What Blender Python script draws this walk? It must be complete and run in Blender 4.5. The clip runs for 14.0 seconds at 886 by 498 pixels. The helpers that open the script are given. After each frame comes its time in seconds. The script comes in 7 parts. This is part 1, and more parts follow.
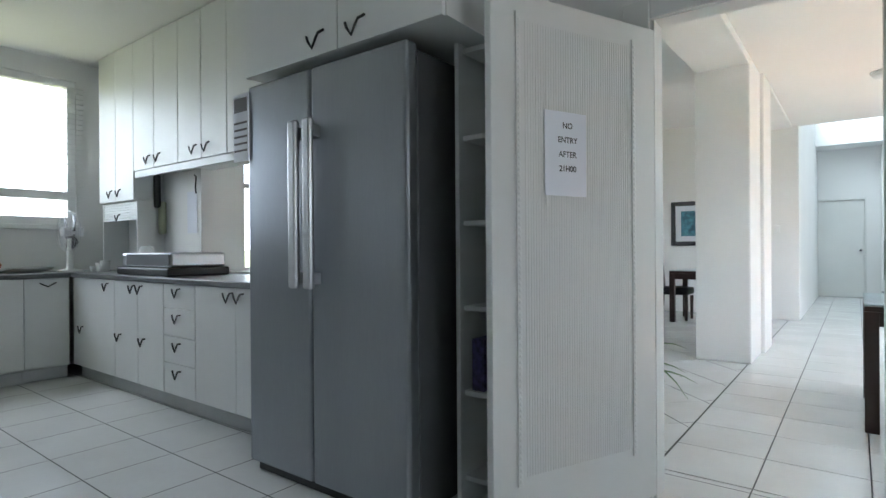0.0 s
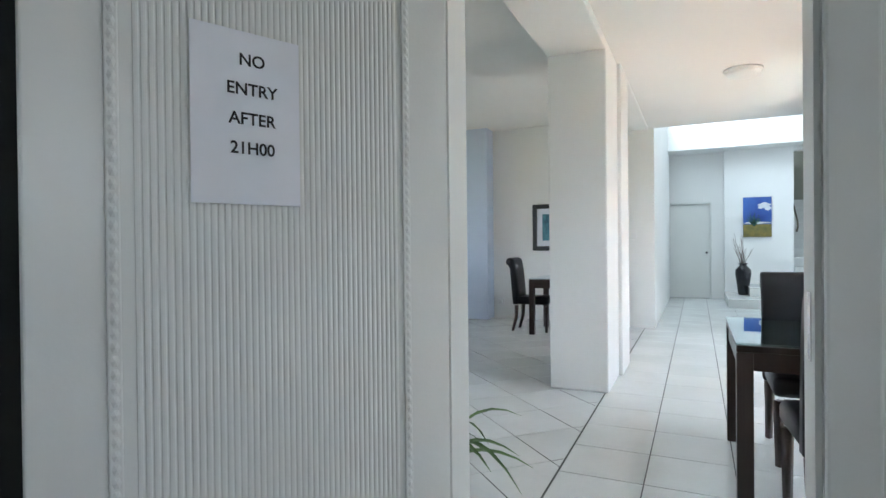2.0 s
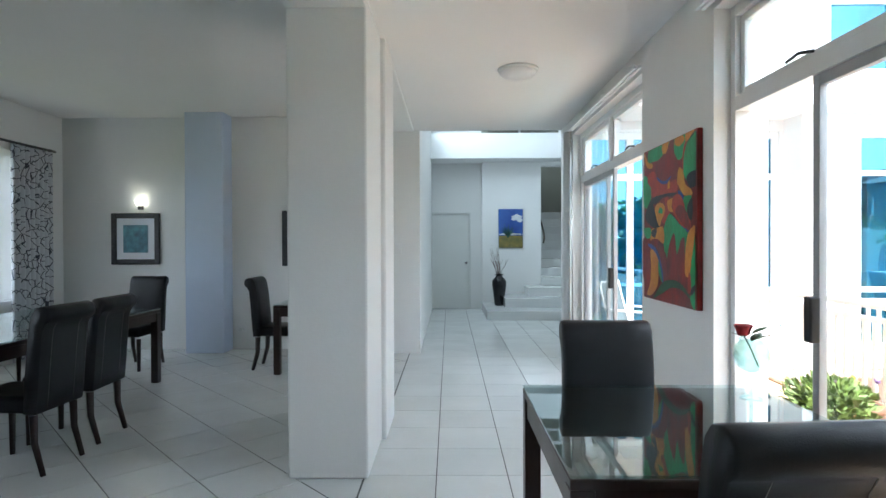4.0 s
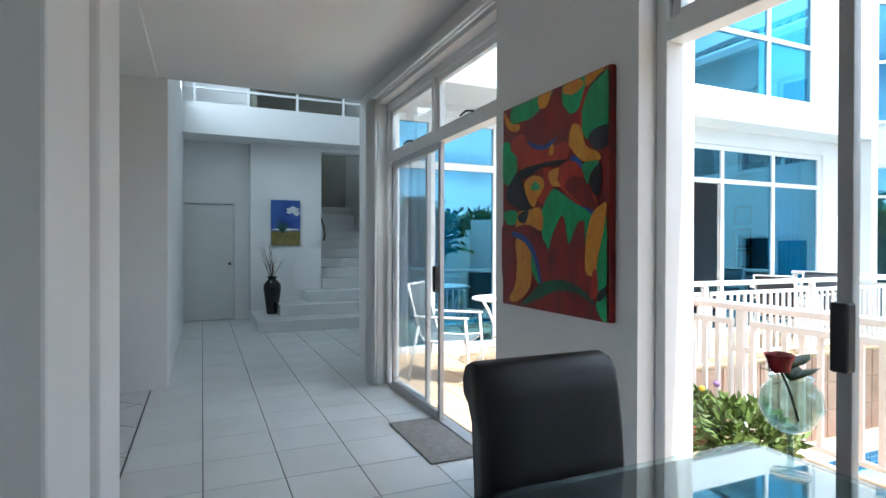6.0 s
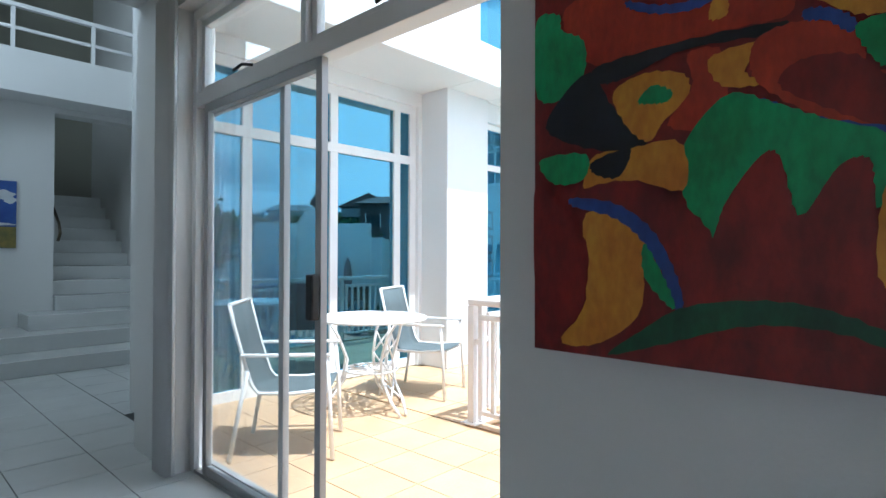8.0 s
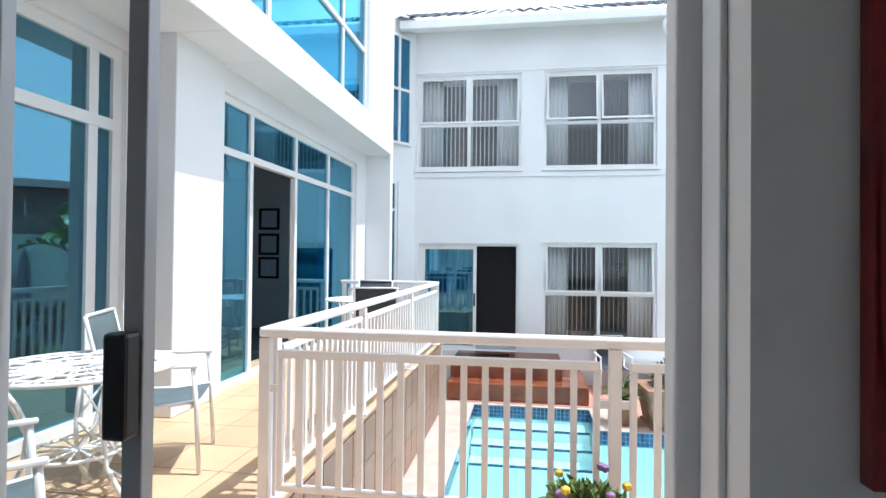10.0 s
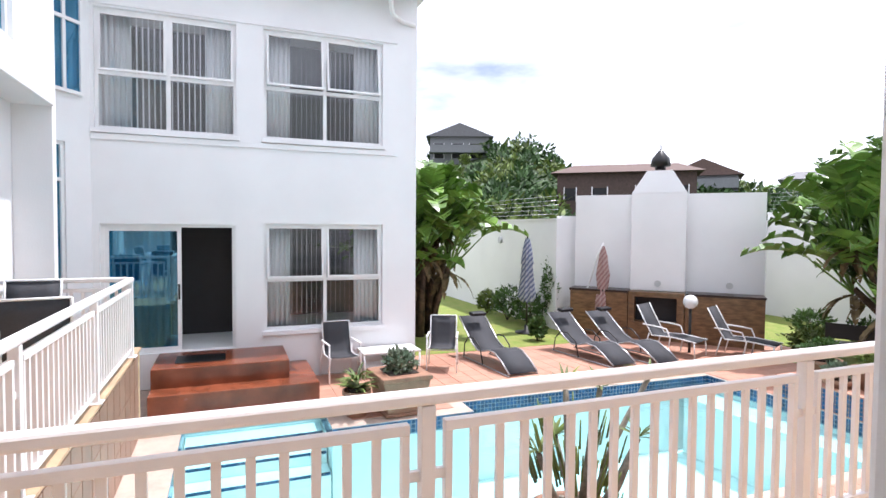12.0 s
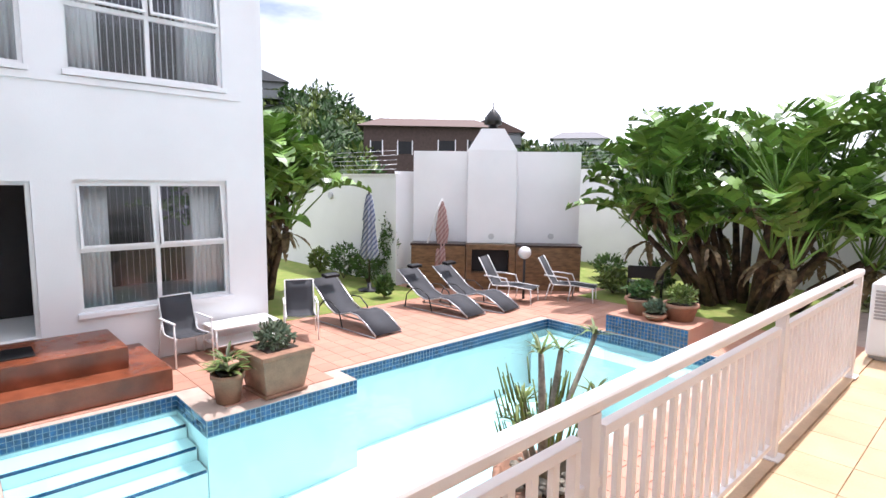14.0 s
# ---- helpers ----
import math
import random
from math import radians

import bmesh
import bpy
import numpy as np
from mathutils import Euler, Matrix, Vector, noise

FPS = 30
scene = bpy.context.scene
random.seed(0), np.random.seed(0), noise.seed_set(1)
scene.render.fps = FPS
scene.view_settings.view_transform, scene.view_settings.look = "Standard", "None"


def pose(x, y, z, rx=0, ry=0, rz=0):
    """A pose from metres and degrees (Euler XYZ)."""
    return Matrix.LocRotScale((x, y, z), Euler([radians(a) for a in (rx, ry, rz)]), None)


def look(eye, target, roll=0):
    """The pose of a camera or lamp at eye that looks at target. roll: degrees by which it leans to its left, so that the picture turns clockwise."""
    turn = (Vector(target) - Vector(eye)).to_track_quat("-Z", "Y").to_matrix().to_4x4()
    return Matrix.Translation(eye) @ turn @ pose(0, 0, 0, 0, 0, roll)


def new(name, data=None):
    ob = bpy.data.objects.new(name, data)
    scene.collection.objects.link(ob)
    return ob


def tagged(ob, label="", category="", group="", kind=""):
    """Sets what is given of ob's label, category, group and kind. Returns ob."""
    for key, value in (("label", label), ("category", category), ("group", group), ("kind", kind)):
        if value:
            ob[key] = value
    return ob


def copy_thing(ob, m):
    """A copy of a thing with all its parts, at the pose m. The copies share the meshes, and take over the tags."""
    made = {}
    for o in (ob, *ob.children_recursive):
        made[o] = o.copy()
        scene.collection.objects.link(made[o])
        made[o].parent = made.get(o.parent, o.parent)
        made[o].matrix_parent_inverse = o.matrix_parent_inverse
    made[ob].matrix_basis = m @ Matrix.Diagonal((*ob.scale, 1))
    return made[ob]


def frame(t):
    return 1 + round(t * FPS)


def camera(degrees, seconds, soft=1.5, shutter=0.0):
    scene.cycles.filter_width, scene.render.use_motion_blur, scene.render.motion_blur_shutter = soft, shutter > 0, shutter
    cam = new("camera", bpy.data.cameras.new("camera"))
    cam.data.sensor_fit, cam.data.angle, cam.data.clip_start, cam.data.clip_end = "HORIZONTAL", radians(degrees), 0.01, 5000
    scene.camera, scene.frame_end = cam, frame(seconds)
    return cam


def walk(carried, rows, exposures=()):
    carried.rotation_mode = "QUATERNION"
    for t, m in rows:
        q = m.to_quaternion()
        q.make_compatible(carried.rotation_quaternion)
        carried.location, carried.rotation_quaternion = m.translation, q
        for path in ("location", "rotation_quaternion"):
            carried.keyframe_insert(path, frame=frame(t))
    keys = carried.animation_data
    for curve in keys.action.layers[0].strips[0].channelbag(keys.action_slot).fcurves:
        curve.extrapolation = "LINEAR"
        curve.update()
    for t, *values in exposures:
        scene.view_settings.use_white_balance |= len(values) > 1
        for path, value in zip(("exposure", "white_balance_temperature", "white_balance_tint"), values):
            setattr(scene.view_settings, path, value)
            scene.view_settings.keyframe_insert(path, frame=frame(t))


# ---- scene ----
cam = camera(78.0, 14.0)
PATH = [
    (0, (0.218, -0.378, 1.105), (-0.989, 1.217, 1.102), -0.4),
    (0.5, (0.222, -0.156, 1.108), (-0.974, 1.447, 1.103), -0.5),
    (1, (0.189, 0.124, 1.122), (-0.969, 1.754, 1.115), -0.6),
    (1.5, (0.132, 0.495, 1.144), (-0.892, 2.213, 1.131), -0.6),
    (2, (0.088, 0.819, 1.223), (-0.754, 2.633, 1.209), -0.6),
    (2.5, (0.039, 1.156, 1.295), (-0.622, 3.044, 1.278), -0.6),
    (3, (-0.067, 1.548, 1.308), (-0.492, 3.502, 1.297), -0.3),
    (3.5, (-0.07, 1.861, 1.366), (-0.297, 3.848, 1.353), -0.2),
    (4, (-0.083, 2.166, 1.399), (-0.106, 4.166, 1.383), -0.2),
    (4.2, (-0.084, 2.29, 1.411), (-0.014, 4.289, 1.395), -0.2),
    (6.3, (-0.175, 3.788, 1.32), (0.705, 5.584, 1.308), -0.0),
    (6.5, (-0.173, 3.955, 1.317), (0.749, 5.73, 1.305), -0.1),
    (6.7, (-0.158, 4.157, 1.3), (0.816, 5.904, 1.293), -0.0),
    (7, (-0.115, 4.435, 1.277), (0.955, 6.125, 1.277), 0.1),
    (7.2, (-0.061, 4.627, 1.259), (1.096, 6.259, 1.261), 0.2),
    (9.3, (0.256, 6.272, 1.289), (2.126, 6.98, 1.317), 0.5),
    (9.5, (0.295, 6.382, 1.32), (2.21, 6.957, 1.344), 0.8),
    (9.8, (0.449, 6.518, 1.32), (2.403, 6.943, 1.346), 0.7),
    (10, (0.532, 6.605, 1.32), (2.509, 6.905, 1.346), 0.6),
    (10.5, (0.716, 6.716, 1.378), (2.715, 6.738, 1.39), 0.6),
    (11, (0.948, 6.809, 1.377), (2.929, 6.535, 1.385), 0.3),
    (11.5, (1.179, 6.882, 1.375), (3.102, 6.333, 1.366), 0.0),
    (12, (1.355, 6.867, 1.536), (3.214, 6.133, 1.462), 0.5),
    (12.5, (1.617, 7.018, 1.601), (3.382, 6.085, 1.479), 0.6),
    (13, (1.848, 7.183, 1.604), (3.533, 6.12, 1.427), 0.6),
    (13.5, (2.082, 7.4, 1.61), (3.649, 6.176, 1.399), 0.6),
    (14, (2.334, 7.703, 1.618), (3.781, 6.343, 1.377), 0.7),
]
EXPOSURES = [(0.0, 2.55, 5950, 8), (2.5, 2.4, 5850, 7), (4.0, 1.85, 5700, 5), (6.5, 0.95, 5550, 5), (7.2, 0.85, 5500, 5), (9.3, 0.35, 5500, 5), (11.0, 0.25, 6050, 14), (14.0, 0.3, 6150, 19)]
walk(cam, [(t, look(eye, target, roll)) for t, eye, target, roll in PATH], EXPOSURES)

# ---- world and sun ----
SUN = Vector((0.04, -0.38, 1.0)).normalized()
sky_world = bpy.data.worlds.new("sky")
scene.world = sky_world
sky_world.use_nodes = True
wt = sky_world.node_tree
wt.nodes.clear()
w_out = wt.nodes.new("ShaderNodeOutputWorld")
w_bg = wt.nodes.new("ShaderNodeBackground")
w_sky = wt.nodes.new("ShaderNodeTexSky")
w_sky.sky_type = "NISHITA"
w_sky.sun_disc = False
w_sky.sun_elevation = math.asin(SUN.z)
w_sky.sun_rotation = math.atan2(SUN.x, SUN.y)
w_sky.dust_density = 2.0
w_bg.inputs["Strength"].default_value = 0.12
# thin white cloud over the blue
w_tc = wt.nodes.new("ShaderNodeTexCoord")
w_map = wt.nodes.new("ShaderNodeMapping")
w_map.inputs["Scale"].default_value = (1.2, 1.2, 4.0)
w_noise = wt.nodes.new("ShaderNodeTexNoise")
w_noise.inputs["Scale"].default_value = 2.2
w_noise.inputs["Detail"].default_value = 7.0
w_ramp = wt.nodes.new("ShaderNodeValToRGB")
w_ramp.color_ramp.elements[0].position = 0.27
w_ramp.color_ramp.elements[1].position = 0.52
w_mix = wt.nodes.new("ShaderNodeMixRGB")
w_mix.inputs["Color2"].default_value = (13.0, 13.4, 14.0, 1)
wt.links.new(w_tc.outputs["Generated"], w_map.inputs["Vector"])
wt.links.new(w_map.outputs["Vector"], w_noise.inputs["Vector"])
wt.links.new(w_noise.outputs["Fac"], w_ramp.inputs["Fac"])
wt.links.new(w_ramp.outputs["Color"], w_mix.inputs["Fac"])
wt.links.new(w_sky.outputs["Color"], w_mix.inputs["Color1"])
wt.links.new(w_mix.outputs["Color"], w_bg.inputs["Color"])
wt.links.new(w_bg.outputs["Background"], w_out.inputs["Surface"])

sun = new("sun", bpy.data.lights.new("sun", "SUN"))
sun.data.energy = 4.8
sun.data.angle = radians(0.53)
sun.data.color = (1.0, 0.96, 0.9)
sun.matrix_world = look((0, 0, 30), Vector((0, 0, 30)) - SUN)


# ---- materials ----
def mat(name, color, rough=0.5, metal=0.0, var=0.06, scale=6.0, bump=0.02, fine=120.0, spec=0.5, tint=None, island=0.0, stretch=(1, 1, 1), coat=0.0):
    """A surface with colour variation and relief at two scales, in metres."""
    m = bpy.data.materials.new(name)
    m.use_nodes = True
    nt = m.node_tree
    bsdf = nt.nodes["Principled BSDF"]
    bsdf.inputs["Metallic"].default_value = metal
    bsdf.inputs["Specular IOR Level"].default_value = spec
    bsdf.inputs["Coat Weight"].default_value = coat
    geo = nt.nodes.new("ShaderNodeNewGeometry")
    mp = nt.nodes.new("ShaderNodeMapping")
    mp.inputs["Scale"].default_value = stretch
    nt.links.new(geo.outputs["Position"], mp.inputs["Vector"])
    n1 = nt.nodes.new("ShaderNodeTexNoise")
    n1.inputs["Scale"].default_value = scale
    n1.inputs["Detail"].default_value = 5.0
    n2 = nt.nodes.new("ShaderNodeTexNoise")
    n2.inputs["Scale"].default_value = fine
    n2.inputs["Detail"].default_value = 3.0
    for n in (n1, n2):
        nt.links.new(mp.outputs["Vector"], n.inputs["Vector"])
    ramp = nt.nodes.new("ShaderNodeValToRGB")
    a, b = ramp.color_ramp.elements
    a.position, b.position = 0.3, 0.7
    other = tint or tuple(c * (1 - 2.5 * var) for c in color)
    a.color = (*other, 1)
    b.color = (*color, 1)
    nt.links.new(n1.outputs["Fac"], ramp.inputs["Fac"])
    fine_mix = nt.nodes.new("ShaderNodeMixRGB")
    fine_mix.blend_type = "OVERLAY"
    fine_mix.inputs["Fac"].default_value = min(0.5, var * 1.5)
    nt.links.new(ramp.outputs["Color"], fine_mix.inputs["Color1"])
    nt.links.new(n2.outputs["Fac"], fine_mix.inputs["Color2"])
    last = fine_mix.outputs["Color"]
    if island:
        info = nt.nodes.new("ShaderNodeObjectInfo")
        add = nt.nodes.new("ShaderNodeMath")
        add.operation = "ADD"
        nt.links.new(info.outputs["Random"], add.inputs[0])
        nt.links.new(geo.outputs["Random Per Island"], add.inputs[1])
        frac = nt.nodes.new("ShaderNodeMath")
        frac.operation = "FRACT"
        nt.links.new(add.outputs[0], frac.inputs[0])
        val = nt.nodes.new("ShaderNodeMapRange")
        val.inputs["To Min"].default_value = 1 - island
        val.inputs["To Max"].default_value = 1 + island
        nt.links.new(frac.outputs[0], val.inputs["Value"])
        hsv = nt.nodes.new("ShaderNodeHueSaturation")
        nt.links.new(val.outputs["Result"], hsv.inputs["Value"])
        nt.links.new(last, hsv.inputs["Color"])
        last = hsv.outputs["Color"]
    nt.links.new(last, bsdf.inputs["Base Color"])
    rr = nt.nodes.new("ShaderNodeMapRange")
    rr.inputs["To Min"].default_value = max(0.02, rough * 0.82)
    rr.inputs["To Max"].default_value = min(1.0, rough * 1.18)
    nt.links.new(n1.outputs["Fac"], rr.inputs["Value"])
    nt.links.new(rr.outputs["Result"], bsdf.inputs["Roughness"])
    if bump:
        bp = nt.nodes.new("ShaderNodeBump")
        bp.inputs["Strength"].default_value = 0.35
        bp.inputs["Distance"].default_value = bump
        nt.links.new(n2.outputs["Fac"], bp.inputs["Height"])
        nt.links.new(bp.outputs["Normal"], bsdf.inputs["Normal"])
    return m


def glass(name, color, rough=0.0, ior=1.5, gloss=(0.95, 0.97, 1.0)):
    """Thin window glass: a tinted pass-through with a mirror gloss by Fresnel."""
    m = bpy.data.materials.new(name)
    m.use_nodes = True
    nt = m.node_tree
    nt.nodes.clear()
    out = nt.nodes.new("ShaderNodeOutputMaterial")
    tr = nt.nodes.new("ShaderNodeBsdfTransparent")
    tr.inputs["Color"].default_value = (*color, 1)
    gl = nt.nodes.new("ShaderNodeBsdfGlossy")
    gl.inputs["Roughness"].default_value = rough
    gl.inputs["Color"].default_value = (*gloss, 1)
    lw = nt.nodes.new("ShaderNodeLayerWeight")
    lw.inputs["Blend"].default_value = 0.5
    pw = nt.nodes.new("ShaderNodeMath")
    pw.operation = "POWER"
    pw.inputs[1].default_value = 4.0
    nt.links.new(lw.outputs["Facing"], pw.inputs[0])
    fr = nt.nodes.new("ShaderNodeMapRange")
    fr.inputs["To Min"].default_value = ((ior - 1) / (ior + 1)) ** 2
    fr.inputs["To Max"].default_value = 0.95
    nt.links.new(pw.outputs[0], fr.inputs["Value"])
    mx = nt.nodes.new("ShaderNodeMixShader")
    nt.links.new(fr.outputs["Result"], mx.inputs["Fac"])
    nt.links.new(tr.outputs["BSDF"], mx.inputs[1])
    nt.links.new(gl.outputs["BSDF"], mx.inputs[2])
    nt.links.new(mx.outputs["Shader"], out.inputs["Surface"])
    return m


def emitter(name, color, strength):
    m = bpy.data.materials.new(name)
    m.use_nodes = True
    b = m.node_tree.nodes["Principled BSDF"]
    b.inputs["Base Color"].default_value = (*color, 1)
    b.inputs["Emission Color"].default_value = (*color, 1)
    b.inputs["Emission Strength"].default_value = strength
    return m


WALL = mat("white_wall_paint", (0.80, 0.80, 0.79), 0.75, var=0.015, scale=1.3, bump=0.002, fine=60)
WALL_OUT = mat("white_exterior_plaster", (0.80, 0.80, 0.81), 0.85, var=0.03, scale=0.9, bump=0.004, fine=45)
CEIL = mat("ceiling_paint", (0.80, 0.79, 0.78), 0.9, var=0.012, scale=1.0, bump=0.001)
TILE = mat("glazed_floor_tile", (0.72, 0.73, 0.72), 0.20, var=0.03, scale=2.5, bump=0.0008, fine=30, island=0.025)
GROUT = mat("dark_grout", (0.10, 0.10, 0.10), 0.9, var=0.1)
FRAME = mat("white_window_frame", (0.80, 0.80, 0.80), 0.4, var=0.02, bump=0)
FRAME_GREY = mat("grey_anodised_frame", (0.42, 0.42, 0.43), 0.42, metal=0.3, var=0.04, bump=0)
BLACK = mat("black_plastic", (0.012, 0.012, 0.013), 0.4, var=0.1, bump=0)
GLASS = glass("clear_glass", (0.97, 0.98, 0.98))
GLASS_BLUE = glass("blue_reflective_glass", (0.22, 0.55, 0.72), ior=2.9, gloss=(0.36, 0.78, 0.95))
GLASS_TOP = glass("table_glass", (0.80, 0.90, 0.88), ior=1.9)
DOOR = mat("white_satin_door_paint", (0.72, 0.73, 0.71), 0.38, var=0.02, scale=2, bump=0.0006)
CAB = mat("white_cabinet_laminate", (0.74, 0.75, 0.74), 0.42, var=0.02, scale=2, bump=0)
STEEL = mat("brushed_steel", (0.33, 0.35, 0.38), 0.32, metal=0.85, var=0.05, scale=3, bump=0.0004, fine=200, stretch=(1, 1, 0.05))
STEEL_DARK = mat("dark_grey_steel_side", (0.10, 0.105, 0.11), 0.5, metal=0.3, var=0.05, bump=0)
CHROME = mat("chrome", (0.7, 0.7, 0.71), 0.15, metal=1.0, var=0.02, bump=0)
ALU = mat("brushed_aluminium", (0.55, 0.56, 0.58), 0.35, metal=0.9, var=0.03, bump=0)
WORKTOP = mat("grey_worktop", (0.16, 0.165, 0.175), 0.35, var=0.12, scale=30, bump=0.0005)
LEATHER = mat("black_leather", (0.009, 0.009, 0.012), 0.40, var=0.15, scale=9, bump=0.002, fine=260, spec=0.3)
STITCH = mat("pale_stitching", (0.25, 0.24, 0.22), 0.8, var=0.1, bump=0)
DARKWOOD = mat("dark_stained_wood", (0.030, 0.014, 0.011), 0.32, var=0.2, scale=8, bump=0.001, fine=90, stretch=(1, 1, 0.15))
PAINT_RAIL = mat("cream_white_rail_paint", (0.84, 0.79, 0.77), 0.4, var=0.03, scale=4, bump=0.001)
OCHRE = mat("ochre_balcony_tile", (0.61, 0.42, 0.25), 0.5, var=0.10, scale=3, bump=0.001, fine=80, island=0.06, tint=(0.51, 0.33, 0.19))
OCHRE_JOINT = mat("ochre_joint", (0.55, 0.42, 0.25), 0.9, var=0.1)
DECK = mat("terracotta_paver", (0.50, 0.27, 0.19), 0.6, var=0.12, scale=2.0, bump=0.002, fine=70, island=0.07, tint=(0.43, 0.21, 0.145))
DECK_JOINT = mat("pale_paver_joint", (0.55, 0.43, 0.36), 0.9, var=0.1)
STEP_RED = mat("polished_red_step", (0.26, 0.075, 0.035), 0.25, var=0.2, scale=3, bump=0.001)
BROWN_TILE = mat("brown_wall_tile", (0.33, 0.20, 0.14), 0.45, var=0.12, scale=4, bump=0.001, island=0.08)
COPING = mat("ochre_coping", (0.58, 0.40, 0.25), 0.6, var=0.12, scale=3, bump=0.002)
MOSAIC = mat("blue_pool_mosaic", (0.035, 0.12, 0.27), 0.15, var=0.25, scale=14, bump=0, island=0.35)
MOSAIC_JOINT = mat("pale_mosaic_joint", (0.35, 0.42, 0.48), 0.8, var=0.1)
POOLSHELL = mat("white_pool_plaster", (0.86, 0.89, 0.88), 0.7, var=0.05, scale=1.5, bump=0.002)
GRASS = mat("lawn", (0.16, 0.24, 0.035), 0.9, var=0.2, scale=4, bump=0.02, fine=40, tint=(0.24, 0.25, 0.06))
GROUND = mat("dry_ground", (0.16, 0.16, 0.07), 0.95, var=0.25, scale=0.3, bump=0.02, fine=4)
TERRACOTTA = mat("terracotta_pot", (0.36, 0.19, 0.12), 0.75, var=0.14, scale=6, bump=0.002, fine=50)
SOIL = mat("soil", (0.05, 0.035, 0.025), 0.95, var=0.3, scale=30, bump=0.01)
ROOF = mat("blue_grey_roof_tile", (0.05, 0.065, 0.09), 0.6, var=0.15, scale=5, bump=0.004, island=0.15)


# ---- mesh helpers ----
def box(bm, x0, y0, z0, x1, y1, z1, bevel=0.0):
    vs = [bm.verts.new((x, y, z)) for x in (x0, x1) for y in (y0, y1) for z in (z0, z1)]
    fs = [bm.faces.new([vs[i] for i in f]) for f in ((0, 1, 3, 2), (4, 6, 7, 5), (0, 4, 5, 1), (2, 3, 7, 6), (0, 2, 6, 4), (1, 5, 7, 3))]
    if bevel:
        es = {e for f in fs for e in f.edges}
        bmesh.ops.bevel(bm, geom=list(es), offset=bevel, segments=2, affect="EDGES", profile=0.5)
    return vs


def prism(bm, outline, z0, z1):
    """An upright prism over an outline of (x, y) points, counter-clockwise."""
    lo = [bm.verts.new((x, y, z0)) for x, y in outline]
    hi = [bm.verts.new((x, y, z1)) for x, y in outline]
    n = len(outline)
    bm.faces.new(list(reversed(lo)))
    bm.faces.new(hi)
    for i in range(n):
        bm.faces.new((lo[i], lo[(i + 1) % n], hi[(i + 1) % n], hi[i]))


def tube(bm, pts, r, n=8, r1=None, caps=True):
    """A round bar through the points, from radius r to r1."""
    pts = [Vector(p) for p in pts]
    rings = []
    side = None
    for i, p in enumerate(pts):
        d = (pts[min(i + 1, len(pts) - 1)] - pts[max(i - 1, 0)]).normalized()
        if side is None:
            side = d.cross(Vector((0, 0, 1)) if abs(d.z) < 0.9 else Vector((1, 0, 0))).normalized()
        else:
            side = (side - d * side.dot(d)).normalized()
        up = d.cross(side)
        k = i / max(1, len(pts) - 1)
        rad = r if r1 is None else r + (r1 - r) * k
        rings.append([bm.verts.new(p + (side * math.cos(a) + up * math.sin(a)) * rad) for a in (2 * math.pi * j / n for j in range(n))])
    for a, b in zip(rings, rings[1:]):
        for j in range(n):
            f = bm.faces.new((a[j], a[(j + 1) % n], b[(j + 1) % n], b[j]))
            f.smooth = True
    if caps:
        bm.faces.new(list(reversed(rings[0])))
        bm.faces.new(rings[-1])


def lathe(bm, profile, cx=0, cy=0, n=24):
    """A turned body from (radius, z) pairs, bottom to top."""
    rings = [[bm.verts.new((cx + r * math.cos(2 * math.pi * j / n), cy + r * math.sin(2 * math.pi * j / n), z)) for j in range(n)] for r, z in profile]
    for a, b in zip(rings, rings[1:]):
        for j in range(n):
            f = bm.faces.new((a[j], a[(j + 1) % n], b[(j + 1) % n], b[j]))
            f.smooth = True
    if profile[0][0] > 1e-4:
        bm.faces.new(list(reversed(rings[0])))
    if profile[-1][0] > 1e-4:
        bm.faces.new(rings[-1])


def sheet(bm, grid, thick=0.0):
    """A surface through a grid of points, with a thickness along its normals."""
    vs = [[bm.verts.new(p) for p in row] for row in grid]
    fs = []
    for a, b in zip(vs, vs[1:]):
        for j in range(len(a) - 1):
            f = bm.faces.new((a[j], a[j + 1], b[j + 1], b[j]))
            f.smooth = True
            fs.append(f)
    if thick:
        bmesh.ops.recalc_face_normals(bm, faces=fs)
        bmesh.ops.solidify(bm, geom=fs, thickness=thick)


def mesh_of(name, bm, material, smooth=False):
    me = bpy.data.meshes.new(name)
    bmesh.ops.recalc_face_normals(bm, faces=bm.faces)
    bm.to_mesh(me)
    bm.free()
    for m in (material if isinstance(material, (list, tuple)) else [material]):
        me.materials.append(m)
    if smooth:
        for p in me.polygons:
            p.use_smooth = True
    return me


def part(name, bm, material, parent, label="", smooth=False):
    ob = new(name, mesh_of(name, bm, material, smooth))
    ob.parent = parent
    return tagged(ob, label) if label else ob


def thing(name, label, category, at=(0, 0, 0), turn=0, group="", kind=""):
    ob = new(name)
    ob.matrix_basis = pose(*at, 0, 0, turn)
    return tagged(ob, label, category, group, kind)


def piece(name, bm, material, label, category, kind="structure", smooth=False):
    return tagged(new(name, mesh_of(name, bm, material, smooth)), label, category, "", kind)


def boxes(*rows, bevel=0.0):
    bm = bmesh.new()
    for r in rows:
        box(bm, *r, bevel=bevel)
    return bm


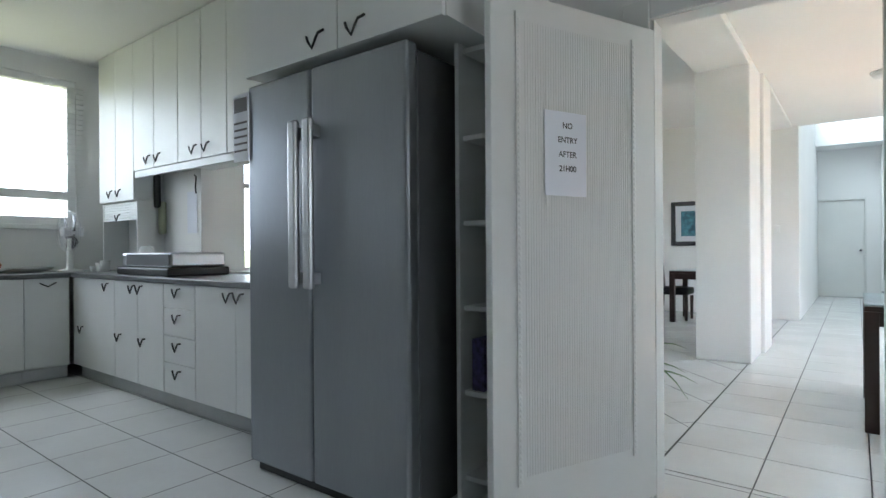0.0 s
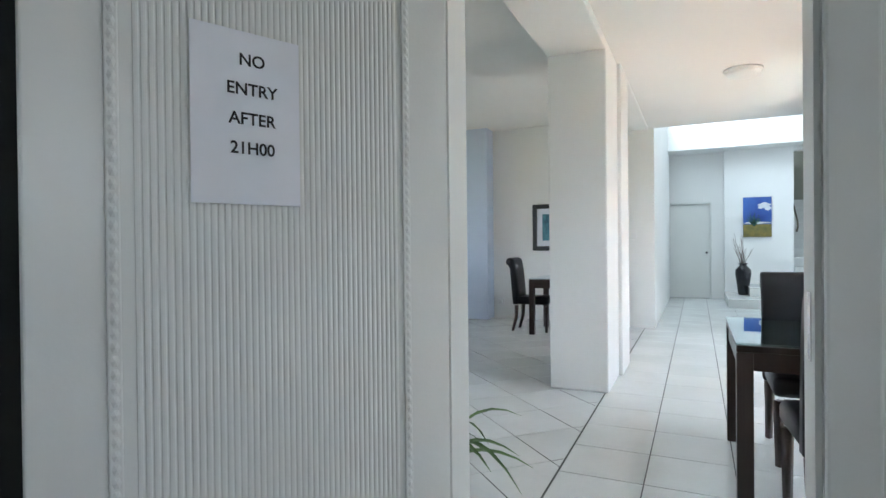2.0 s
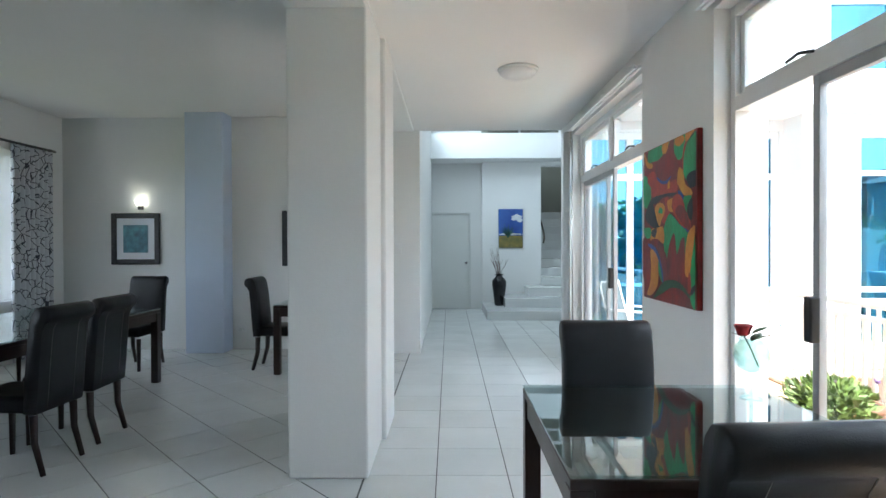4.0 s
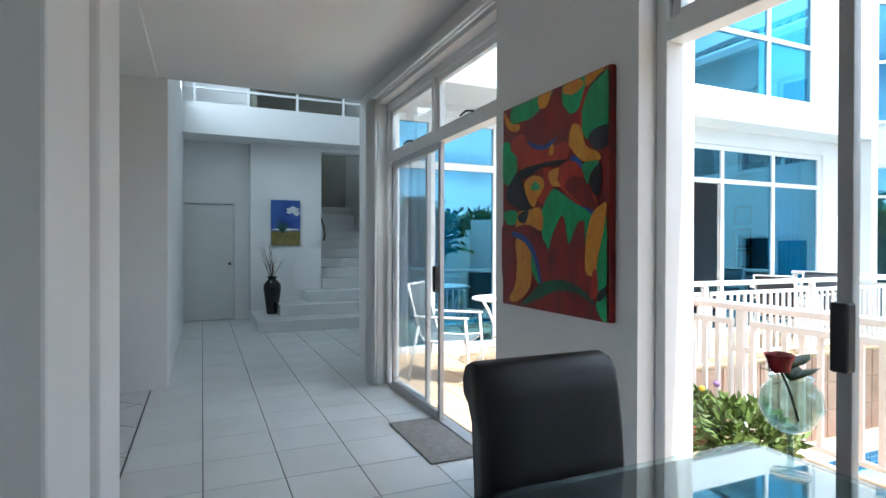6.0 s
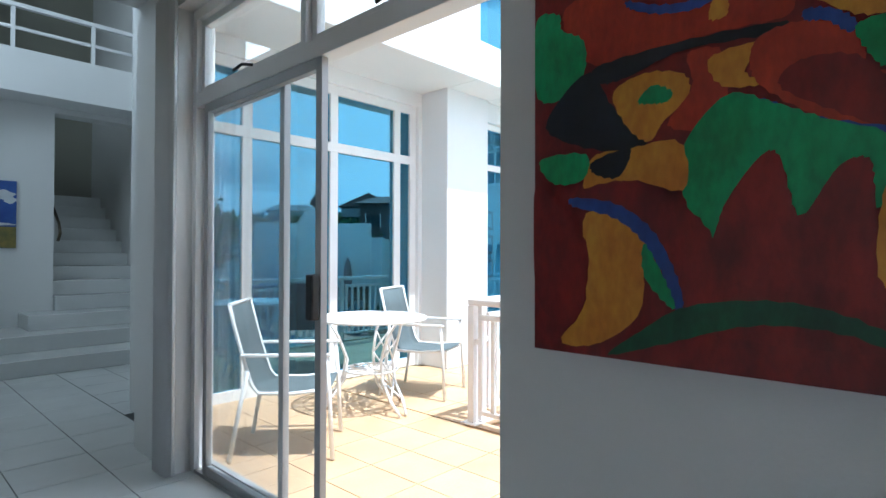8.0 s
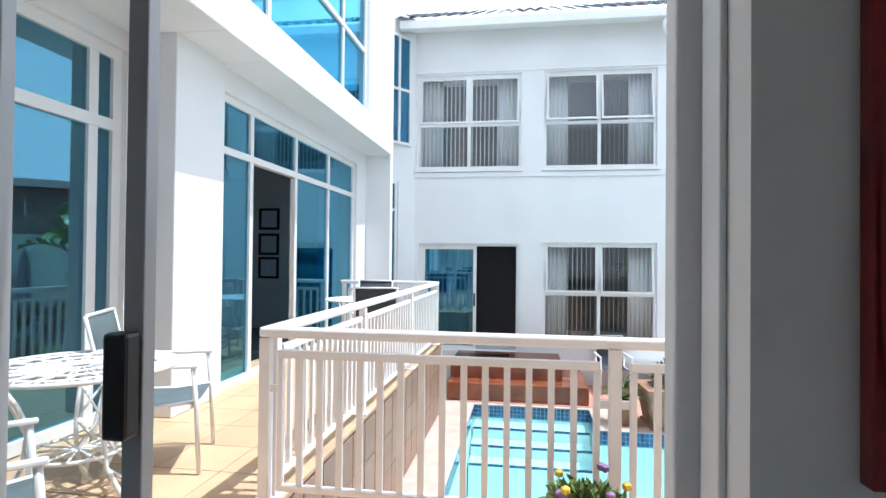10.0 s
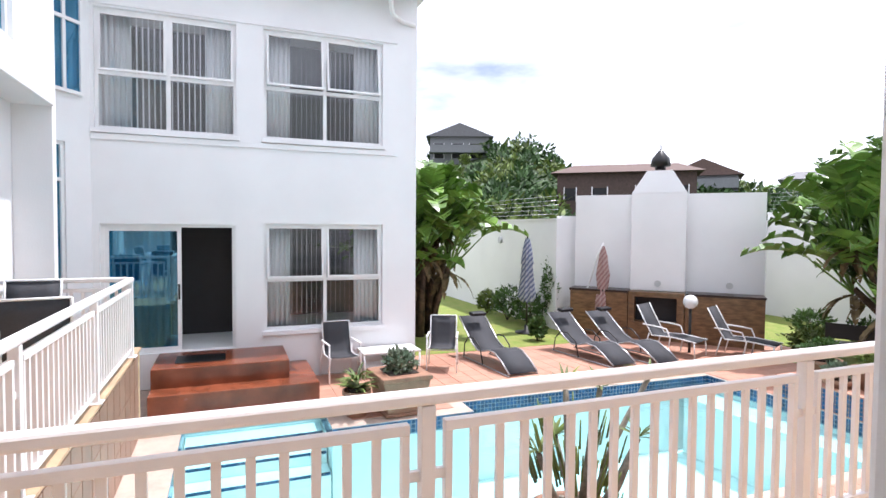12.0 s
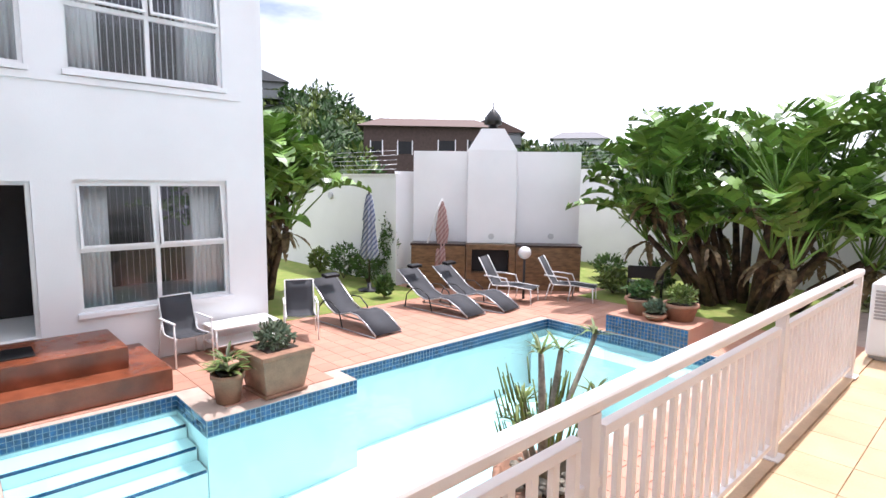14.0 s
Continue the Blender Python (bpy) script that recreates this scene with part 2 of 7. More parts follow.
def holed(axis, at, thick, lo, hi, z0, z1, holes):
    """The boxes of a wall across the axis, from lo to hi along it, with holes (a, b, za, zb) side by side."""
    out = []

    def add(a, b, za, zb):
        if b - a > 1e-4 and zb - za > 1e-4:
            out.append((at, a, za, at + thick, b, zb) if axis == "x" else (a, at, za, b, at + thick, zb))
    p = lo
    for a, b, za, zb in sorted(holes):
        add(p, a, z0, z1)
        add(a, b, z0, za)
        add(a, b, zb, z1)
        p = b
    add(p, hi, z0, z1)
    return out

# ---- structure: the house inside ----
EX0, EX1 = 1.365, 1.585          # the courtyard wall
CZ = 2.87                        # corridor ceiling
D1 = (2.90, 5.18, 0.0, 2.68)     # near sliding door
D2 = (6.29, 8.60, 0.0, 2.68)     # far sliding door

piece("floor", boxes((-6.1, -2.7, -0.30, 1.585, 16.6, -0.006), (1.585, 9.2, -0.30, 1.66, 10.0, -0.006), (1.585, 10.0, -0.30, 3.1, 16.6, -0.006)), GROUT, "dark grouted screed under white floor tiles", "floor")
# the small first opening is added out of view, for the kitchen fill lamp
piece("wall_east", boxes(*holed("x", EX0, EX1 - EX0, -2.7, 9.25, 0, 6.0, [(0.3, 0.95, 1.35, 2.0), D1, D2]), bevel=0.0), WALL, "smooth white painted wall with two sliding door openings", "wall")
piece("wall_hall_south", boxes((1.70, 10.10, 0, 3.1, 10.22, 6.0), (EX1 + 0.001, 9.13, 0, 1.70, 9.25, 6.0), (1.64, 9.251, 0, 1.70, 10.22, 6.0)), WALL, "white wall closing the stair hall", "wall")
piece("wall_hall_east", boxes((2.95, 10.1, 0, 3.1, 16.6, 6.0)), WALL, "white wall beside the stairs", "wall")
piece("wall_kitchen", boxes(*holed("y", 2.10, 0.12, -6.1, EX0, 0, 3.3, [(-4.24, -2.30, 0.93, 1.80), (-0.50, 0.31, 0, 2.10)])), WALL, "white wall with doorway and serving hatch", "wall")
piece("wall_south", boxes((-6.1, -2.7, 0, EX0, -2.55, 3.3)), WALL, "plain white kitchen wall", "wall")
piece("wall_west", boxes(*holed("x", -6.1, 0.2, -2.55, 2.10, 0, 3.3, [(-0.9, 1.74, 1.36, 2.76)])), WALL, "white kitchen wall with a window", "wall")
piece("wall_dining_west", boxes(*holed("x", -5.5, 0.2, 2.22, 9.5, 0, 3.3, [(3.2, 5.0, 0.85, 2.5), (6.6, 8.75, 0.75, 2.55)])), WALL, "white dining room wall with windows", "wall")
piece("wall_dining_north", boxes((-5.5, 9.5, 0, -1.3, 9.7, 3.3)), WALL, "white dining room wall with framed prints", "wall")
piece("pilaster", boxes((-3.50, 9.2, 0, -3.0, 9.5, 3.3), bevel=0.012), mat("pale_blue_pilaster", (0.56, 0.64, 0.78), 0.75, var=0.02, scale=1.3, bump=0.002, fine=60), "pale blue pilaster on the dining wall", "wall")
# the high opening is added, to let fill light into the stair hall
piece("wall_corridor", boxes((-1.3, 9.2, 0, -0.46, 14.03, 3.4), *holed("x", -1.3, 0.84, 9.2, 14.03, 3.4, 6.0, [(10.4, 13.1, 3.7, 5.4)])), WALL, "white corridor wall with rounded corner", "wall")
piece("column", boxes((-1.05, 5.41, 0, -0.57, 6.07, 3.3), (-1.02, 6.072, 0, -0.535, 6.62, 3.3), bevel=0.014), WALL, "square white plastered column with a stepped pilaster", "column")
piece("beam", boxes((-1.05, 2.22, 2.80, -0.57, 5.408, 3.3), (-1.02, 6.622, 2.85, -0.535, 9.198, 3.3), bevel=0.010), WALL, "white plastered ceiling beam", "beam")
# the thin last box is added unseen behind the door, blocking a light leak
piece("wall_hall_north", boxes(*holed("y", 14.03, 0.2, -1.3, 0.62, 0, 6.0, [(-0.50, 0.38, 0, 2.10)]), (-0.6, 14.24, 0, 0.5, 14.30, 3.2)), WALL, "white hall wall with a door", "wall")
piece("wall_stair_front", boxes((0.62, 13.82, 0, 1.867, 14.1, 3.30), (1.867, 13.82, 3.075, 2.95, 14.1, 3.30)), WALL, "white wall panel beside the stairs", "wall")
# olive grey colour stands in for the shade inside the stairwell
piece("wall_stair_back", boxes((0.62, 16.4, 0, 3.1, 16.6, 6.0), (0.62, 14.1, 0, 0.75, 16.4, 6.0), (1.72, 14.1, 0, 1.867, 16.4, 3.25)), mat("shade_olive_stair_wall", (0.34, 0.34, 0.29), 0.8, var=0.03, scale=1.3, bump=0.002, fine=60), "stairwell wall with its shade painted in olive grey", "wall")
piece("ceiling", boxes((-0.57, 2.22, CZ, EX0, 9.25, CZ + 0.2)), CEIL, "smooth white corridor ceiling", "ceiling")
piece("ceiling_dining", boxes((-5.5, 2.22, 3.12, -0.572, 9.7, 3.3)), CEIL, "smooth white dining room ceiling", "ceiling")
piece("ceiling_kitchen", boxes((-6.1, -2.7, 2.95, EX0, 2.10, 3.15)), CEIL, "smooth white kitchen ceiling", "ceiling")
piece("ceiling_hall", boxes((-1.3, 9.05, 6.001, 3.1, 16.6, 6.2)), CEIL, "high white ceiling over the stair hall", "ceiling")
piece("wall_over_corridor", boxes((-0.46, 9.05, CZ + 0.2, EX0, 9.25, 6.0)), WALL, "white wall over the corridor ceiling", "wall")
gallery = thing("gallery", "white gallery landing with a slim white railing", "gallery", (0, 0, 0), kind="structure")
part("slab", boxes((-0.459, 13.30, 3.15, 0.62, 14.028, 3.66), (0.62, 13.30, 3.15, 2.95, 13.819, 3.66), (-1.3, 14.23, 3.25, 0.62, 16.4, 3.40)), WALL, gallery)
part("handrail", boxes((-0.46, 13.36, 4.16, 2.95, 13.42, 4.21)), FRAME, gallery)
part("middle_rail", boxes((-0.46, 13.375, 3.90, 2.95, 13.405, 3.935)), FRAME, gallery)
for i in range(5):
    part("post", boxes((-0.30 + i * 0.82, 13.37, 3.661, -0.26 + i * 0.82, 13.41, 4.16)), FRAME, gallery)

# fill lamp at an added, unseen kitchen opening, to brighten door and cabinets
kitchen_fill = new("kitchen_fill_light", bpy.data.lights.new("kitchen_fill_light", "AREA"))
kitchen_fill.data.shape, kitchen_fill.data.size, kitchen_fill.data.size_y, kitchen_fill.data.energy, kitchen_fill.data.color = "RECTANGLE", 0.62, 0.62, 0.95, (1.0, 0.98, 0.95)
kitchen_fill.matrix_world = look((1.40, 0.625, 1.68), (-2.0, 1.3, 2.5))
# cool fill lamp in that added high opening, brightening the dark hall
hall_fill = new("hall_fill_light", bpy.data.lights.new("hall_fill_light", "AREA"))
hall_fill.data.shape, hall_fill.data.size, hall_fill.data.size_y, hall_fill.data.energy, hall_fill.data.color = "RECTANGLE", 2.6, 1.6, 25, (0.82, 0.95, 1.0)
hall_fill.matrix_world = look((-0.55, 11.75, 4.55), (2.5, 11.75, 3.2))

# stairs of white tiled steps
stairs = thing("staircase", "white tiled stairs with three spreading lower steps", "stairs", (0, 0, 0), kind="structure")
STEPS = [(0.61, 12.23, 2.95, 13.82, 0.17), (1.0, 12.79, 2.95, 13.82, 0.35), (1.505, 13.22, 2.95, 13.82, 0.53)]
z_low = 0.0
for x0, y0, x1, y1, z in STEPS:
    part("step", boxes((x0, y0, z_low + 0.001, x1, y1, z), bevel=0.006), TILE, stairs)
    z_low = z
for i in range(9):
    y0 = 13.70 + 0.27 * i
    part("step", boxes((1.869, y0, 0.531 if i < 1 else 0.4, 2.948, 16.39, 0.53 + 0.185 * (i + 1)), bevel=0.006) if i == 0 else boxes((1.869, y0, 0.53 + 0.185 * i + 0.001, 2.948, 16.39, 0.53 + 0.185 * (i + 1)), bevel=0.006), TILE, stairs)

sh = thing("stair_handrail", "short dark metal handrail on the stairwell wall", "handrail", (0, 0, 0))
bm = bmesh.new()
tube(bm, [(1.91, 13.80, 1.42), (1.93, 13.78, 1.52), (1.93, 13.85, 1.66), (1.93, 15.6, 2.86)], 0.018, 8)
part("rail", bm, mat("dark_bronze_metal", (0.10, 0.085, 0.06), 0.4, metal=0.6, var=0.1, bump=0), sh)
for y, z in ((14.3, 1.97), (15.3, 2.65)):
    part("bracket", boxes((1.868, y - 0.012, z - 0.03, 1.93, y + 0.012, z)), BLACK, sh)

# door at the end of the hall
hall_door = thing("door_1", "plain white flush door, closed, with chrome knob", "door", (0, 0, 0), kind="structure")
part("leaf", boxes((-0.47, 14.06, 0.006, 0.35, 14.10, 2.06), bevel=0.004), DOOR, hall_door)
part("door_frame", boxes((-0.50, 14.02, 0, -0.472, 14.14, 2.10), (0.352, 14.02, 0, 0.38, 14.14, 2.10), (-0.472, 14.02, 2.065, 0.352, 14.14, 2.10)), DOOR, hall_door)
bm = bmesh.new()
tube(bm, [(0.28, 14.06, 1.0), (0.28, 14.02, 1.0)], 0.012)
tube(bm, [(0.28, 14.03, 1.0), (0.28, 13.99, 1.0)], 0.026, 12)
part("door_knob", bm, CHROME, hall_door, "chrome door knob")


# ---- sliding doors ----
def sliding_door(name, y0, y1, leaves, label, handle_y):
    """A door wall across x with a transom; leaves: (y0, y1, x) of each glass leaf."""
    d = thing(name, label, "sliding door", (0, 0, 0), kind="structure")
    x0, x1 = 1.455, 1.545
    g = 0.012 if y0 > 6 else 0.05
    part("door_frame", boxes((x0, y0, 0.0, x1, y0 + g, 2.68), (x0, y1 - 0.05, 0, x1, y1, 2.68), (x0, y0 + g, 2.62, x1, y1 - 0.05, 2.68), (x0, y0 + g, 2.11, x1, y1 - 0.05, 2.19), bevel=0.004), FRAME, d)
    part("door_track", boxes((x0, y0 + g, 0.001, x1, y1 - 0.05, 0.02)), FRAME_GREY, d)
    ym = (y0 + y1) / 2
    for a, b in ((y0 + g, ym - 0.02), (ym + 0.02, y1 - 0.05)):
        light = part("transom_light", boxes((1.485, a, 2.19, 1.53, a + 0.04, 2.62), (1.485, b - 0.04, 2.19, 1.53, b, 2.62), (1.485, a + 0.04, 2.19, 1.53, b - 0.04, 2.23), (1.485, a + 0.04, 2.58, 1.53, b - 0.04, 2.62), bevel=0.003), FRAME, d)
        pane = part("pane", boxes((1.505, a + 0.04, 2.23, 1.51, b - 0.04, 2.58)), GLASS, light)
        pane.visible_shadow = False
        bm = bmesh.new()
        tube(bm, [(1.485, (a + b) / 2 - 0.06, 2.225), (1.455, (a + b) / 2, 2.235), (1.45, (a + b) / 2 + 0.08, 2.22)], 0.008)
        part("latch", bm, BLACK, light, "black window stay")
    part("mullion", boxes((x0, ym - 0.02, 2.19, x1 - 0.004, ym + 0.02, 2.62)), FRAME, d)
    for a, b, x in leaves:
        leaf = part("leaf", boxes((x, a, 0.021, x + 0.035, a + 0.042, 2.11), (x, b - 0.042, 0.021, x + 0.035, b, 2.11), (x, a + 0.042, 0.021, x + 0.035, b - 0.042, 0.07), (x, a + 0.042, 2.06, x + 0.035, b - 0.042, 2.11), bevel=0.003), FRAME_GREY, d)
        pane = part("pane", boxes((x + 0.015, a + 0.042, 0.07, x + 0.02, b - 0.042, 2.06)), GLASS, leaf)
        pane.visible_shadow = False
        for h in handle_y:
            if a - 0.01 <= h <= b + 0.01:
                part("pull_handle", boxes((x - 0.045, h - 0.024, 0.98, x - 0.001, h + 0.024, 1.175), bevel=0.008), BLACK, leaf, "black pull handle")
    return d


sliding_door("sliding_door", D1[0], D1[1], [(2.95, 4.16, 1.512), (3.36, 4.52, 1.468)], "white framed glass sliding door, half open, with black handle", [4.49])
sliding_door("sliding_door", D2[0], D2[1], [(7.68, 8.55, 1.505), (7.31, 8.45, 1.46)], "white framed glass sliding door, half open, with black handle", [7.335])
for y0, y1 in ((2.8, 5.25), (6.25, 8.75)):
    rail = thing("curtain_track", "white double curtain track over the sliding door", "curtain track", (0, 0, 0))
    for x in (1.335, 1.30):
        part("track", boxes((x - 0.012, y0, 2.70, x + 0.012, y1, 2.725), bevel=0.003), FRAME, rail)
    for k in range(4):
        y = y0 + 0.1 + (y1 - y0 - 0.2) * k / 3
        part("bracket", boxes((1.285, y, 2.725, 1.365, y + 0.02, 2.745)), FRAME, rail)
bm = bmesh.new()
n = 26
grid = []
for k in range(2):
    z = 0.03 if k == 0 else 2.70
    grid.append([(1.31 + 0.025 * math.sin(j * 2.1), 8.50 + 0.20 * j / n, z) for j in range(n + 1)])
sheet(bm, grid, 0.003)
CURTAIN_WHITE = mat("white_sheer_curtain", (0.80, 0.80, 0.80), 0.9, var=0.02, bump=0.001)
tagged(new("curtain", mesh_of("curtain", bm, CURTAIN_WHITE)), "narrow white sheer curtain drawn aside at the door", "curtain")

# ---- courtyard ground, balcony and pool deck ----
DZ = -1.07
POOL = [(5.2, -1.25), (8.75, -1.25), (8.86, 3.58), (8.42, 3.58), (8.42, 5.60), (9.45, 5.60), (9.45, 7.42), (5.2, 7.42)]
bm = bmesh.new()


def ground_with_hole(bm, z, outer, hole):
    """A flat sheet with a hole, filled between the two outlines."""
    edges = []
    for loop in (outer, hole):
        vs = [bm.verts.new((x, y, z)) for x, y in loop]
        edges += [bm.edges.new((vs[i], vs[(i + 1) % len(vs)])) for i in range(len(vs))]
    bmesh.ops.triangle_fill(bm, edges=edges, use_beauty=True)


ground_with_hole(bm, DZ - 0.06, [(-2600, -2600), (2600, -2600), (2600, 2600), (-2600, 2600)], [(-6, -7), (14, -7), (14, 15), (-6, 15)])
piece("ground", bm, GROUND, "rough dry ground reaching the horizon", "ground")
bm = bmesh.new()
ground_with_hole(bm, DZ - 0.012, [(3.2, -7), (14, -7), (14, 15), (3.4, 15)], POOL)
piece("pool_deck", bm, DECK_JOINT, "terracotta paved pool deck with pale joints", "deck")
bm = bmesh.new()
ground_with_hole(bm, DZ - 0.05, [(-6, -7), (3.4, -7), (3.4, 15), (-6, 15)], [(-5.9, -2.6), (1.5, -2.6), (1.5, 14.5), (-5.9, 14.5)])
piece("ground_by_house", bm, GROUND, "plain ground round the house", "ground")
# pool shell, steps and water
shell = thing("pool", "turquoise swimming pool with blue mosaic waterline", "pool", (0, 0, 0), kind="structure")
bm = bmesh.new()
n = len(POOL)
lo = [bm.verts.new((x, y, -2.35)) for x, y in POOL]
hi = [bm.verts.new((x, y, DZ - 0.012)) for x, y in POOL]
for i in range(n):
    bm.faces.new((lo[i], hi[i], hi[(i + 1) % n], lo[(i + 1) % n]))
bm.faces.new(lo)
part("shell", bm, POOLSHELL, shell)
for i, (x, z) in enumerate(((9.05, -1.33), (8.72, -1.49), (8.40, -1.65))):
    part("pool_step", boxes((x, 5.62, -2.34 + 0.001 * i, 9.44 - 0.002 * i, 7.40, z)), POOLSHELL, shell)
    part("step_edge", boxes((x - 0.008, 5.63, z - 0.025, x - 0.001, 7.39, z + 0.003), (x, 5.63, z, x + 0.022, 7.39, z + 0.004)), MOSAIC, shell, "blue mosaic step edge")
part("shallow_shelf", boxes((5.21, -1.24, -2.34, 8.6, -0.55, -1.36)), POOLSHELL, shell)
WATER = bpy.data.materials.new("pool_water")
WATER.use_nodes = True
nt = WATER.node_tree
nt.nodes.clear()
o = nt.nodes.new("ShaderNodeOutputMaterial")
tr = nt.nodes.new("ShaderNodeBsdfTransparent")
tr.inputs["Color"].default_value = (0.68, 0.955, 0.97, 1)
gl = nt.nodes.new("ShaderNodeBsdfGlossy")
gl.inputs["Roughness"].default_value = 0.03
fr = nt.nodes.new("ShaderNodeFresnel")
fr.inputs["IOR"].default_value = 1.33
mx = nt.nodes.new("ShaderNodeMixShader")
nz = nt.nodes.new("ShaderNodeTexNoise")
nz.inputs["Scale"].default_value = 2.2
nz.inputs["Detail"].default_value = 3
gp = nt.nodes.new("ShaderNodeNewGeometry")
bp = nt.nodes.new("ShaderNodeBump")
bp.inputs["Strength"].default_value = 0.25
bp.inputs["Distance"].default_value = 0.05
nt.links.new(gp.outputs["Position"], nz.inputs["Vector"])
nt.links.new(nz.outputs["Fac"], bp.inputs["Height"])
nt.links.new(bp.outputs["Normal"], gl.inputs["Normal"])
nt.links.new(bp.outputs["Normal"], fr.inputs["Normal"])
nt.links.new(fr.outputs["Fac"], mx.inputs["Fac"])
nt.links.new(tr.outputs["BSDF"], mx.inputs[1])
nt.links.new(gl.outputs["BSDF"], mx.inputs[2])
nt.links.new(mx.outputs["Shader"], o.inputs["Surface"])
bm = bmesh.new()
bm.faces.new([bm.verts.new((x, y, -1.24)) for x, y in POOL])
piece("water", bm, WATER, "clear turquoise pool water with faint ripples", "water")

# balcony slab: along the house, and an arm before the opposite glass doors
piece("balcony", boxes((1.585, -2.5, -1.4, 3.30, 9.97, -0.012), (3.30, 7.90, -1.4, 9.10, 9.97, -0.012)), OCHRE_JOINT, "ochre tiled balcony slab", "balcony")
piece("balcony_coping", boxes((3.20, -2.5, -0.011, 3.31, 7.88, 0.012), (3.20, 7.88, -0.011, 9.12, 8.0, 0.012)), COPING, "ochre coping along the balcony edge", "coping")

piece("door_reveal", boxes((1.586, 5.181, 0.0, 1.665, 6.335, 6.0), bevel=0.008), WALL_OUT, "white plastered pier between the sliding doors", "wall")

# ---- facades round the courtyard ----
FY = 9.45
facade = thing("facade_glazed", "white courtyard facade with pillars and tall blue glazing", "facade", (0, 0, 0), kind="structure")
part("wall", boxes(*holed("y", 9.80, 0.2, 1.701, 4.55, 0, 6.6, [(1.75, 4.50, 0, 2.95)])), WALL_OUT, facade)
part("pillar", boxes((4.55, 9.40, 0, 5.27, 10.17, 6.6), bevel=0.01), WALL_OUT, facade)
part("wall", boxes(*holed("y", FY, 0.2, 5.27, 10.17, 0, 3.3, [(5.32, 9.47, 0, 2.87)])), WALL_OUT, facade)
part("upper_wall", boxes(*holed("y", 8.98, 0.2, 1.71, 9.998, 3.441, 6.6, [(4.60, 8.55, 3.50, 5.45)])), WALL_OUT, facade)
part("fin", boxes((10.0, 9.0, 0, 10.17, FY, 6.6), bevel=0.008), WALL_OUT, facade)
part("ledge", boxes((1.71, 8.97, 3.10, 4.55, 9.80, 3.44), (5.27, 8.97, 3.10, 10.0, FY, 3.44), (4.55, 8.97, 3.10, 5.27, 9.399, 3.44), bevel=0.01), WALL_OUT, facade)
part("roof", boxes((1.585, 8.9, 6.6, 11.2, 16, 6.75)), WALL_OUT, facade)


def glazing(parent, x0, x1, y, z0, z1, uprights, transoms, tint, bar=0.05, name="window", ajar=-1):
    """A framed glazed screen across y, standing between x0 and x1."""
    w = part(name, boxes((x0, y, z0, x0 + bar, y + 0.07, z1), (x1 - bar, y, z0, x1, y + 0.07, z1), (x0 + bar, y, z1 - bar, x1 - bar, y + 0.07, z1), (x0 + bar, y, z0, x1 - bar, y + 0.07, z0 + bar)), FRAME, parent)
    xs = [x0 + bar] + list(uprights) + [x1 - bar]
    zs = [z0 + bar] + list(transoms) + [z1 - bar]
    for u in uprights:
        part("upright", boxes((u - bar / 2, y + 0.004, z0 + bar, u + bar / 2, y + 0.066, z1 - bar)), FRAME, w)
    for t in transoms:
        part("transom", boxes((x0 + bar, y - 0.004, t - bar / 2, x1 - bar, y + 0.074, t + bar / 2)), FRAME, w)
    for i, (a, b) in enumerate(zip(xs, xs[1:])):
        for j, (c, d) in enumerate(zip(zs, zs[1:])):
            if i == ajar and j == 0:
                continue
            part("pane", boxes((a, y + 0.03, c, b, y + 0.036, d)), tint, w)
    return w


glazing(facade, 1.75, 4.50, 9.85, 0.0, 2.95, [2.45, 3.37, 4.22], [2.33], GLASS_BLUE, 0.09)
g = glazing(facade, 5.32, 9.47, FY + 0.05, 0.0, 2.87, [5.99, 7.13, 8.29], [2.33], GLASS_BLUE, 0.07, ajar=1)
glazing(facade, 4.60, 8.55, 9.03, 3.50, 5.45, [5.40, 7.52], [4.40], GLASS_BLUE, 0.06)
# rooms behind the glass, their dimness put into a dark grey wall colour
piece("room_behind_glass", boxes((3.12, 12.5, -0.1, 12, 12.6, 6.5), (3.12, 10.2, -0.11, 11.0, 12.5, 0.0), (3.12, 10.18, 3.0, 10.15, 12.5, 3.1)), mat("shade_grey_room_wall", (0.2, 0.2, 0.2), 0.8, var=0.05), "rooms behind the blue glass, dimness painted in grey", "room")
# splayed corner bay
bay = thing("corner_bay", "narrow splayed white bay with blue panes", "bay", (10.17, 9.45, 0), math.degrees(math.atan2(-0.66, 0.94)), kind="structure")
L = math.hypot(0.94, 0.66)
part("wall", boxes(*[(a, b, c, d, e - 0.02, f) for a, b, c, d, e, f in holed("y", 0.0, 0.15, 0.0, L, -1.07, 6.0, [(0.34, 0.72, 0.0, 2.75)])]), WALL_OUT, bay)
glazing(bay, 0.34, 0.72, 0.03, 0.0, 2.75, [], [2.2], GLASS_BLUE, 0.05)
glazing(bay, 0.36, 0.98, -0.075, 3.45, 5.55, [0.67], [4.5], GLASS_BLUE, 0.05)

# ---- the wing ----
WX = 11.11
wing = thing("wing", "two storey white plastered wing with tiled roof", "building", (0, 0, 0), kind="structure")
WIN = [(6.71, 8.74, 3.03, 4.87), (4.22, 6.28, 3.03, 4.87), (4.21, 6.28, -0.24, 1.60)]
DOORW = (6.74, 8.69, -0.50, 1.57)
rows_w = []
for a, b, z0, z1, hs in ((3.57, 8.79, -1.07, 2.2, [WIN[2], DOORW]), (3.57, 8.79, 2.2, 5.75, WIN[:2])):
    rows_w += holed("x", WX, 0.25, a, b, z0, z1, hs)
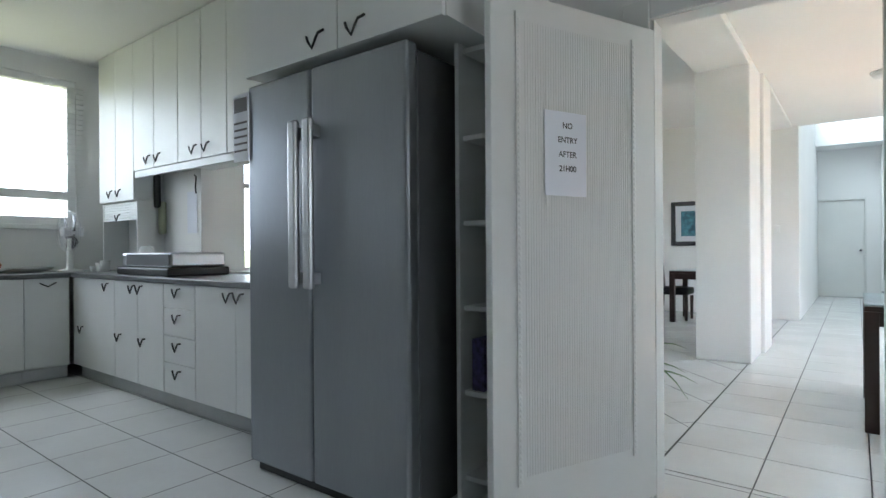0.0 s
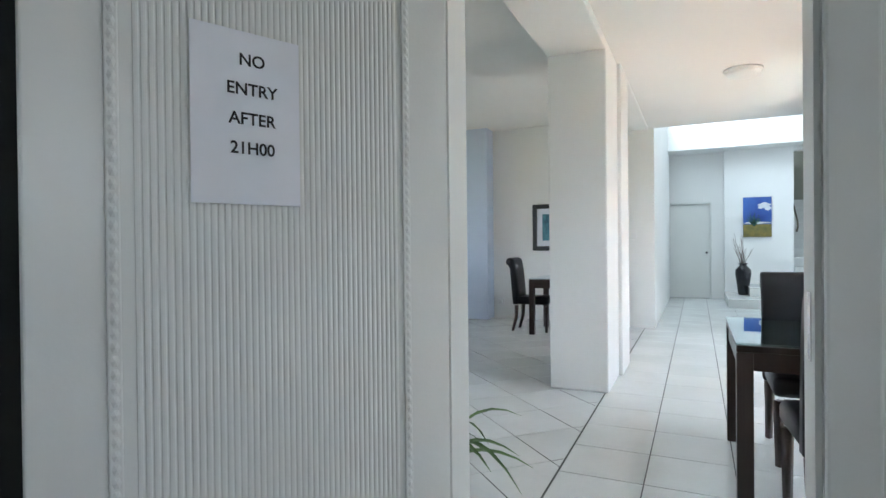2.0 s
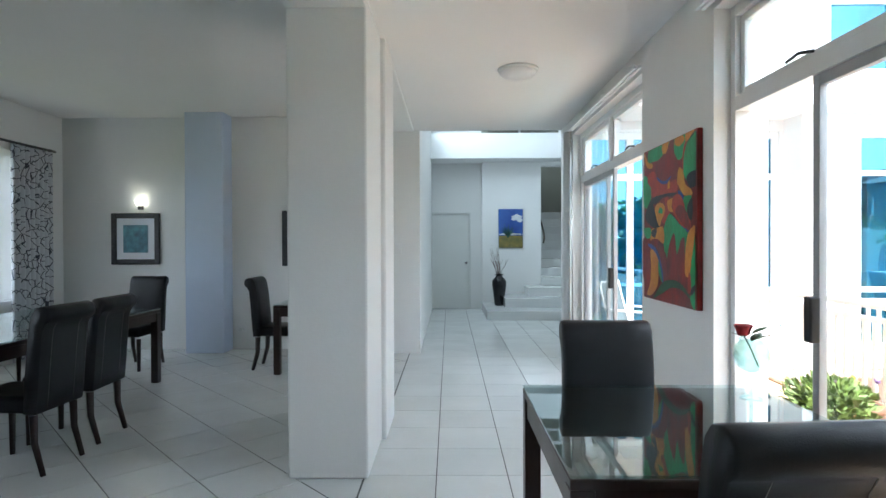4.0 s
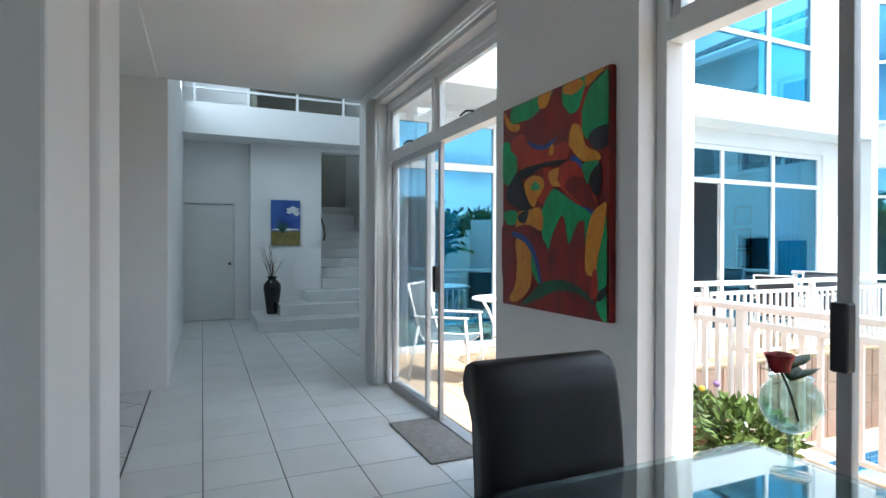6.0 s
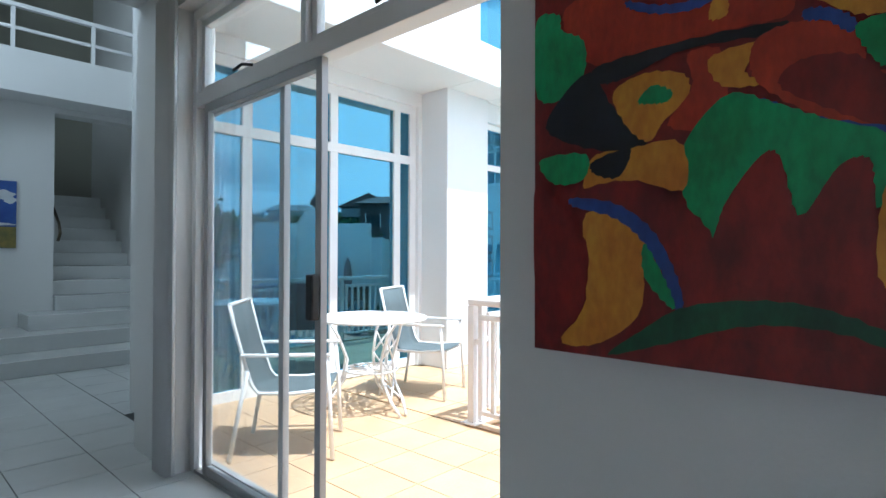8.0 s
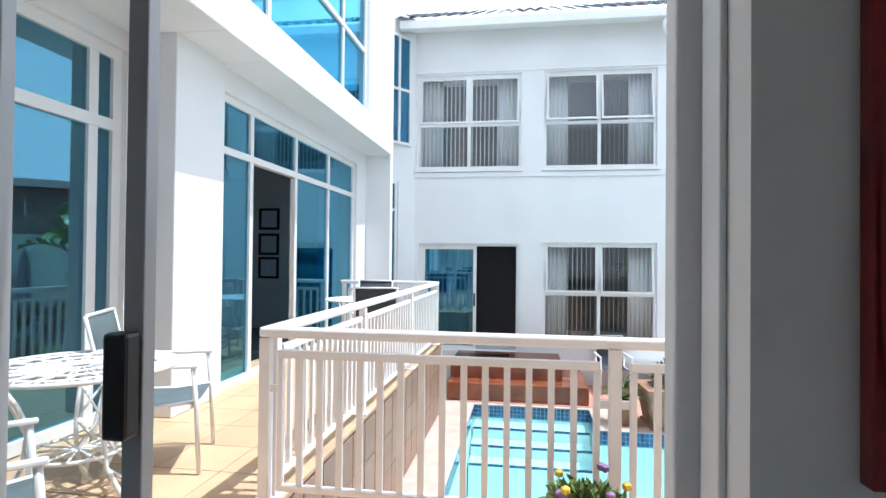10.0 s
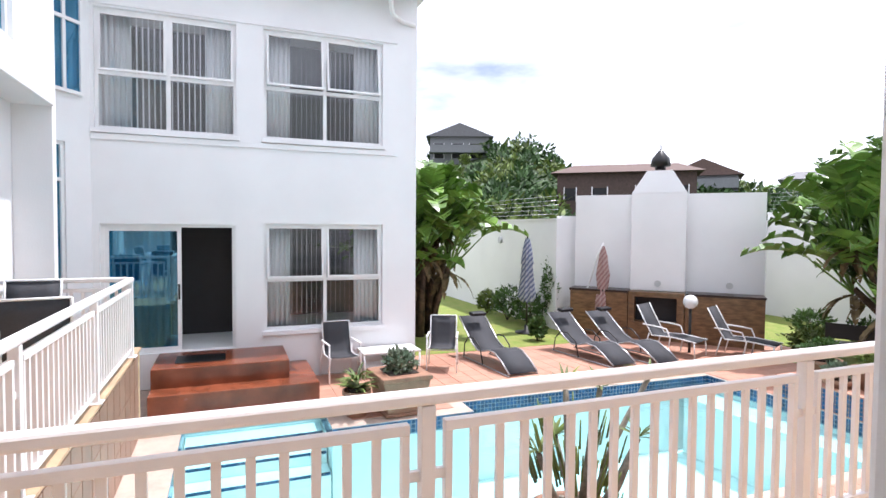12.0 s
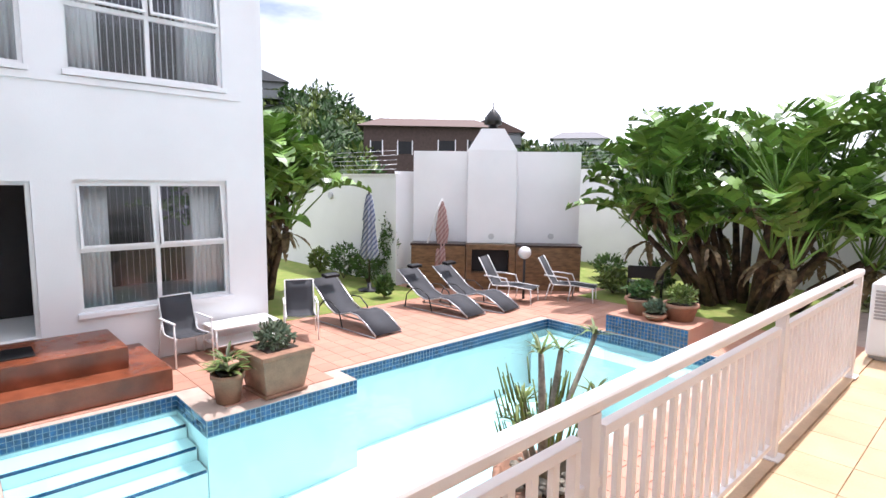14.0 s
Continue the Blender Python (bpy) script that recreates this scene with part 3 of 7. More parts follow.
part("wall", boxes(*rows_w), WALL_OUT, wing)
part("wall", boxes((WX + 0.25, 3.57, -1.07, 18, 3.8, 5.75)), WALL_OUT, wing)
part("floor_slab", boxes((WX + 0.25, 3.8, 2.2, 18, 12, 2.35), (WX + 0.25, 3.8, -0.6, 18, 12, -0.5)), WALL, wing)
# dark grey again: the wing rooms' shade is painted into the back wall
part("back_wall", boxes((14.5, 3.8, -0.5, 14.7, 12, 2.2), (14.5, 3.8, 2.35, 14.7, 12, 5.7)), bpy.data.materials["shade_grey_room_wall"], wing)
part("plaster_band", boxes((WX - 0.03, 3.95, 2.86, WX - 0.001, 8.79, 2.95), (WX - 0.03, 3.95, 4.90, WX - 0.001, 8.79, 4.95), bevel=0.004), WALL_OUT, wing)
bm = bmesh.new()
ng = 26
for i in range(ng):
    for j in range(8):
        y0 = 3.3 + (9.6 - 3.3) * i / ng
        s0, s1 = j * 0.42, j * 0.42 + 0.45
        x0, z0 = 10.62 + s0 * 0.9, 5.80 + s0 * 0.42 + 0.02
        x1, z1 = 10.62 + s1 * 0.9, 5.80 + s1 * 0.42
        sheet(bm, [[(x0, y0, z0), (x0, y0 + 0.12, z0 + 0.05), (x0, y0 + 0.235, z0)], [(x1, y0, z1), (x1, y0 + 0.12, z1 + 0.05), (x1, y0 + 0.235, z1)]])
part("roof", bm, ROOF, wing, "blue grey tiled roof")
part("roof_deck", boxes((10.75, 3.45, 5.76, 18, 9.6, 5.79)), WALL_OUT, wing)
bm = bmesh.new()
box(bm, 10.58, 3.75, 5.60, 10.70, 9.0, 5.76, bevel=0.01)
box(bm, 10.70, 3.75, 5.72, 11.11, 9.0, 5.75)
part("gutter", bm, FRAME, wing, "white eaves gutter")
bm = bmesh.new()
tube(bm, [(10.66, 4.2, 5.6), (10.66, 4.2, 5.45), (10.9, 4.1, 5.35), (11.07, 3.85, 5.3), (11.07, 3.62, 5.27)], 0.04)
part("downpipe", bm, FRAME, wing, "white downpipe")


def wing_window(y0, y1, z0, z1, tilt):
    w = thing("window_1", "white framed four-pane window with vertical blinds", "window", (0, 0, 0), group="wing windows", kind="structure")
    x = WX + 0.07
    ym, zm = (y0 + y1) / 2, z0 + (z1 - z0) * 0.47
    part("window_frame", boxes((x, y0, z0, x + 0.06, y0 + 0.05, z1), (x, y1 - 0.05, z0, x + 0.06, y1, z1), (x, y0 + 0.05, z0, x + 0.06, y1 - 0.05, z0 + 0.05), (x, y0 + 0.05, z1 - 0.05, x + 0.06, y1 - 0.05, z1), (x, ym - 0.03, z0 + 0.05, x + 0.06, ym + 0.03, z1 - 0.05), (x, y0 + 0.05, zm - 0.03, x + 0.06, ym - 0.03, zm + 0.03), (x, ym + 0.03, zm - 0.03, x + 0.06, y1 - 0.05, zm + 0.03)), FRAME, w)
    part("window_sill", boxes((WX - 0.06, y0 - 0.04, z0 - 0.07, WX + 0.13, y1 + 0.04, z0 - 0.001), bevel=0.006), WALL_OUT, w)
    for a, b in ((y0 + 0.05, ym - 0.03), (ym + 0.03, y1 - 0.05)):
        part("pane", boxes((x + 0.03, a, z0 + 0.05, x + 0.035, b, zm - 0.03)), GLASS, w)
        sash = part("sash", boxes((-0.02, a, -(z1 - zm) + 0.08, 0.02, a + 0.035, 0), (-0.02, b - 0.035, -(z1 - zm) + 0.08, 0.02, b, 0), (-0.02, a + 0.035, -(z1 - zm) + 0.08, 0.02, b - 0.035, -(z1 - zm) + 0.115), (-0.02, a + 0.035, -0.035, 0.02, b - 0.035, 0)), FRAME, w)
        sash.matrix_basis = pose(x + 0.02, 0, z1 - 0.05, 0, tilt, 0)
        part("pane", boxes((-0.003, a + 0.035, -(z1 - zm) + 0.115, 0.003, b - 0.035, -0.035)), GLASS, sash)
    return w


for i, (y0, y1, z0, z1) in enumerate(WIN):
    wing_window(y0, y1, z0, z1, (3, 8, 6)[i])
wd = thing("door_2", "white framed sliding door with blue glass, half open", "sliding door", (0, 0, 0), kind="structure")
part("door_frame", boxes((WX + 0.06, 6.74, -0.5, WX + 0.14, 6.79, 1.57), (WX + 0.06, 8.64, -0.5, WX + 0.14, 8.69, 1.57), (WX + 0.06, 6.79, 1.52, WX + 0.14, 8.64, 1.57), (WX + 0.06, 6.79, -0.5, WX + 0.14, 8.64, -0.48)), FRAME, wd)
leaf = part("leaf", boxes((WX + 0.08, 7.56, -0.48, WX + 0.12, 7.62, 1.52), (WX + 0.08, 8.58, -0.48, WX + 0.12, 8.64, 1.52), (WX + 0.08, 7.62, -0.48, WX + 0.12, 8.58, -0.42), (WX + 0.08, 7.62, 1.46, WX + 0.12, 8.58, 1.52)), FRAME, wd)
part("pane", boxes((WX + 0.098, 7.62, -0.42, WX + 0.104, 8.58, 1.46)), GLASS_BLUE, leaf)
part("pull_handle", boxes((WX + 0.05, 7.58, 0.35, WX + 0.079, 7.61, 0.6)), BLACK, leaf, "black handle")

# steps before the wing's door
ws = thing("garden_steps", "polished red cement steps before the wing door", "steps", (0, 0, 0), kind="structure")
part("step", boxes((10.0, 5.98, -1.065, WX - 0.002, 7.89, -0.50), bevel=0.012), STEP_RED, ws)
part("step", boxes((9.62, 5.58, -1.065, 9.998, 7.89, -0.78), (9.998, 5.58, -1.065, WX - 0.002, 5.978, -0.78), bevel=0.012), STEP_RED, ws)

# ---- kitchen ----
def wire(pts, r, n=6):
    bm = bmesh.new()
    tube(bm, pts, r, n)
    return bm


def tick_handle(parent, x, y, z, s=1.0, axis="x"):
    """A black bent-wire pull, shaped like a tick."""
    pts = [(-0.055, 0.012), (-0.045, -0.012), (-0.02, -0.045), (0.005, -0.005), (0.02, 0.012), (0.055, 0.016)]
    if axis == "x":
        p = [(x + a * s, y - 0.02, z + b * s) for a, b in pts]
    else:
        p = [(x + 0.02, y - a * s, z + b * s) for a, b in ((-0.06, 0.015), (0.0, -0.018), (0.06, 0.015))]
    part("pull_handle", wire(p, 0.006), BLACK, parent, "black bent wire handle")


KY = 1.50
for x0, x1, hs in ((-5.24, -4.41, 1), (-4.41, -3.63, 2)):
    c = thing("base_cabinet", "white laminate base cabinet with black wire handles", "cabinet", (0, 0, 0), group="kitchen base cabinets")
    part("body", boxes((x0 + 0.001, KY, 0.11, x1 - 0.001, 2.09, 0.89)), CAB, c)
    part("plinth", boxes((x0, KY + 0.045, 0.001, x1 - 0.001, 2.0, 0.11)), mat("grey_plinth_tile", (0.45, 0.46, 0.46), 0.4, var=0.05, bump=0), c, "grey tiled plinth")
    w = (x1 - x0) / hs
    for i in range(hs):
        d = part("door", boxes((x0 + i * w + 0.003, KY - 0.02, 0.12, x0 + (i + 1) * w - 0.003, KY - 0.001, 0.88), bevel=0.003), CAB, c)
        tick_handle(d, x0 + (i + (0.85 if i == 0 else 0.15)) * w, KY - 0.02, 0.83)
        tick_handle(d, x0 + (i + 0.25) * w, KY - 0.02, 0.45)
c = thing("drawer_unit", "white laminate unit of four drawers with black handles", "drawers", (0, 0, 0), group="kitchen base cabinets")
part("body", boxes((-3.629, KY, 0.11, -3.211, 2.09, 0.89)), CAB, c)
part("plinth", boxes((-3.629, KY + 0.045, 0.001, -3.211, 2.0, 0.11)), bpy.data.materials["grey_plinth_tile"], c)
for z0, z1 in ((0.12, 0.33), (0.335, 0.515), (0.52, 0.705), (0.71, 0.88)):
    d = part("drawer", boxes((-3.626, KY - 0.02, z0, -3.214, KY - 0.001, z1), bevel=0.003), CAB, c)
    tick_handle(d, -3.42, KY - 0.02, z1 - 0.05)
c = thing("base_cabinet", "white laminate two-door base cabinet beside the fridge", "cabinet", (0, 0, 0), group="kitchen base cabinets")
part("body", boxes((-3.209, KY, 0.11, -2.25, 2.09, 0.89)), CAB, c)
part("plinth", boxes((-3.209, KY + 0.045, 0.001, -2.25, 2.0, 0.11)), bpy.data.materials["grey_plinth_tile"], c)
for x0, x1, h in ((-3.206, -2.75, -2.80), (-2.744, -2.253, -2.69)):
    d = part("door", boxes((x0, KY - 0.02, 0.12, x1, KY - 0.001, 0.88), bevel=0.003), CAB, c)
    tick_handle(d, h, KY - 0.02, 0.83)
for y0, y1 in ((-0.4, 0.38), (0.38, 1.13), (1.13, 1.46)):
    c = thing("base_cabinet", "white laminate base cabinet under the window", "cabinet", (0, 0, 0), group="kitchen base cabinets")
    part("body", boxes((-5.89, y0 + 0.001, 0.11, -5.282, y1 - 0.001, 0.89)), CAB, c)
    part("plinth", boxes((-5.89, y0 + 0.001, 0.001, -5.32, y1 - 0.001, 0.11)), bpy.data.materials["grey_plinth_tile"], c)
    d = part("door", boxes((-5.281, y0 + 0.003, 0.12, -5.262, y1 - 0.003, 0.88), bevel=0.003), CAB, c)
    tick_handle(d, -5.262, (y0 + y1) / 2, 0.82, axis="y")
bm = boxes((-5.895, -0.4, 0.875, -5.235, 1.46, 0.915), (-5.895, 1.461, 0.875, -2.24, 2.095, 0.915), bevel=0.006)
tagged(new("worktop", mesh_of("worktop", bm, WORKTOP)), "dark grey speckled worktop with rounded edge", "worktop")

XS = [-5.60, -5.24, -4.88, -4.50, -4.10, -3.75, -3.40, -2.84, -2.26]
for i in range(0, 8, 2):
    c = thing("wall_cabinet", "tall white laminate wall cabinet with two doors", "cabinet", (0, 0, 0), group="kitchen wall cabinets")
    z0 = 1.55 if i == 0 else 1.80
    part("body", boxes((XS[i] + 0.001, 1.85, z0, XS[i + 2] - 0.001, 2.095, 2.945)), CAB, c)
    for k in (i, i + 1):
        d = part("door", boxes((XS[k] + 0.003, 1.83, z0 + 0.003, XS[k + 1] - 0.003, 1.849, 2.94), bevel=0.003), CAB, c)
        tick_handle(d, XS[k + 1] - 0.09 if k == i else XS[k] + 0.09, 1.83, z0 + 0.09)
    if i:
        part("light_pelmet", boxes((XS[i] + 0.001, 1.84, z0 - 0.055, XS[i + 2] - 0.001, 1.87, z0 - 0.001)), CAB, c)
c = thing("appliance_garage", "white roller shutter appliance cupboard, half open", "cupboard", (0, 0, 0))
part("side", boxes((-4.895, 1.86, 0.916, -4.88, 2.09, 1.549)), CAB, c)
part("side", boxes((-5.60, 1.86, 0.916, -5.585, 2.09, 1.549)), CAB, c)
for k in range(7):
    part("slat", boxes((-5.584, 1.865, 1.38 + k * 0.024, -4.896, 1.88, 1.401 + k * 0.024), bevel=0.003), CAB, c)
tick_handle(c, -5.25, 1.865, 1.42)
c = thing("wall_cabinet", "white laminate cabinet over the fridge with two doors", "cabinet", (0, 0, 0), group="kitchen wall cabinets")
part("body", boxes((-2.24, 1.25, 1.97, -0.99, 2.095, 2.945)), CAB, c)
for x0, x1, h in ((-2.237, -1.56, -1.68), (-1.554, -0.993, -1.43)):
    d = part("door", boxes((x0, 1.225, 1.965, x1, 1.249, 2.94), bevel=0.003), CAB, c)
    tick_handle(d, h, 1.225, 2.04, 1.05)
c = thing("shelf_unit", "narrow white open shelves beside the fridge", "shelf", (0, 0, 0))
part("side_panel", boxes((-1.135, 1.50, 0.001, -1.115, 2.09, 1.969)), CAB, c)
part("back_panel", boxes((-1.114, 2.07, 0.001, -0.80, 2.09, 1.969)), CAB, c)
for z in (0.12, 0.48, 0.84, 1.20, 1.56, 1.93):
    bm = bmesh.new()
    prism(bm, [(-1.114, 2.069), (-1.114, 1.53), (-1.02, 1.53), (-0.94, 1.56), (-0.90, 1.63), (-0.90, 2.069)], z, z + 0.02)
    part("shelf", bm, CAB, c)
bm = bmesh.new()
lathe(bm, [(0.045, 0), (0.045, 0.12), (0.04, 0.14)], n=16)
jar = thing("storage_jar", "clear glass storage jar on a shelf", "jar", (-1.02, 1.66, 1.22))
part("jar_body", bm, GLASS_TOP, jar, smooth=True)
bm = bmesh.new()
lathe(bm, [(0.043, 0.14), (0.043, 0.16)], n=16)
part("lid", bm, BLACK, jar)
for k, (dx, col) in enumerate(((0.0, (0.10, 0.09, 0.28)), (0.035, (0.45, 0.44, 0.5)))):
    bk = thing("carton", "small blue and white food carton on a shelf", "carton", (-1.06 + dx * 2, 1.60 + 0.02 * k, 0.50))
    part("carton_body", boxes((-0.03, -0.05, 0.0, 0.03, 0.08, 0.22 - 0.03 * k), bevel=0.002), mat("carton_print_%d" % k, col, 0.6, var=0.3, scale=40, bump=0), bk)

fr_ = thing("refrigerator", "tall brushed steel side-by-side refrigerator", "refrigerator", (0, 0, 0))
part("body", boxes((-2.205, 1.30, 0.03, -1.175, 1.98, 1.90), bevel=0.008), STEEL_DARK, fr_, "dark grey steel casing")
for x0, x1, hx in ((-2.22, -1.745, -1.79), (-1.735, -1.165, -1.69)):
    d = part("door", boxes((x0, 1.225, 0.05, x1, 1.295, 1.92), bevel=0.014), STEEL, fr_)
    bm = boxes((hx - 0.028, 1.155, 0.93, hx + 0.028, 1.185, 1.68), bevel=0.012)
    box(bm, hx - 0.018, 1.186, 0.95, hx + 0.018, 1.224, 1.0)
    box(bm, hx - 0.018, 1.186, 1.60, hx + 0.018, 1.224, 1.65)
    part("door_handle", bm, ALU, d, "aluminium bar handle")
part("foot_grille", boxes((-2.19, 1.26, 0.002, -1.19, 1.29, 0.049)), BLACK, fr_)
PAPER = mat("white_paper", (0.76, 0.78, 0.84), 0.7, var=0.015, bump=0)
INK = mat("black_print", (0.015, 0.015, 0.018), 0.7, var=0.05, bump=0)
cal = thing("calendar", "small printed notice stuck at the cabinet edge", "notice", (-2.23, 1.217, 1.55))
part("card", boxes((-0.10, -0.002, 0.0, 0.03, 0.002, 0.34)), PAPER, cal)
for k in range(6):
    part("print_line", boxes((-0.09, -0.004, 0.05 + k * 0.035, 0.02, -0.0022, 0.06 + k * 0.035)) if k < 5 else boxes((-0.09, -0.004, 0.25, 0.02, -0.0022, 0.32)), mat("grey_print", (0.15, 0.14, 0.15), 0.7, bump=0) if k == 0 else bpy.data.materials["grey_print"], cal)

# small things on the worktop
fan = thing("desk_fan", "grey desk fan with a round wire guard", "fan", (-5.42, 1.52, 0.916))
bm = bmesh.new()
lathe(bm, [(0.10, 0), (0.10, 0.015), (0.03, 0.03), (0.022, 0.2), (0.02, 0.3)], n=20)
part("stand", bm, CAB, fan)
for ring in (0.06, 0.11, 0.16, 0.19):
    for y in (-0.05, 0.03) if ring < 0.19 else (-0.02, 0.0):
        part("guard_ring", wire([(ring * math.cos(a), y, 0.36 + ring * math.sin(a)) for a in [2 * math.pi * k / 28 for k in range(29)]], 0.0018, 4), ALU, fan)
bm = bmesh.new()
for k in range(24):
    a = 2 * math.pi * k / 24
    tube(bm, [(0.03 * math.cos(a), -0.06, 0.36 + 0.03 * math.sin(a)), (0.12 * math.cos(a), -0.052, 0.36 + 0.12 * math.sin(a)), (0.19 * math.cos(a), -0.01, 0.36 + 0.19 * math.sin(a)), (0.12 * math.cos(a), 0.035, 0.36 + 0.12 * math.sin(a))], 0.0012, 4)
part("guard_wires", bm, ALU, fan)
for k in range(3):
    a0 = 2 * math.pi * k / 3
    bm = bmesh.new()
    sheet(bm, [[(r * math.cos(a0 + s), -0.01 + 0.03 * (s / 1.5), 0.36 + r * math.sin(a0 + s)) for s in (0, 0.4, 0.8, 1.2, 1.5)] for r in (0.03, 0.1, 0.16)], 0.003)
    part("blade", bm, mat("dark_blade", (0.06, 0.06, 0.065), 0.3, bump=0) if k == 0 else bpy.data.materials["dark_blade"], fan)
bm = bmesh.new()
tube(bm, [(0, -0.062, 0.36), (0, 0.1, 0.36)], 0.04, 14)
part("motor", bm, CAB, fan)
ket = thing("kettle", "white plastic electric kettle", "kettle", (-4.78, 1.90, 0.916))
bm = bmesh.new()
lathe(bm, [(0.085, 0), (0.085, 0.02), (0.075, 0.12), (0.06, 0.21), (0.045, 0.225), (0.0, 0.23)], n=24)
part("kettle_body", bm, CAB, ket)
part("kettle_handle", wire([(0.05, 0, 0.22), (0.11, 0, 0.2), (0.115, 0, 0.09), (0.08, 0, 0.05)], 0.011), CAB, ket)
oven = thing("hotplate", "black and silver flat hotplate grill on the worktop", "hotplate", (-4.05, 1.72, 0.916))
part("tray_base", boxes((-0.42, -0.2, 0.0, 0.40, 0.28, 0.06), bevel=0.012), BLACK, oven)
part("lid", boxes((-0.40, -0.17, 0.061, 0.38, 0.26, 0.17), bevel=0.02), ALU, oven, "silver lid")
part("front_strip", boxes((-0.30, -0.176, 0.075, 0.37, -0.171, 0.16)), STEEL_DARK, oven)
ph = thing("wall_telephone", "black and pale green wall telephone", "telephone", (-5.0, 2.094, 1.25))
part("cradle", boxes((0.0, -0.05, 0.0, 0.19, -0.001, 0.30), bevel=0.02), mat("pale_green_plastic", (0.42, 0.44, 0.30), 0.4, bump=0), ph)
part("handset", boxes((0.02, -0.09, 0.24, 0.19, -0.051, 0.54), bevel=0.02), BLACK, ph)
bd = thing("notice_sheet", "white sheet hanging from a black clip", "notice", (-4.45, 2.094, 1.25))
part("sheet", boxes((0, -0.004, 0.0, 0.16, -0.001, 0.36)), PAPER, bd)
part("clip", wire([(0.13, -0.01, 0.50), (0.17, -0.015, 0.48), (0.15, -0.012, 0.40), (0.15, -0.006, 0.34)], 0.006), BLACK, bd)
pl = thing("plate", "white oval serving plate on the worktop", "plate", (-5.62, 1.28, 0.916))
bm = bmesh.new()
lathe(bm, [(0.08, 0), (0.10, 0.012), (0.17, 0.035), (0.175, 0.04), (0.10, 0.02), (0.0, 0.016)], n=28)
part("dish", bm, CAB, pl)
fb = thing("fruit_platter", "platter heaped with orange and green cut fruit", "fruit platter", (-5.55, 0.92, 0.916))
bm = bmesh.new()
lathe(bm, [(0.12, 0), (0.15, 0.01), (0.21, 0.03), (0.15, 0.022), (0.0, 0.02)], n=28)
part("platter", bm, ALU, fb)
rng = random.Random(4)
ORANGE = mat("orange_fruit", (0.62, 0.16, 0.03), 0.45, var=0.2, scale=20, bump=0.002)
GREENF = mat("green_fruit", (0.40, 0.45, 0.10), 0.45, var=0.2, scale=20, bump=0.002)
for k in range(22):
    bm = bmesh.new()
    bmesh.ops.create_icosphere(bm, subdivisions=2, radius=rng.uniform(0.028, 0.04))
    for v in bm.verts:
        v.co *= 1 + 0.12 * noise.noise(v.co * 30 + Vector((k, 0, 0)))
        v.co.z *= 0.8
    o2 = part("fruit", bm, GREENF if k % 3 == 0 else ORANGE, fb, smooth=True)
    a, r = rng.uniform(0, 6.28), rng.uniform(0, 0.14)
    o2.matrix_basis = pose(r * math.cos(a), r * math.sin(a), 0.05 + (0.14 - r) * rng.uniform(0.2, 0.9), rng.uniform(0, 90), 0, rng.uniform(0, 180))
for k, (x, h) in enumerate(((-5.35, 0.05), (-5.22, 0.08), (-5.12, 0.10))):
    cp = thing("cup", "small white cup stacked on the worktop", "cup", (x + 0.03, 1.68, 0.916))
    bm = bmesh.new()
    lathe(bm, [(0.03, 0), (0.042, h), (0.038, h), (0.027, 0.008)], n=16)
    part("cup_body", bm, CAB, cp)
# kitchen window
kw = thing("window_2", "white framed kitchen window with venetian blind", "window", (0, 0, 0), kind="structure")
part("window_frame", boxes((-6.0, -0.9, 1.36, -5.92, -0.83, 2.76), (-6.0, 1.67, 1.36, -5.92, 1.74, 2.76), (-6.0, -0.83, 1.36, -5.92, 1.67, 1.43), (-6.0, -0.83, 2.69, -5.92, 1.67, 2.76), (-6.0, -0.83, 1.60, -5.92, 1.67, 1.68)), FRAME, kw)
part("window_sill", boxes((-5.92, -0.95, 1.31, -5.86, 1.80, 1.355), bevel=0.005), FRAME, kw)
part("pane", boxes((-5.965, -0.83, 1.43, -5.96, 1.67, 1.60), (-5.965, -0.83, 1.68, -5.96, 1.67, 2.69)), GLASS, kw)
part("latch", wire([(-5.91, 1.0, 1.66), (-5.88, 1.04, 1.67), (-5.88, 1.10, 1.66)], 0.008), BLACK, kw)
for k in range(26):
    s = part("blind_slat", boxes((-5.90, 1.54, 1.44 + k * 0.05, -5.878, 1.80, 1.443 + k * 0.05)), CAB, kw)

# the open fluted door with its notice
fd = thing("door_3", "white fluted door with beaded moulding, standing open", "door", (-0.50, 2.09, 0), math.degrees(math.atan2(-0.916, -0.40)), kind="structure")
LD = 0.86
part("leaf", boxes((0.0, -0.022, 0.02, LD, 0.018, 2.05), bevel=0.004), DOOR, fd)
for k in range(44):
    x = 0.16 + k * 0.0125
    bm = bmesh.new()
    vs = [[bm.verts.new((x + dx, 0.0185 + dy, z)) for dx, dy in ((0.001, 0), (0.003, 0.0013), (0.0065, 0.0018), (0.010, 0.0013), (0.0115, 0))] for z in (0.25, 1.95)]
    for j in range(4):
        bm.faces.new((vs[0][j], vs[0][j + 1], vs[1][j + 1], vs[1][j]))
    part("flute", bm, DOOR, fd)
for xa in (0.125, 0.73):
    bm = boxes((xa, 0.0185, 0.22, xa + 0.022, 0.025, 1.98), bevel=0.003)
    part("moulding", bm, DOOR, fd)
bm = bmesh.new()
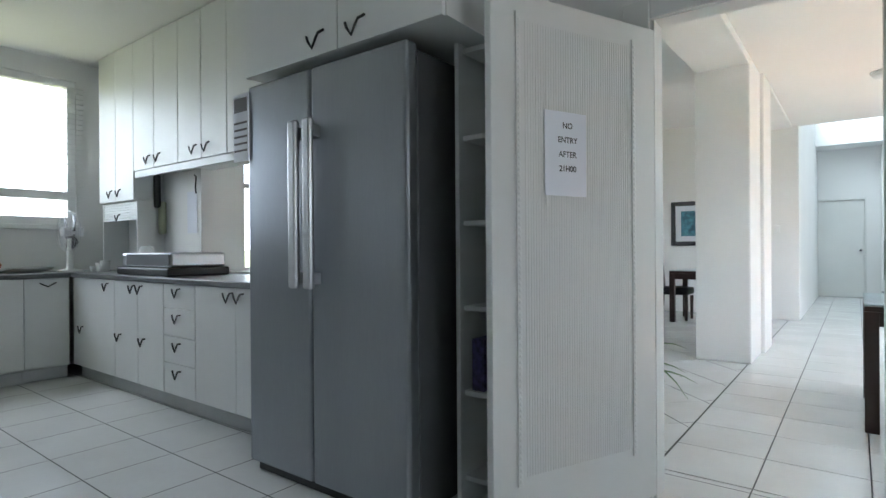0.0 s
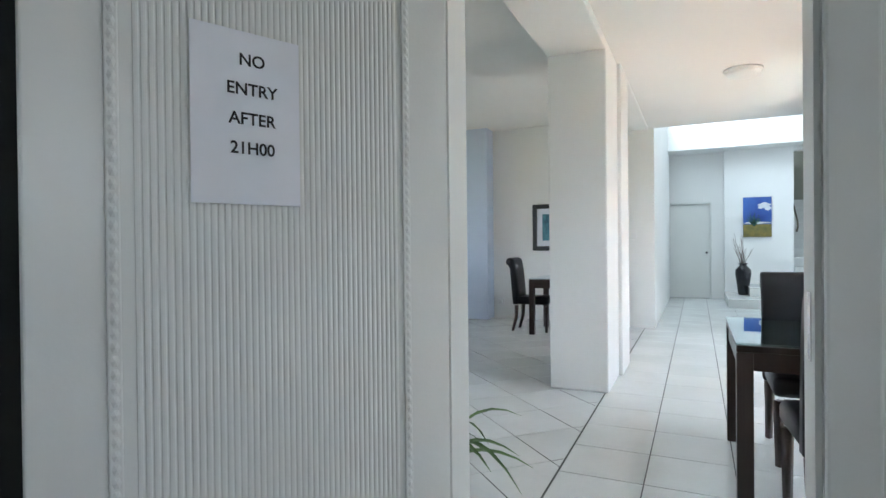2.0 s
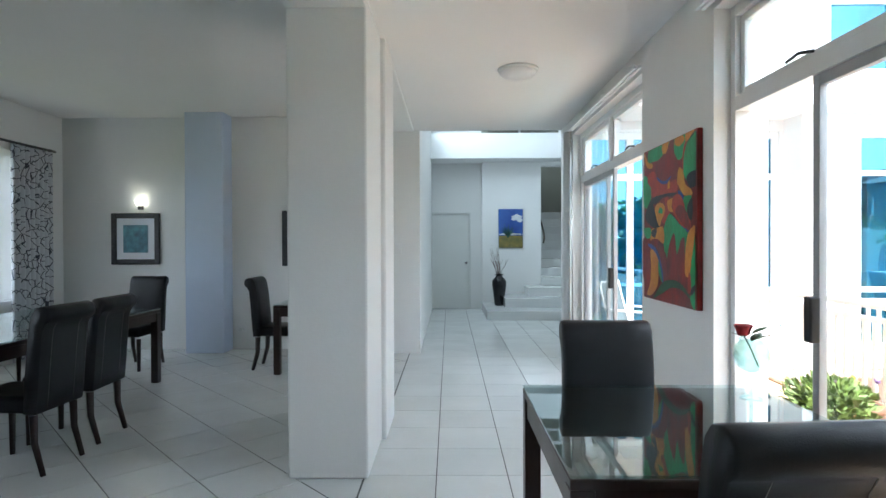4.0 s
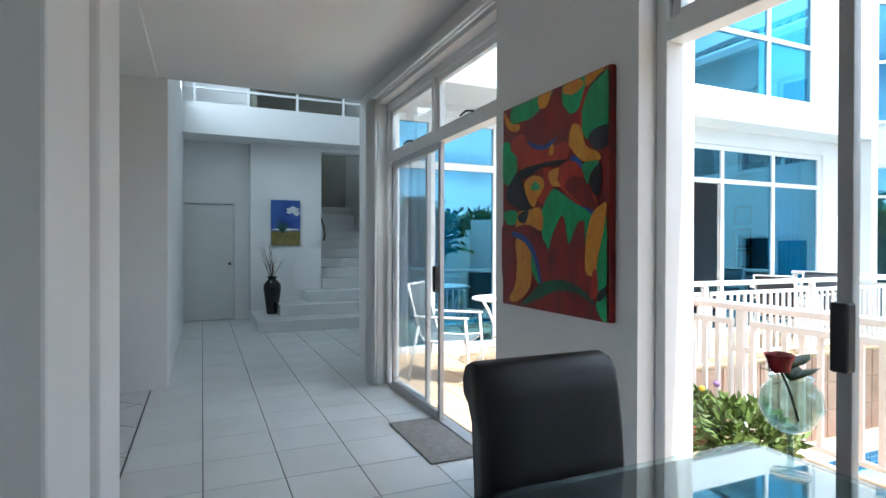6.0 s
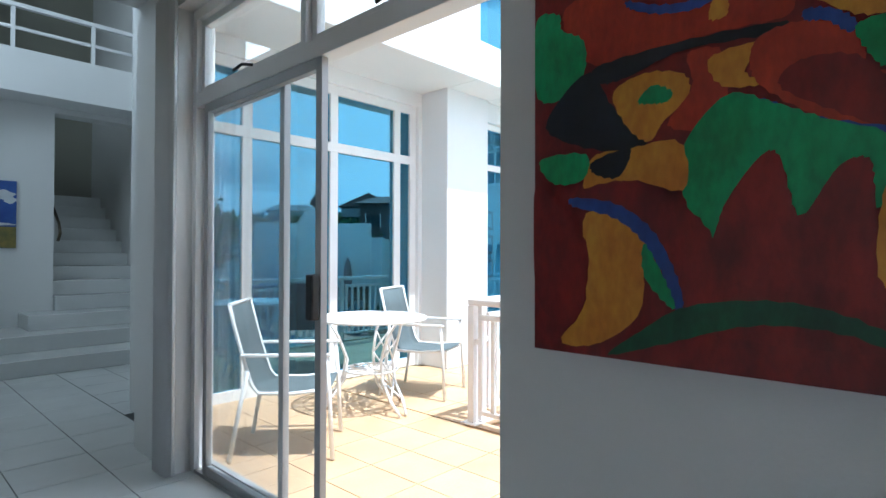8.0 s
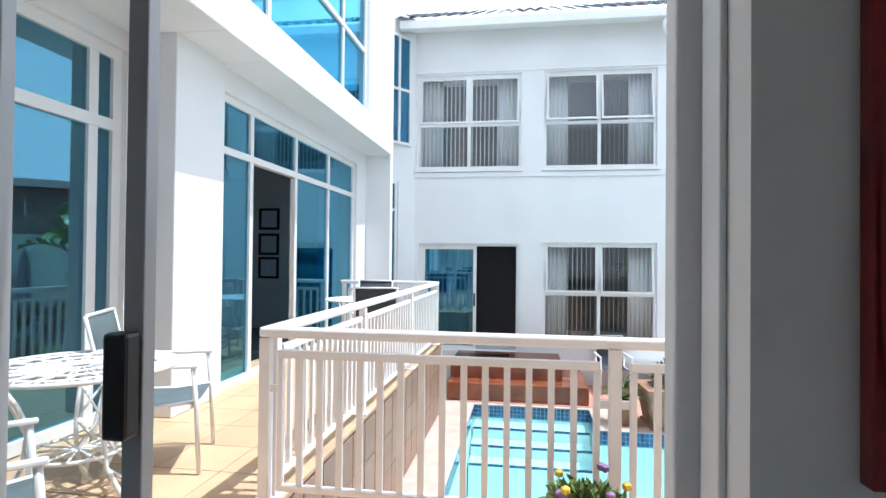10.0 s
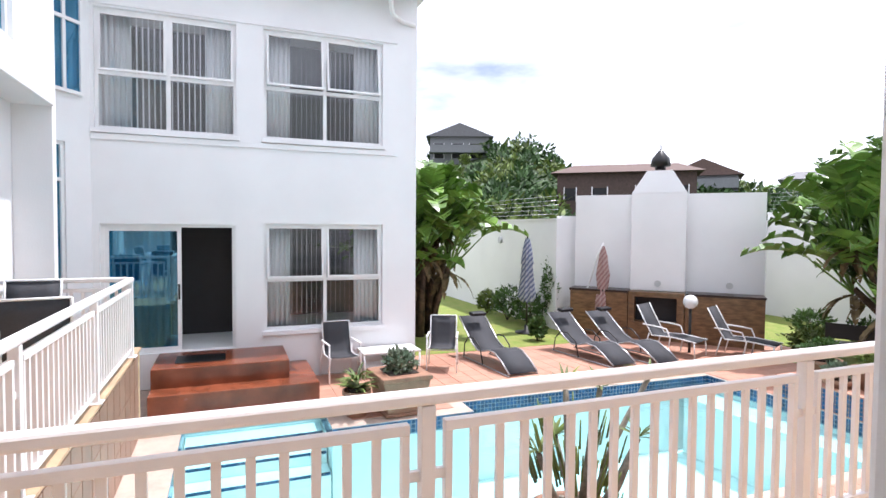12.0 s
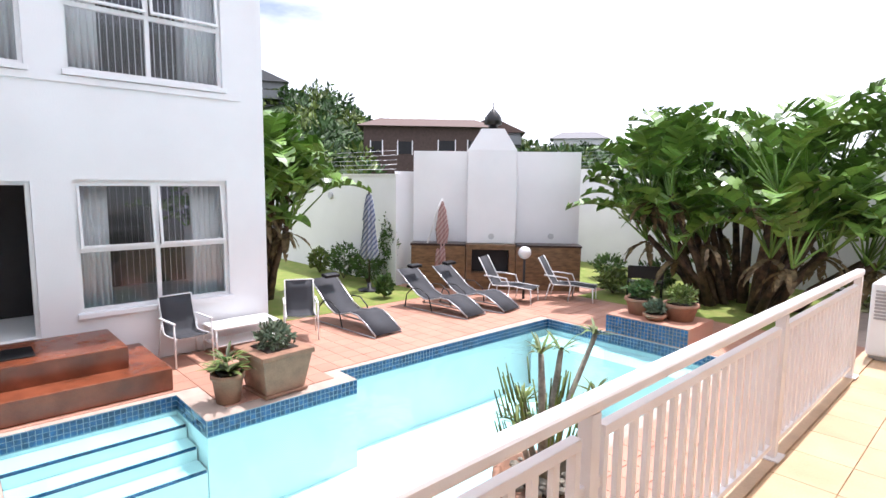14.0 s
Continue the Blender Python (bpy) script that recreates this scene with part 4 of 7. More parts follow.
for k in range(78):
    for xa in (0.136, 0.741):
        z = 0.24 + k * 0.0222
        r = 0.0075
        top = bm.verts.new((xa, 0.0285, z))
        ring = [bm.verts.new((xa + r * math.cos(a), 0.0255, z + 0.0105 * math.sin(a))) for a in [2 * math.pi * j / 6 for j in range(6)]]
        for j in range(6):
            bm.faces.new((ring[j], ring[(j + 1) % 6], top))
part("beading", bm, DOOR, fd)
note = thing("paper_notice", "white printed sheet taped to the fluted door", "notice", (0, 0, 0))
note.matrix_basis = fd.matrix_basis @ pose(0.515, 0.0245, 1.467, 0, 0, 180)
part("sheet", boxes((-0.105, -0.0015, -0.163, 0.105, 0.0, 0.163)), PAPER, note)
for k, word in enumerate(("NO", "ENTRY", "AFTER", "21H00")):
    cu = bpy.data.curves.new("text", "FONT")
    cu.body = word
    cu.size = 0.032
    cu.offset = 0.0006
    cu.align_x = "CENTER"
    tmp = bpy.data.objects.new("text", cu)
    scene.collection.objects.link(tmp)
    me = bpy.data.meshes.new_from_object(tmp.evaluated_get(bpy.context.evaluated_depsgraph_get()))
    bpy.data.objects.remove(tmp)
    me.materials.clear()
    me.materials.append(INK)
    wd_ = new("printed_word", me)
    wd_.parent = note
    wd_.matrix_basis = pose(0.008, -0.003, 0.099 - k * 0.0555, 90, 0, 0)
    tagged(wd_, "black printed word " + word)
# door casing
part_c = thing("door_casing", "white moulded casing round the kitchen doorway", "door casing", (0, 0, 0), kind="structure")
part("casing", boxes((-0.62, 2.075, 0.001, -0.501, 2.099, 2.19), (0.311, 2.075, 0.001, 0.40, 2.099, 2.19), (-0.501, 2.075, 2.101, 0.311, 2.099, 2.19), bevel=0.006), DOOR, part_c)
part("jamb_lining", boxes((-0.499, 2.101, 0.001, -0.487, 2.218, 2.099), (0.297, 2.101, 0.001, 0.309, 2.218, 2.099)), DOOR, part_c)
part("strike_plate", boxes((0.2940, 2.13, 0.98, 0.2965, 2.16, 1.12)), CHROME, part_c)

# ---- corridor and dining ----
def leather_chair(at, turn, group):
    c = thing("dining_chair", "black leather dining chair with rolled back and dark legs", "chair", at, turn, group)
    bm = boxes((-0.198, -0.20, 0.38, 0.198, 0.25, 0.49), bevel=0.03)
    part("seat", bm, LEATHER, c, smooth=True)
    prof = [(-0.17, 0.38), (-0.185, 0.62), (-0.205, 0.84), (-0.222, 0.945), (-0.236, 0.995), (-0.262, 1.027), (-0.30, 1.035), (-0.335, 1.02), (-0.352, 0.985), (-0.345, 0.947), (-0.318, 0.927), (-0.295, 0.885), (-0.28, 0.73), (-0.262, 0.5), (-0.25, 0.38)]
    bm = bmesh.new()
    xs = (-0.205, -0.195, -0.1, 0.1, 0.195, 0.205)
    cy, cz = -0.26, 0.78
    rings = []
    for i, x in enumerate(xs):
        k = 0.93 if i in (0, 5) else 1.0
        rings.append([bm.verts.new((x, cy + (y - cy) * k, cz + (z - cz) * (0.985 if k < 1 else 1))) for y, z in prof])
    n = len(prof)
    for a, b in zip(rings, rings[1:]):
        for j in range(n):
            bm.faces.new((a[j], a[(j + 1) % n], b[(j + 1) % n], b[j]))
    bm.faces.new(rings[0])
    bm.faces.new(list(reversed(rings[-1])))
    back = part("backrest", bm, LEATHER, c, smooth=True)
    for x in (-0.11, 0.11):
        part("seam", wire([(x, -0.2525, 0.40), (x, -0.2635, 0.5), (x, -0.2795, 0.72), (x, -0.2965, 0.885), (x, -0.318, 0.925)], 0.0012, 4), STITCH, back, "pale stitched seam")
    for x in (-0.168, 0.168):
        bm = bmesh.new()
        tube(bm, [(x, 0.215, 0.36), (x, 0.215, 0.0)], 0.028, 4, 0.02)
        part("leg", bm, DARKWOOD, c)
        bm = bmesh.new()
        tube(bm, [(x, -0.21, 0.37), (x, -0.215, 0.2), (x, -0.27, 0.0)], 0.03, 4, 0.02)
        part("leg", bm, DARKWOOD, c)
    return c


def glass_table(name, x0, y0, x1, y1, label):
    cx, cy = (x0 + x1) / 2, (y0 + y1) / 2
    w, d = (x1 - x0) / 2, (y1 - y0) / 2
    t = thing(name, label, "table", (cx, cy, 0))
    part("tabletop", boxes((-w, -d, 0.715, w, d, 0.745), bevel=0.004), DARKWOOD, t)
    part("glass_top", boxes((-w, -d, 0.748, w, d, 0.758), bevel=0.002), GLASS_TOP, t, "clear glass sheet over the dark top")
    part("apron", boxes((-w + 0.07, -d + 0.01, 0.63, w - 0.07, -d + 0.03, 0.714), (-w + 0.07, d - 0.03, 0.63, w - 0.07, d - 0.01, 0.714), (-w + 0.01, -d + 0.07, 0.63, -w + 0.03, d - 0.07, 0.714), (w - 0.03, -d + 0.07, 0.63, w - 0.01, d - 0.07, 0.714)), DARKWOOD, t)
    for sx in (-1, 1):
        for sy in (-1, 1):
            a, b = sorted((sx * w, sx * (w - 0.07)))
            e, f = sorted((sy * d, sy * (d - 0.07)))
            part("leg", boxes((a, e, 0.001, b, f, 0.714), bevel=0.004), DARKWOOD, t)
    return t


glass_table("side_dining_table", 0.25, 3.68, 1.30, 4.66, "dark wood dining table with a glass top")
first = leather_chair((0.655, 4.49, 0), 180, "chairs at the small table")
copy_thing(first, pose(0.645, 3.58, 0, 0, 0, 4))
glass_table("long_dining_table", -4.35, 5.05, -3.05, 7.75, "long dark wood dining table with a glass top")
for p in ((-2.82, 5.63, 0, 88), (-2.84, 6.15, 0, 92), (-4.6, 6.5, 0, -90), (-4.6, 7.4, 0, -88), (-3.70, 8.42, 0, 178)):
    tagged(copy_thing(first, pose(*p[:3], 0, 0, p[3])), group="chairs at the long table")
glass_table("side_dining_table", -1.98, 8.02, -1.10, 8.85, "small dark wood table by the prints")
tagged(copy_thing(first, pose(-2.02, 8.43, 0, 0, 0, -90)), group="chairs at the corner table")

# rose in a glass bowl
rv = thing("rose_bowl", "round glass bowl holding a single red rose", "vase", (1.17, 4.45, 0.759))
bm = bmesh.new()
lathe(bm, [(0.045, 0.0), (0.045, 0.005), (0.008, 0.012), (0.007, 0.10), (0.03, 0.12)], n=20)
part("stem_foot", bm, GLASS_TOP, rv, smooth=True)
bm = bmesh.new()
lathe(bm, [(0.03, 0.0), (0.055, 0.02), (0.072, 0.06), (0.066, 0.10), (0.045, 0.125), (0.05, 0.135), (0.042, 0.125), (0.06, 0.10), (0.066, 0.06), (0.05, 0.024), (0.0, 0.01)], n=24)
part("bowl", bm, GLASS_TOP, rv, smooth=True).location = (0, 0, 0.11)
ROSE = mat("red_rose_petal", (0.40, 0.012, 0.02), 0.6, var=0.2, scale=30, bump=0.002)
LEAFM = mat("rose_leaf", (0.05, 0.11, 0.03), 0.5, var=0.25, scale=30, bump=0.002)
part("stem", wire([(0.03, 0, 0.13), (0.0, 0, 0.2), (-0.03, 0.01, 0.27)], 0.003), LEAFM, rv)
for k in range(9):
    bm = bmesh.new()
    a0, r0 = k * 2.4, 0.008 + 0.0022 * k
    sheet(bm, [[((r0 + 0.012 * u * u) * math.cos(a0 + s), (r0 + 0.012 * u * u) * math.sin(a0 + s), 0.16 + 0.042 * u - 0.004 * s * s) for s in (-0.9, -0.45, 0, 0.45, 0.9)] for u in (0, 0.35, 0.7, 1)], 0.0008)
    o2 = part("petal", bm, ROSE, rv)
    o2.location = (-0.03, 0.01, 0.10)
for k in range(4):
    bm = bmesh.new()
    a0 = (-0.4, 0.5, 2.6, 0.0)[k]
    sheet(bm, [[(u * 0.075 * math.cos(a0) - s * math.sin(a0), u * 0.075 * math.sin(a0) + s * math.cos(a0), 0.135 + 0.05 * u - 0.02 * u * u + (0.03 if k == 3 else 0)) for s in (-0.022 * math.sin(math.pi * min(1, u + 0.05)), 0, 0.022 * math.sin(math.pi * min(1, u + 0.05)))] for u in (0, 0.3, 0.6, 0.85, 1)], 0.0006)
    part("leaf", bm, LEAFM, rv).location = (0, 0, 0.10)

# flower box on the long table
fx = thing("flower_box", "small dark box of red and orange table flowers", "flower arrangement", (-3.5, 5.9, 0.759))
part("box", boxes((-0.09, -0.2, 0.0, 0.09, 0.2, 0.09), bevel=0.004), BLACK, fx)
rng = random.Random(9)
for k in range(14):
    bm = bmesh.new()
    bmesh.ops.create_icosphere(bm, subdivisions=1, radius=rng.uniform(0.022, 0.035))
    for v in bm.verts:
        v.co *= rng.uniform(0.8, 1.15)
    o2 = part("flower", bm, (ROSE, ORANGE, LEAFM)[k % 3], fx)
    o2.location = (rng.uniform(-0.07, 0.07), rng.uniform(-0.17, 0.17), rng.uniform(0.09, 0.13))


# abstract canvas: patches of thick paint on a dark red ground
def paint(name, c, c2):
    return mat(name, c, 0.4, var=0.3, scale=9, bump=0.004, fine=55, tint=c2, stretch=(1, 1, 0.5))


RED = paint("dark_red_paint", (0.30, 0.016, 0.012), (0.12, 0.010, 0.012))
SCARLET = paint("scarlet_paint", (0.55, 0.05, 0.016), (0.32, 0.02, 0.012))
GREEN = paint("emerald_paint", (0.03, 0.44, 0.16), (0.02, 0.24, 0.07))
DGREEN = paint("bottle_green_paint", (0.02, 0.12, 0.05), (0.012, 0.04, 0.025))
AMBER = paint("amber_paint", (0.75, 0.36, 0.035), (0.60, 0.19, 0.02))
NAVY = paint("navy_paint", (0.012, 0.015, 0.03), (0.008, 0.008, 0.01))
BLUE = paint("blue_paint", (0.04, 0.10, 0.42), (0.02, 0.04, 0.2))
art = thing("abstract_painting", "large abstract canvas in red, green and amber paint", "painting", (1.362, 5.725, 1.538))
AW, AH = 0.855, 1.045
part("canvas", boxes((-0.032, -AW / 2, -AH / 2, 0.0, AW / 2, AH / 2), bevel=0.004), RED, art)


def spline(pts, n=7):
    """A smooth closed line through the points."""
    out = []
    m = len(pts)
    for i in range(m):
        p0, p1, p2, p3 = (Vector(pts[(i + k - 1) % m]) for k in range(4))
        for k in range(n):
            t = k / n
            out.append(0.5 * (2 * p1 + (p2 - p0) * t + (2 * p0 - 5 * p1 + 4 * p2 - p3) * t * t + (3 * p1 - p0 - 3 * p2 + p3) * t ** 3))
    return out


layer = [0]


def patch(m, pts, sharp=False):
    """A patch of paint; points run from 0 to 1 across and up the canvas."""
    layer[0] += 1
    line = [Vector(p) for p in pts] if sharp else spline(pts)
    bm = bmesh.new()
    vs = []
    for i, p in enumerate(line):
        w = 0.002 * math.sin(i * 2.7 + layer[0])
        u, v = min(0.995, max(0.005, p.x + w)), min(0.995, max(0.005, p.y + w))
        vs.append(bm.verts.new((-0.0325 - 0.00025 * layer[0], AW / 2 - u * AW, -AH / 2 + v * AH)))
    bm.faces.new(vs)
    bm.normal_update()
    bmesh.ops.triangulate(bm, faces=bm.faces)
    part("paint_patch", bm, m, art)


patch(GREEN, [(0.12, 1.00), (0.32, 1.02), (0.52, 1.03), (0.57, 1.03), (0.50, 0.96), (0.35, 0.91), (0.21, 0.91), (0.10, 0.92)])
patch(AMBER, [(0.02, 0.99), (0.10, 0.92), (0.19, 0.90), (0.19, 0.87), (0.10, 0.88), (0.03, 0.93)])
patch(AMBER, [(0.40, 0.99), (0.46, 1.01), (0.53, 1.02), (0.50, 0.95), (0.44, 0.92), (0.40, 0.95)])
patch(GREEN, [(0.63, 1.03), (0.71, 1.05), (0.88, 1.02), (0.93, 1.00), (0.83, 0.97), (0.76, 0.87), (0.67, 0.87), (0.62, 0.93)])
patch(AMBER, [(0.64, 0.99), (0.70, 1.00), (0.78, 0.99), (0.80, 0.96), (0.72, 0.94), (0.64, 0.96)])
patch(AMBER, [(0.83, 1.00), (0.93, 1.00), (0.96, 0.99), (0.88, 0.96), (0.82, 0.95)])
patch(NAVY, [(0.93, 0.98), (0.99, 0.98), (0.99, 0.95), (0.93, 0.94), (0.85, 0.94)])
patch(RED, [(0.55, 1.01), (0.59, 0.99), (0.63, 1.03), (0.63, 0.92), (0.71, 0.84), (0.69, 0.76), (0.65, 0.74), (0.50, 0.74), (0.33, 0.78), (0.25, 0.86), (0.42, 0.93), (0.52, 0.92)])
patch(SCARLET, [(0.11, 0.83), (0.25, 0.84), (0.33, 0.77), (0.52, 0.74), (0.66, 0.75), (0.68, 0.68), (0.51, 0.68), (0.23, 0.67), (0.13, 0.74)])
patch(AMBER, [(0.52, 0.75), (0.55, 0.75), (0.55, 0.71), (0.51, 0.71)])
patch(BLUE, [(0.30, 0.80), (0.39, 0.77), (0.48, 0.76), (0.57, 0.78), (0.57, 0.77), (0.49, 0.74), (0.39, 0.75), (0.31, 0.78)])
patch(NAVY, [(0.21, 0.67), (0.43, 0.68), (0.66, 0.67), (0.66, 0.65), (0.45, 0.66), (0.30, 0.63), (0.22, 0.63)])
patch(GREEN, [(0.01, 0.82), (0.09, 0.82), (0.10, 0.78), (0.17, 0.74), (0.17, 0.66), (0.09, 0.61), (0.01, 0.64)])
patch(NAVY, [(0.09, 0.61), (0.19, 0.66), (0.26, 0.57), (0.36, 0.47), (0.20, 0.48), (0.05, 0.54)])
patch(AMBER, [(0.26, 0.60), (0.35, 0.63), (0.45, 0.61), (0.46, 0.56), (0.40, 0.52), (0.36, 0.48), (0.30, 0.52)])
patch(GREEN, [(0.33, 0.57), (0.37, 0.60), (0.42, 0.58), (0.41, 0.56), (0.37, 0.56)])
patch(SCARLET, [(0.46, 0.65), (0.54, 0.64), (0.55, 0.53), (0.50, 0.49), (0.41, 0.51), (0.47, 0.58)])
patch(AMBER, [(0.51, 0.63), (0.62, 0.64), (0.59, 0.59), (0.63, 0.56), (0.54, 0.57)])
patch(SCARLET, [(0.62, 0.65), (0.71, 0.66), (0.81, 0.62), (0.82, 0.56), (0.89, 0.52), (0.92, 0.45), (0.88, 0.43), (0.74, 0.48), (0.63, 0.55), (0.60, 0.60)])
patch(RED, [(0.70, 0.59), (0.80, 0.58), (0.87, 0.51), (0.91, 0.45), (0.87, 0.44), (0.76, 0.49), (0.66, 0.55)])
patch(BLUE, [(0.63, 0.53), (0.74, 0.48), (0.89, 0.44), (0.89, 0.42), (0.74, 0.47), (0.63, 0.52)])
patch(BLUE, [(0.71, 0.68), (0.76, 0.67), (0.80, 0.64), (0.79, 0.62), (0.75, 0.65), (0.71, 0.66)])
patch(AMBER, [(0.72, 0.81), (0.79, 0.79), (0.83, 0.71), (0.92, 0.67), (0.94, 0.64), (0.87, 0.64), (0.80, 0.65), (0.71, 0.71), (0.69, 0.74)])
patch(GREEN, [(0.80, 0.63), (0.87, 0.64), (0.93, 0.63), (0.87, 0.59), (0.85, 0.55), (0.82, 0.58)])
patch(GREEN, [(0.96, 0.97), (0.99, 0.97), (1.00, 0.77), (0.93, 0.77), (0.85, 0.73), (0.80, 0.78), (0.80, 0.85), (0.85, 0.93)])
patch(SCARLET, [(0.85, 0.94), (0.84, 0.92), (0.80, 0.86), (0.80, 0.78), (0.78, 0.82), (0.79, 0.89), (0.82, 0.94)])
patch(NAVY, [(0.85, 0.73), (0.88, 0.76), (0.95, 0.77), (1.00, 0.76), (1.00, 0.69), (0.92, 0.68), (0.88, 0.70)])
patch(NAVY, [(0.86, 0.56), (0.90, 0.61), (0.94, 0.62), (0.95, 0.55), (0.93, 0.50), (0.89, 0.51)])
patch(GREEN, [(0.45, 0.46), (0.55, 0.55), (0.65, 0.52), (0.74, 0.48), (0.88, 0.42), (0.85, 0.32), (0.70, 0.31), (0.52, 0.27), (0.45, 0.36)])
patch(AMBER, [(0.20, 0.46), (0.31, 0.47), (0.44, 0.47), (0.45, 0.37), (0.31, 0.40), (0.18, 0.38)])
patch(NAVY, [(0.20, 0.45), (0.31, 0.47), (0.28, 0.41), (0.21, 0.42)])
patch(GREEN, [(0.03, 0.47), (0.18, 0.47), (0.17, 0.41), (0.07, 0.41)])
patch(AMBER, [(0.18, 0.33), (0.34, 0.29), (0.35, 0.20), (0.33, 0.10), (0.21, 0.03), (0.10, 0.03), (0.18, 0.13)])
patch(RED, [(0.01, 0.40), (0.14, 0.32), (0.19, 0.22), (0.14, 0.07), (0.02, 0.13)])
patch(RED, [(0.14, 0.38), (0.29, 0.40), (0.43, 0.35), (0.52, 0.27), (0.54, 0.15), (0.44, 0.12), (0.41, 0.22), (0.33, 0.31), (0.16, 0.36)])
patch(BLUE, [(0.14, 0.37), (0.27, 0.35), (0.37, 0.29), (0.43, 0.20), (0.45, 0.13), (0.42, 0.13), (0.40, 0.19), (0.34, 0.27), (0.26, 0.32), (0.14, 0.35)])
patch(GREEN, [(0.35, 0.26), (0.40, 0.19), (0.43, 0.13), (0.41, 0.13), (0.35, 0.19)])
patch(RED, [(0.52, 0.27), (0.55, 0.34), (0.62, 0.42), (0.66, 0.42), (0.69, 0.32), (0.71, 0.31), (0.77, 0.39), (0.82, 0.40), (0.83, 0.35), (0.84, 0.23), (0.89, 0.11), (0.84, 0.07), (0.50, 0.08), (0.46, 0.15)])
patch(AMBER, [(0.88, 0.42), (0.95, 0.46), (0.99, 0.46), (0.97, 0.36), (0.93, 0.26), (0.92, 0.19), (0.84, 0.19), (0.84, 0.32)])
patch(GREEN, [(0.97, 0.36), (0.99, 0.40), (0.99, 0.14), (0.93, 0.12), (0.92, 0.21)])
patch(SCARLET, [(0.89, 0.19), (0.92, 0.20), (0.93, 0.11), (0.88, 0.09)])
patch(DGREEN, [(0.34, 0.07), (0.46, 0.13), (0.66, 0.15), (0.82, 0.12), (0.92, 0.06), (0.77, 0.10), (0.60, 0.10), (0.41, 0.05), (0.25, 0.01)])
patch(GREEN, [(0.92, 0.07), (0.98, 0.11), (1.00, 0.10), (1.00, 0.01), (0.95, 0.02)])
patch(NAVY, [(0.93, 0.11), (0.98, 0.14), (0.99, 0.14), (0.99, 0.11), (0.94, 0.08)])

# landscape canvas in the hall
lp = thing("landscape_painting", "small canvas of a tree under blue sky", "painting", (1.221, 13.818, 1.736))
sky_p = mat("painted_blue_sky", (0.05, 0.13, 0.42), 0.6, var=0.2, scale=3, bump=0.001, tint=(0.015, 0.05, 0.26))
part("canvas", boxes((-0.257, -0.03, -0.412, 0.257, 0.0, 0.412), bevel=0.003), sky_p, lp)
part("field", boxes((-0.255, -0.0325, -0.41, 0.255, -0.0302, -0.15)), mat("painted_field", (0.26, 0.20, 0.05), 0.6, var=0.3, scale=9, bump=0.001, tint=(0.12, 0.12, 0.04)), lp)
cloud = mat("painted_cloud", (0.75, 0.78, 0.82), 0.6, var=0.1, bump=0.001)
for k, (cx, cz, rx, rz) in enumerate(((0.13, 0.24, 0.11, 0.055), (0.19, 0.18, 0.065, 0.045), (0.06, 0.20, 0.05, 0.03), (0.0, -0.12, 0.25, 0.02))):
    bm = bmesh.new()
    vs = [bm.verts.new((cx + rx * math.cos(a) * (1 + 0.15 * math.sin(5 * a + k)), -0.0335 - 0.0004 * k, cz + rz * math.sin(a) * (1 + 0.15 * math.cos(4 * a)))) for a in [2 * math.pi * j / 30 for j in range(30)]]
    bm.faces.new(vs)
    part("cloud", bm, cloud, lp)
tree_p = mat("painted_tree", (0.05, 0.16, 0.13), 0.6, var=0.3, scale=30, bump=0.001)
rng = random.Random(3)
for k in range(16):
    a = math.pi * (0.1 + 0.8 * k / 15)
    bm = bmesh.new()
    L2 = rng.uniform(0.10, 0.19)
    tube(bm, [(-0.06, -0.036, -0.19), (-0.06 + 0.5 * L2 * math.cos(a), -0.036, -0.14 + 0.5 * L2 * math.sin(a)), (-0.06 + L2 * math.cos(a), -0.036, -0.12 + 1.25 * L2 * math.sin(a))], 0.008, 4, 0.003)
    part("branch", bm, tree_p, lp)

# black floor vase with twigs
vs_ = thing("floor_vase", "tall black glazed vase holding bare twigs", "vase", (0.92, 13.20, 0.171))
bm = bmesh.new()
lathe(bm, [(0.085, 0.0), (0.095, 0.02), (0.115, 0.2), (0.145, 0.42), (0.14, 0.50), (0.09, 0.56), (0.06, 0.585), (0.075, 0.615), (0.10, 0.63), (0.085, 0.63), (0.05, 0.585), (0.0, 0.5)], n=28)
part("vase_body", bm, mat("black_glaze", (0.008, 0.008, 0.012), 0.12, var=0.1, bump=0), vs_, smooth=True)
TWIG = mat("bare_twig", (0.16, 0.11, 0.09), 0.8, var=0.2, bump=0.001)
rng = random.Random(12)
for k in range(13):
    a, lean, h = rng.uniform(0, 6.28), rng.uniform(0.05, 0.26), rng.uniform(0.35, 0.68)
    bm = bmesh.new()
    p = [(0.03 * math.cos(a), 0.03 * math.sin(a), 0.5)]
    for s in (0.35, 0.7, 1.0):
        p.append((lean * s * math.cos(a) + rng.uniform(-0.02, 0.02), lean * s * math.sin(a) + rng.uniform(-0.02, 0.02), 0.56 + h * s))
    tube(bm, p, 0.006, 5, 0.002)
    for q in p[1:3]:
        b2 = a + rng.uniform(-1.2, 1.2)
        tube(bm, [q, (q[0] + 0.07 * math.cos(b2), q[1] + 0.07 * math.sin(b2), q[2] + 0.13)], 0.003, 4, 0.001)
    part("twig", bm, TWIG, vs_)

# ceiling light
cl = thing("ceiling_light", "flat round white ceiling light, switched off", "ceiling light", (0.50, 6.78, CZ))
bm = bmesh.new()
lathe(bm, [(0.0, -0.085), (0.08, -0.078), (0.135, -0.055), (0.155, -0.03), (0.155, -0.02)], n=32)
part("diffuser", bm, FRAME, cl, smooth=True)
bm = bmesh.new()
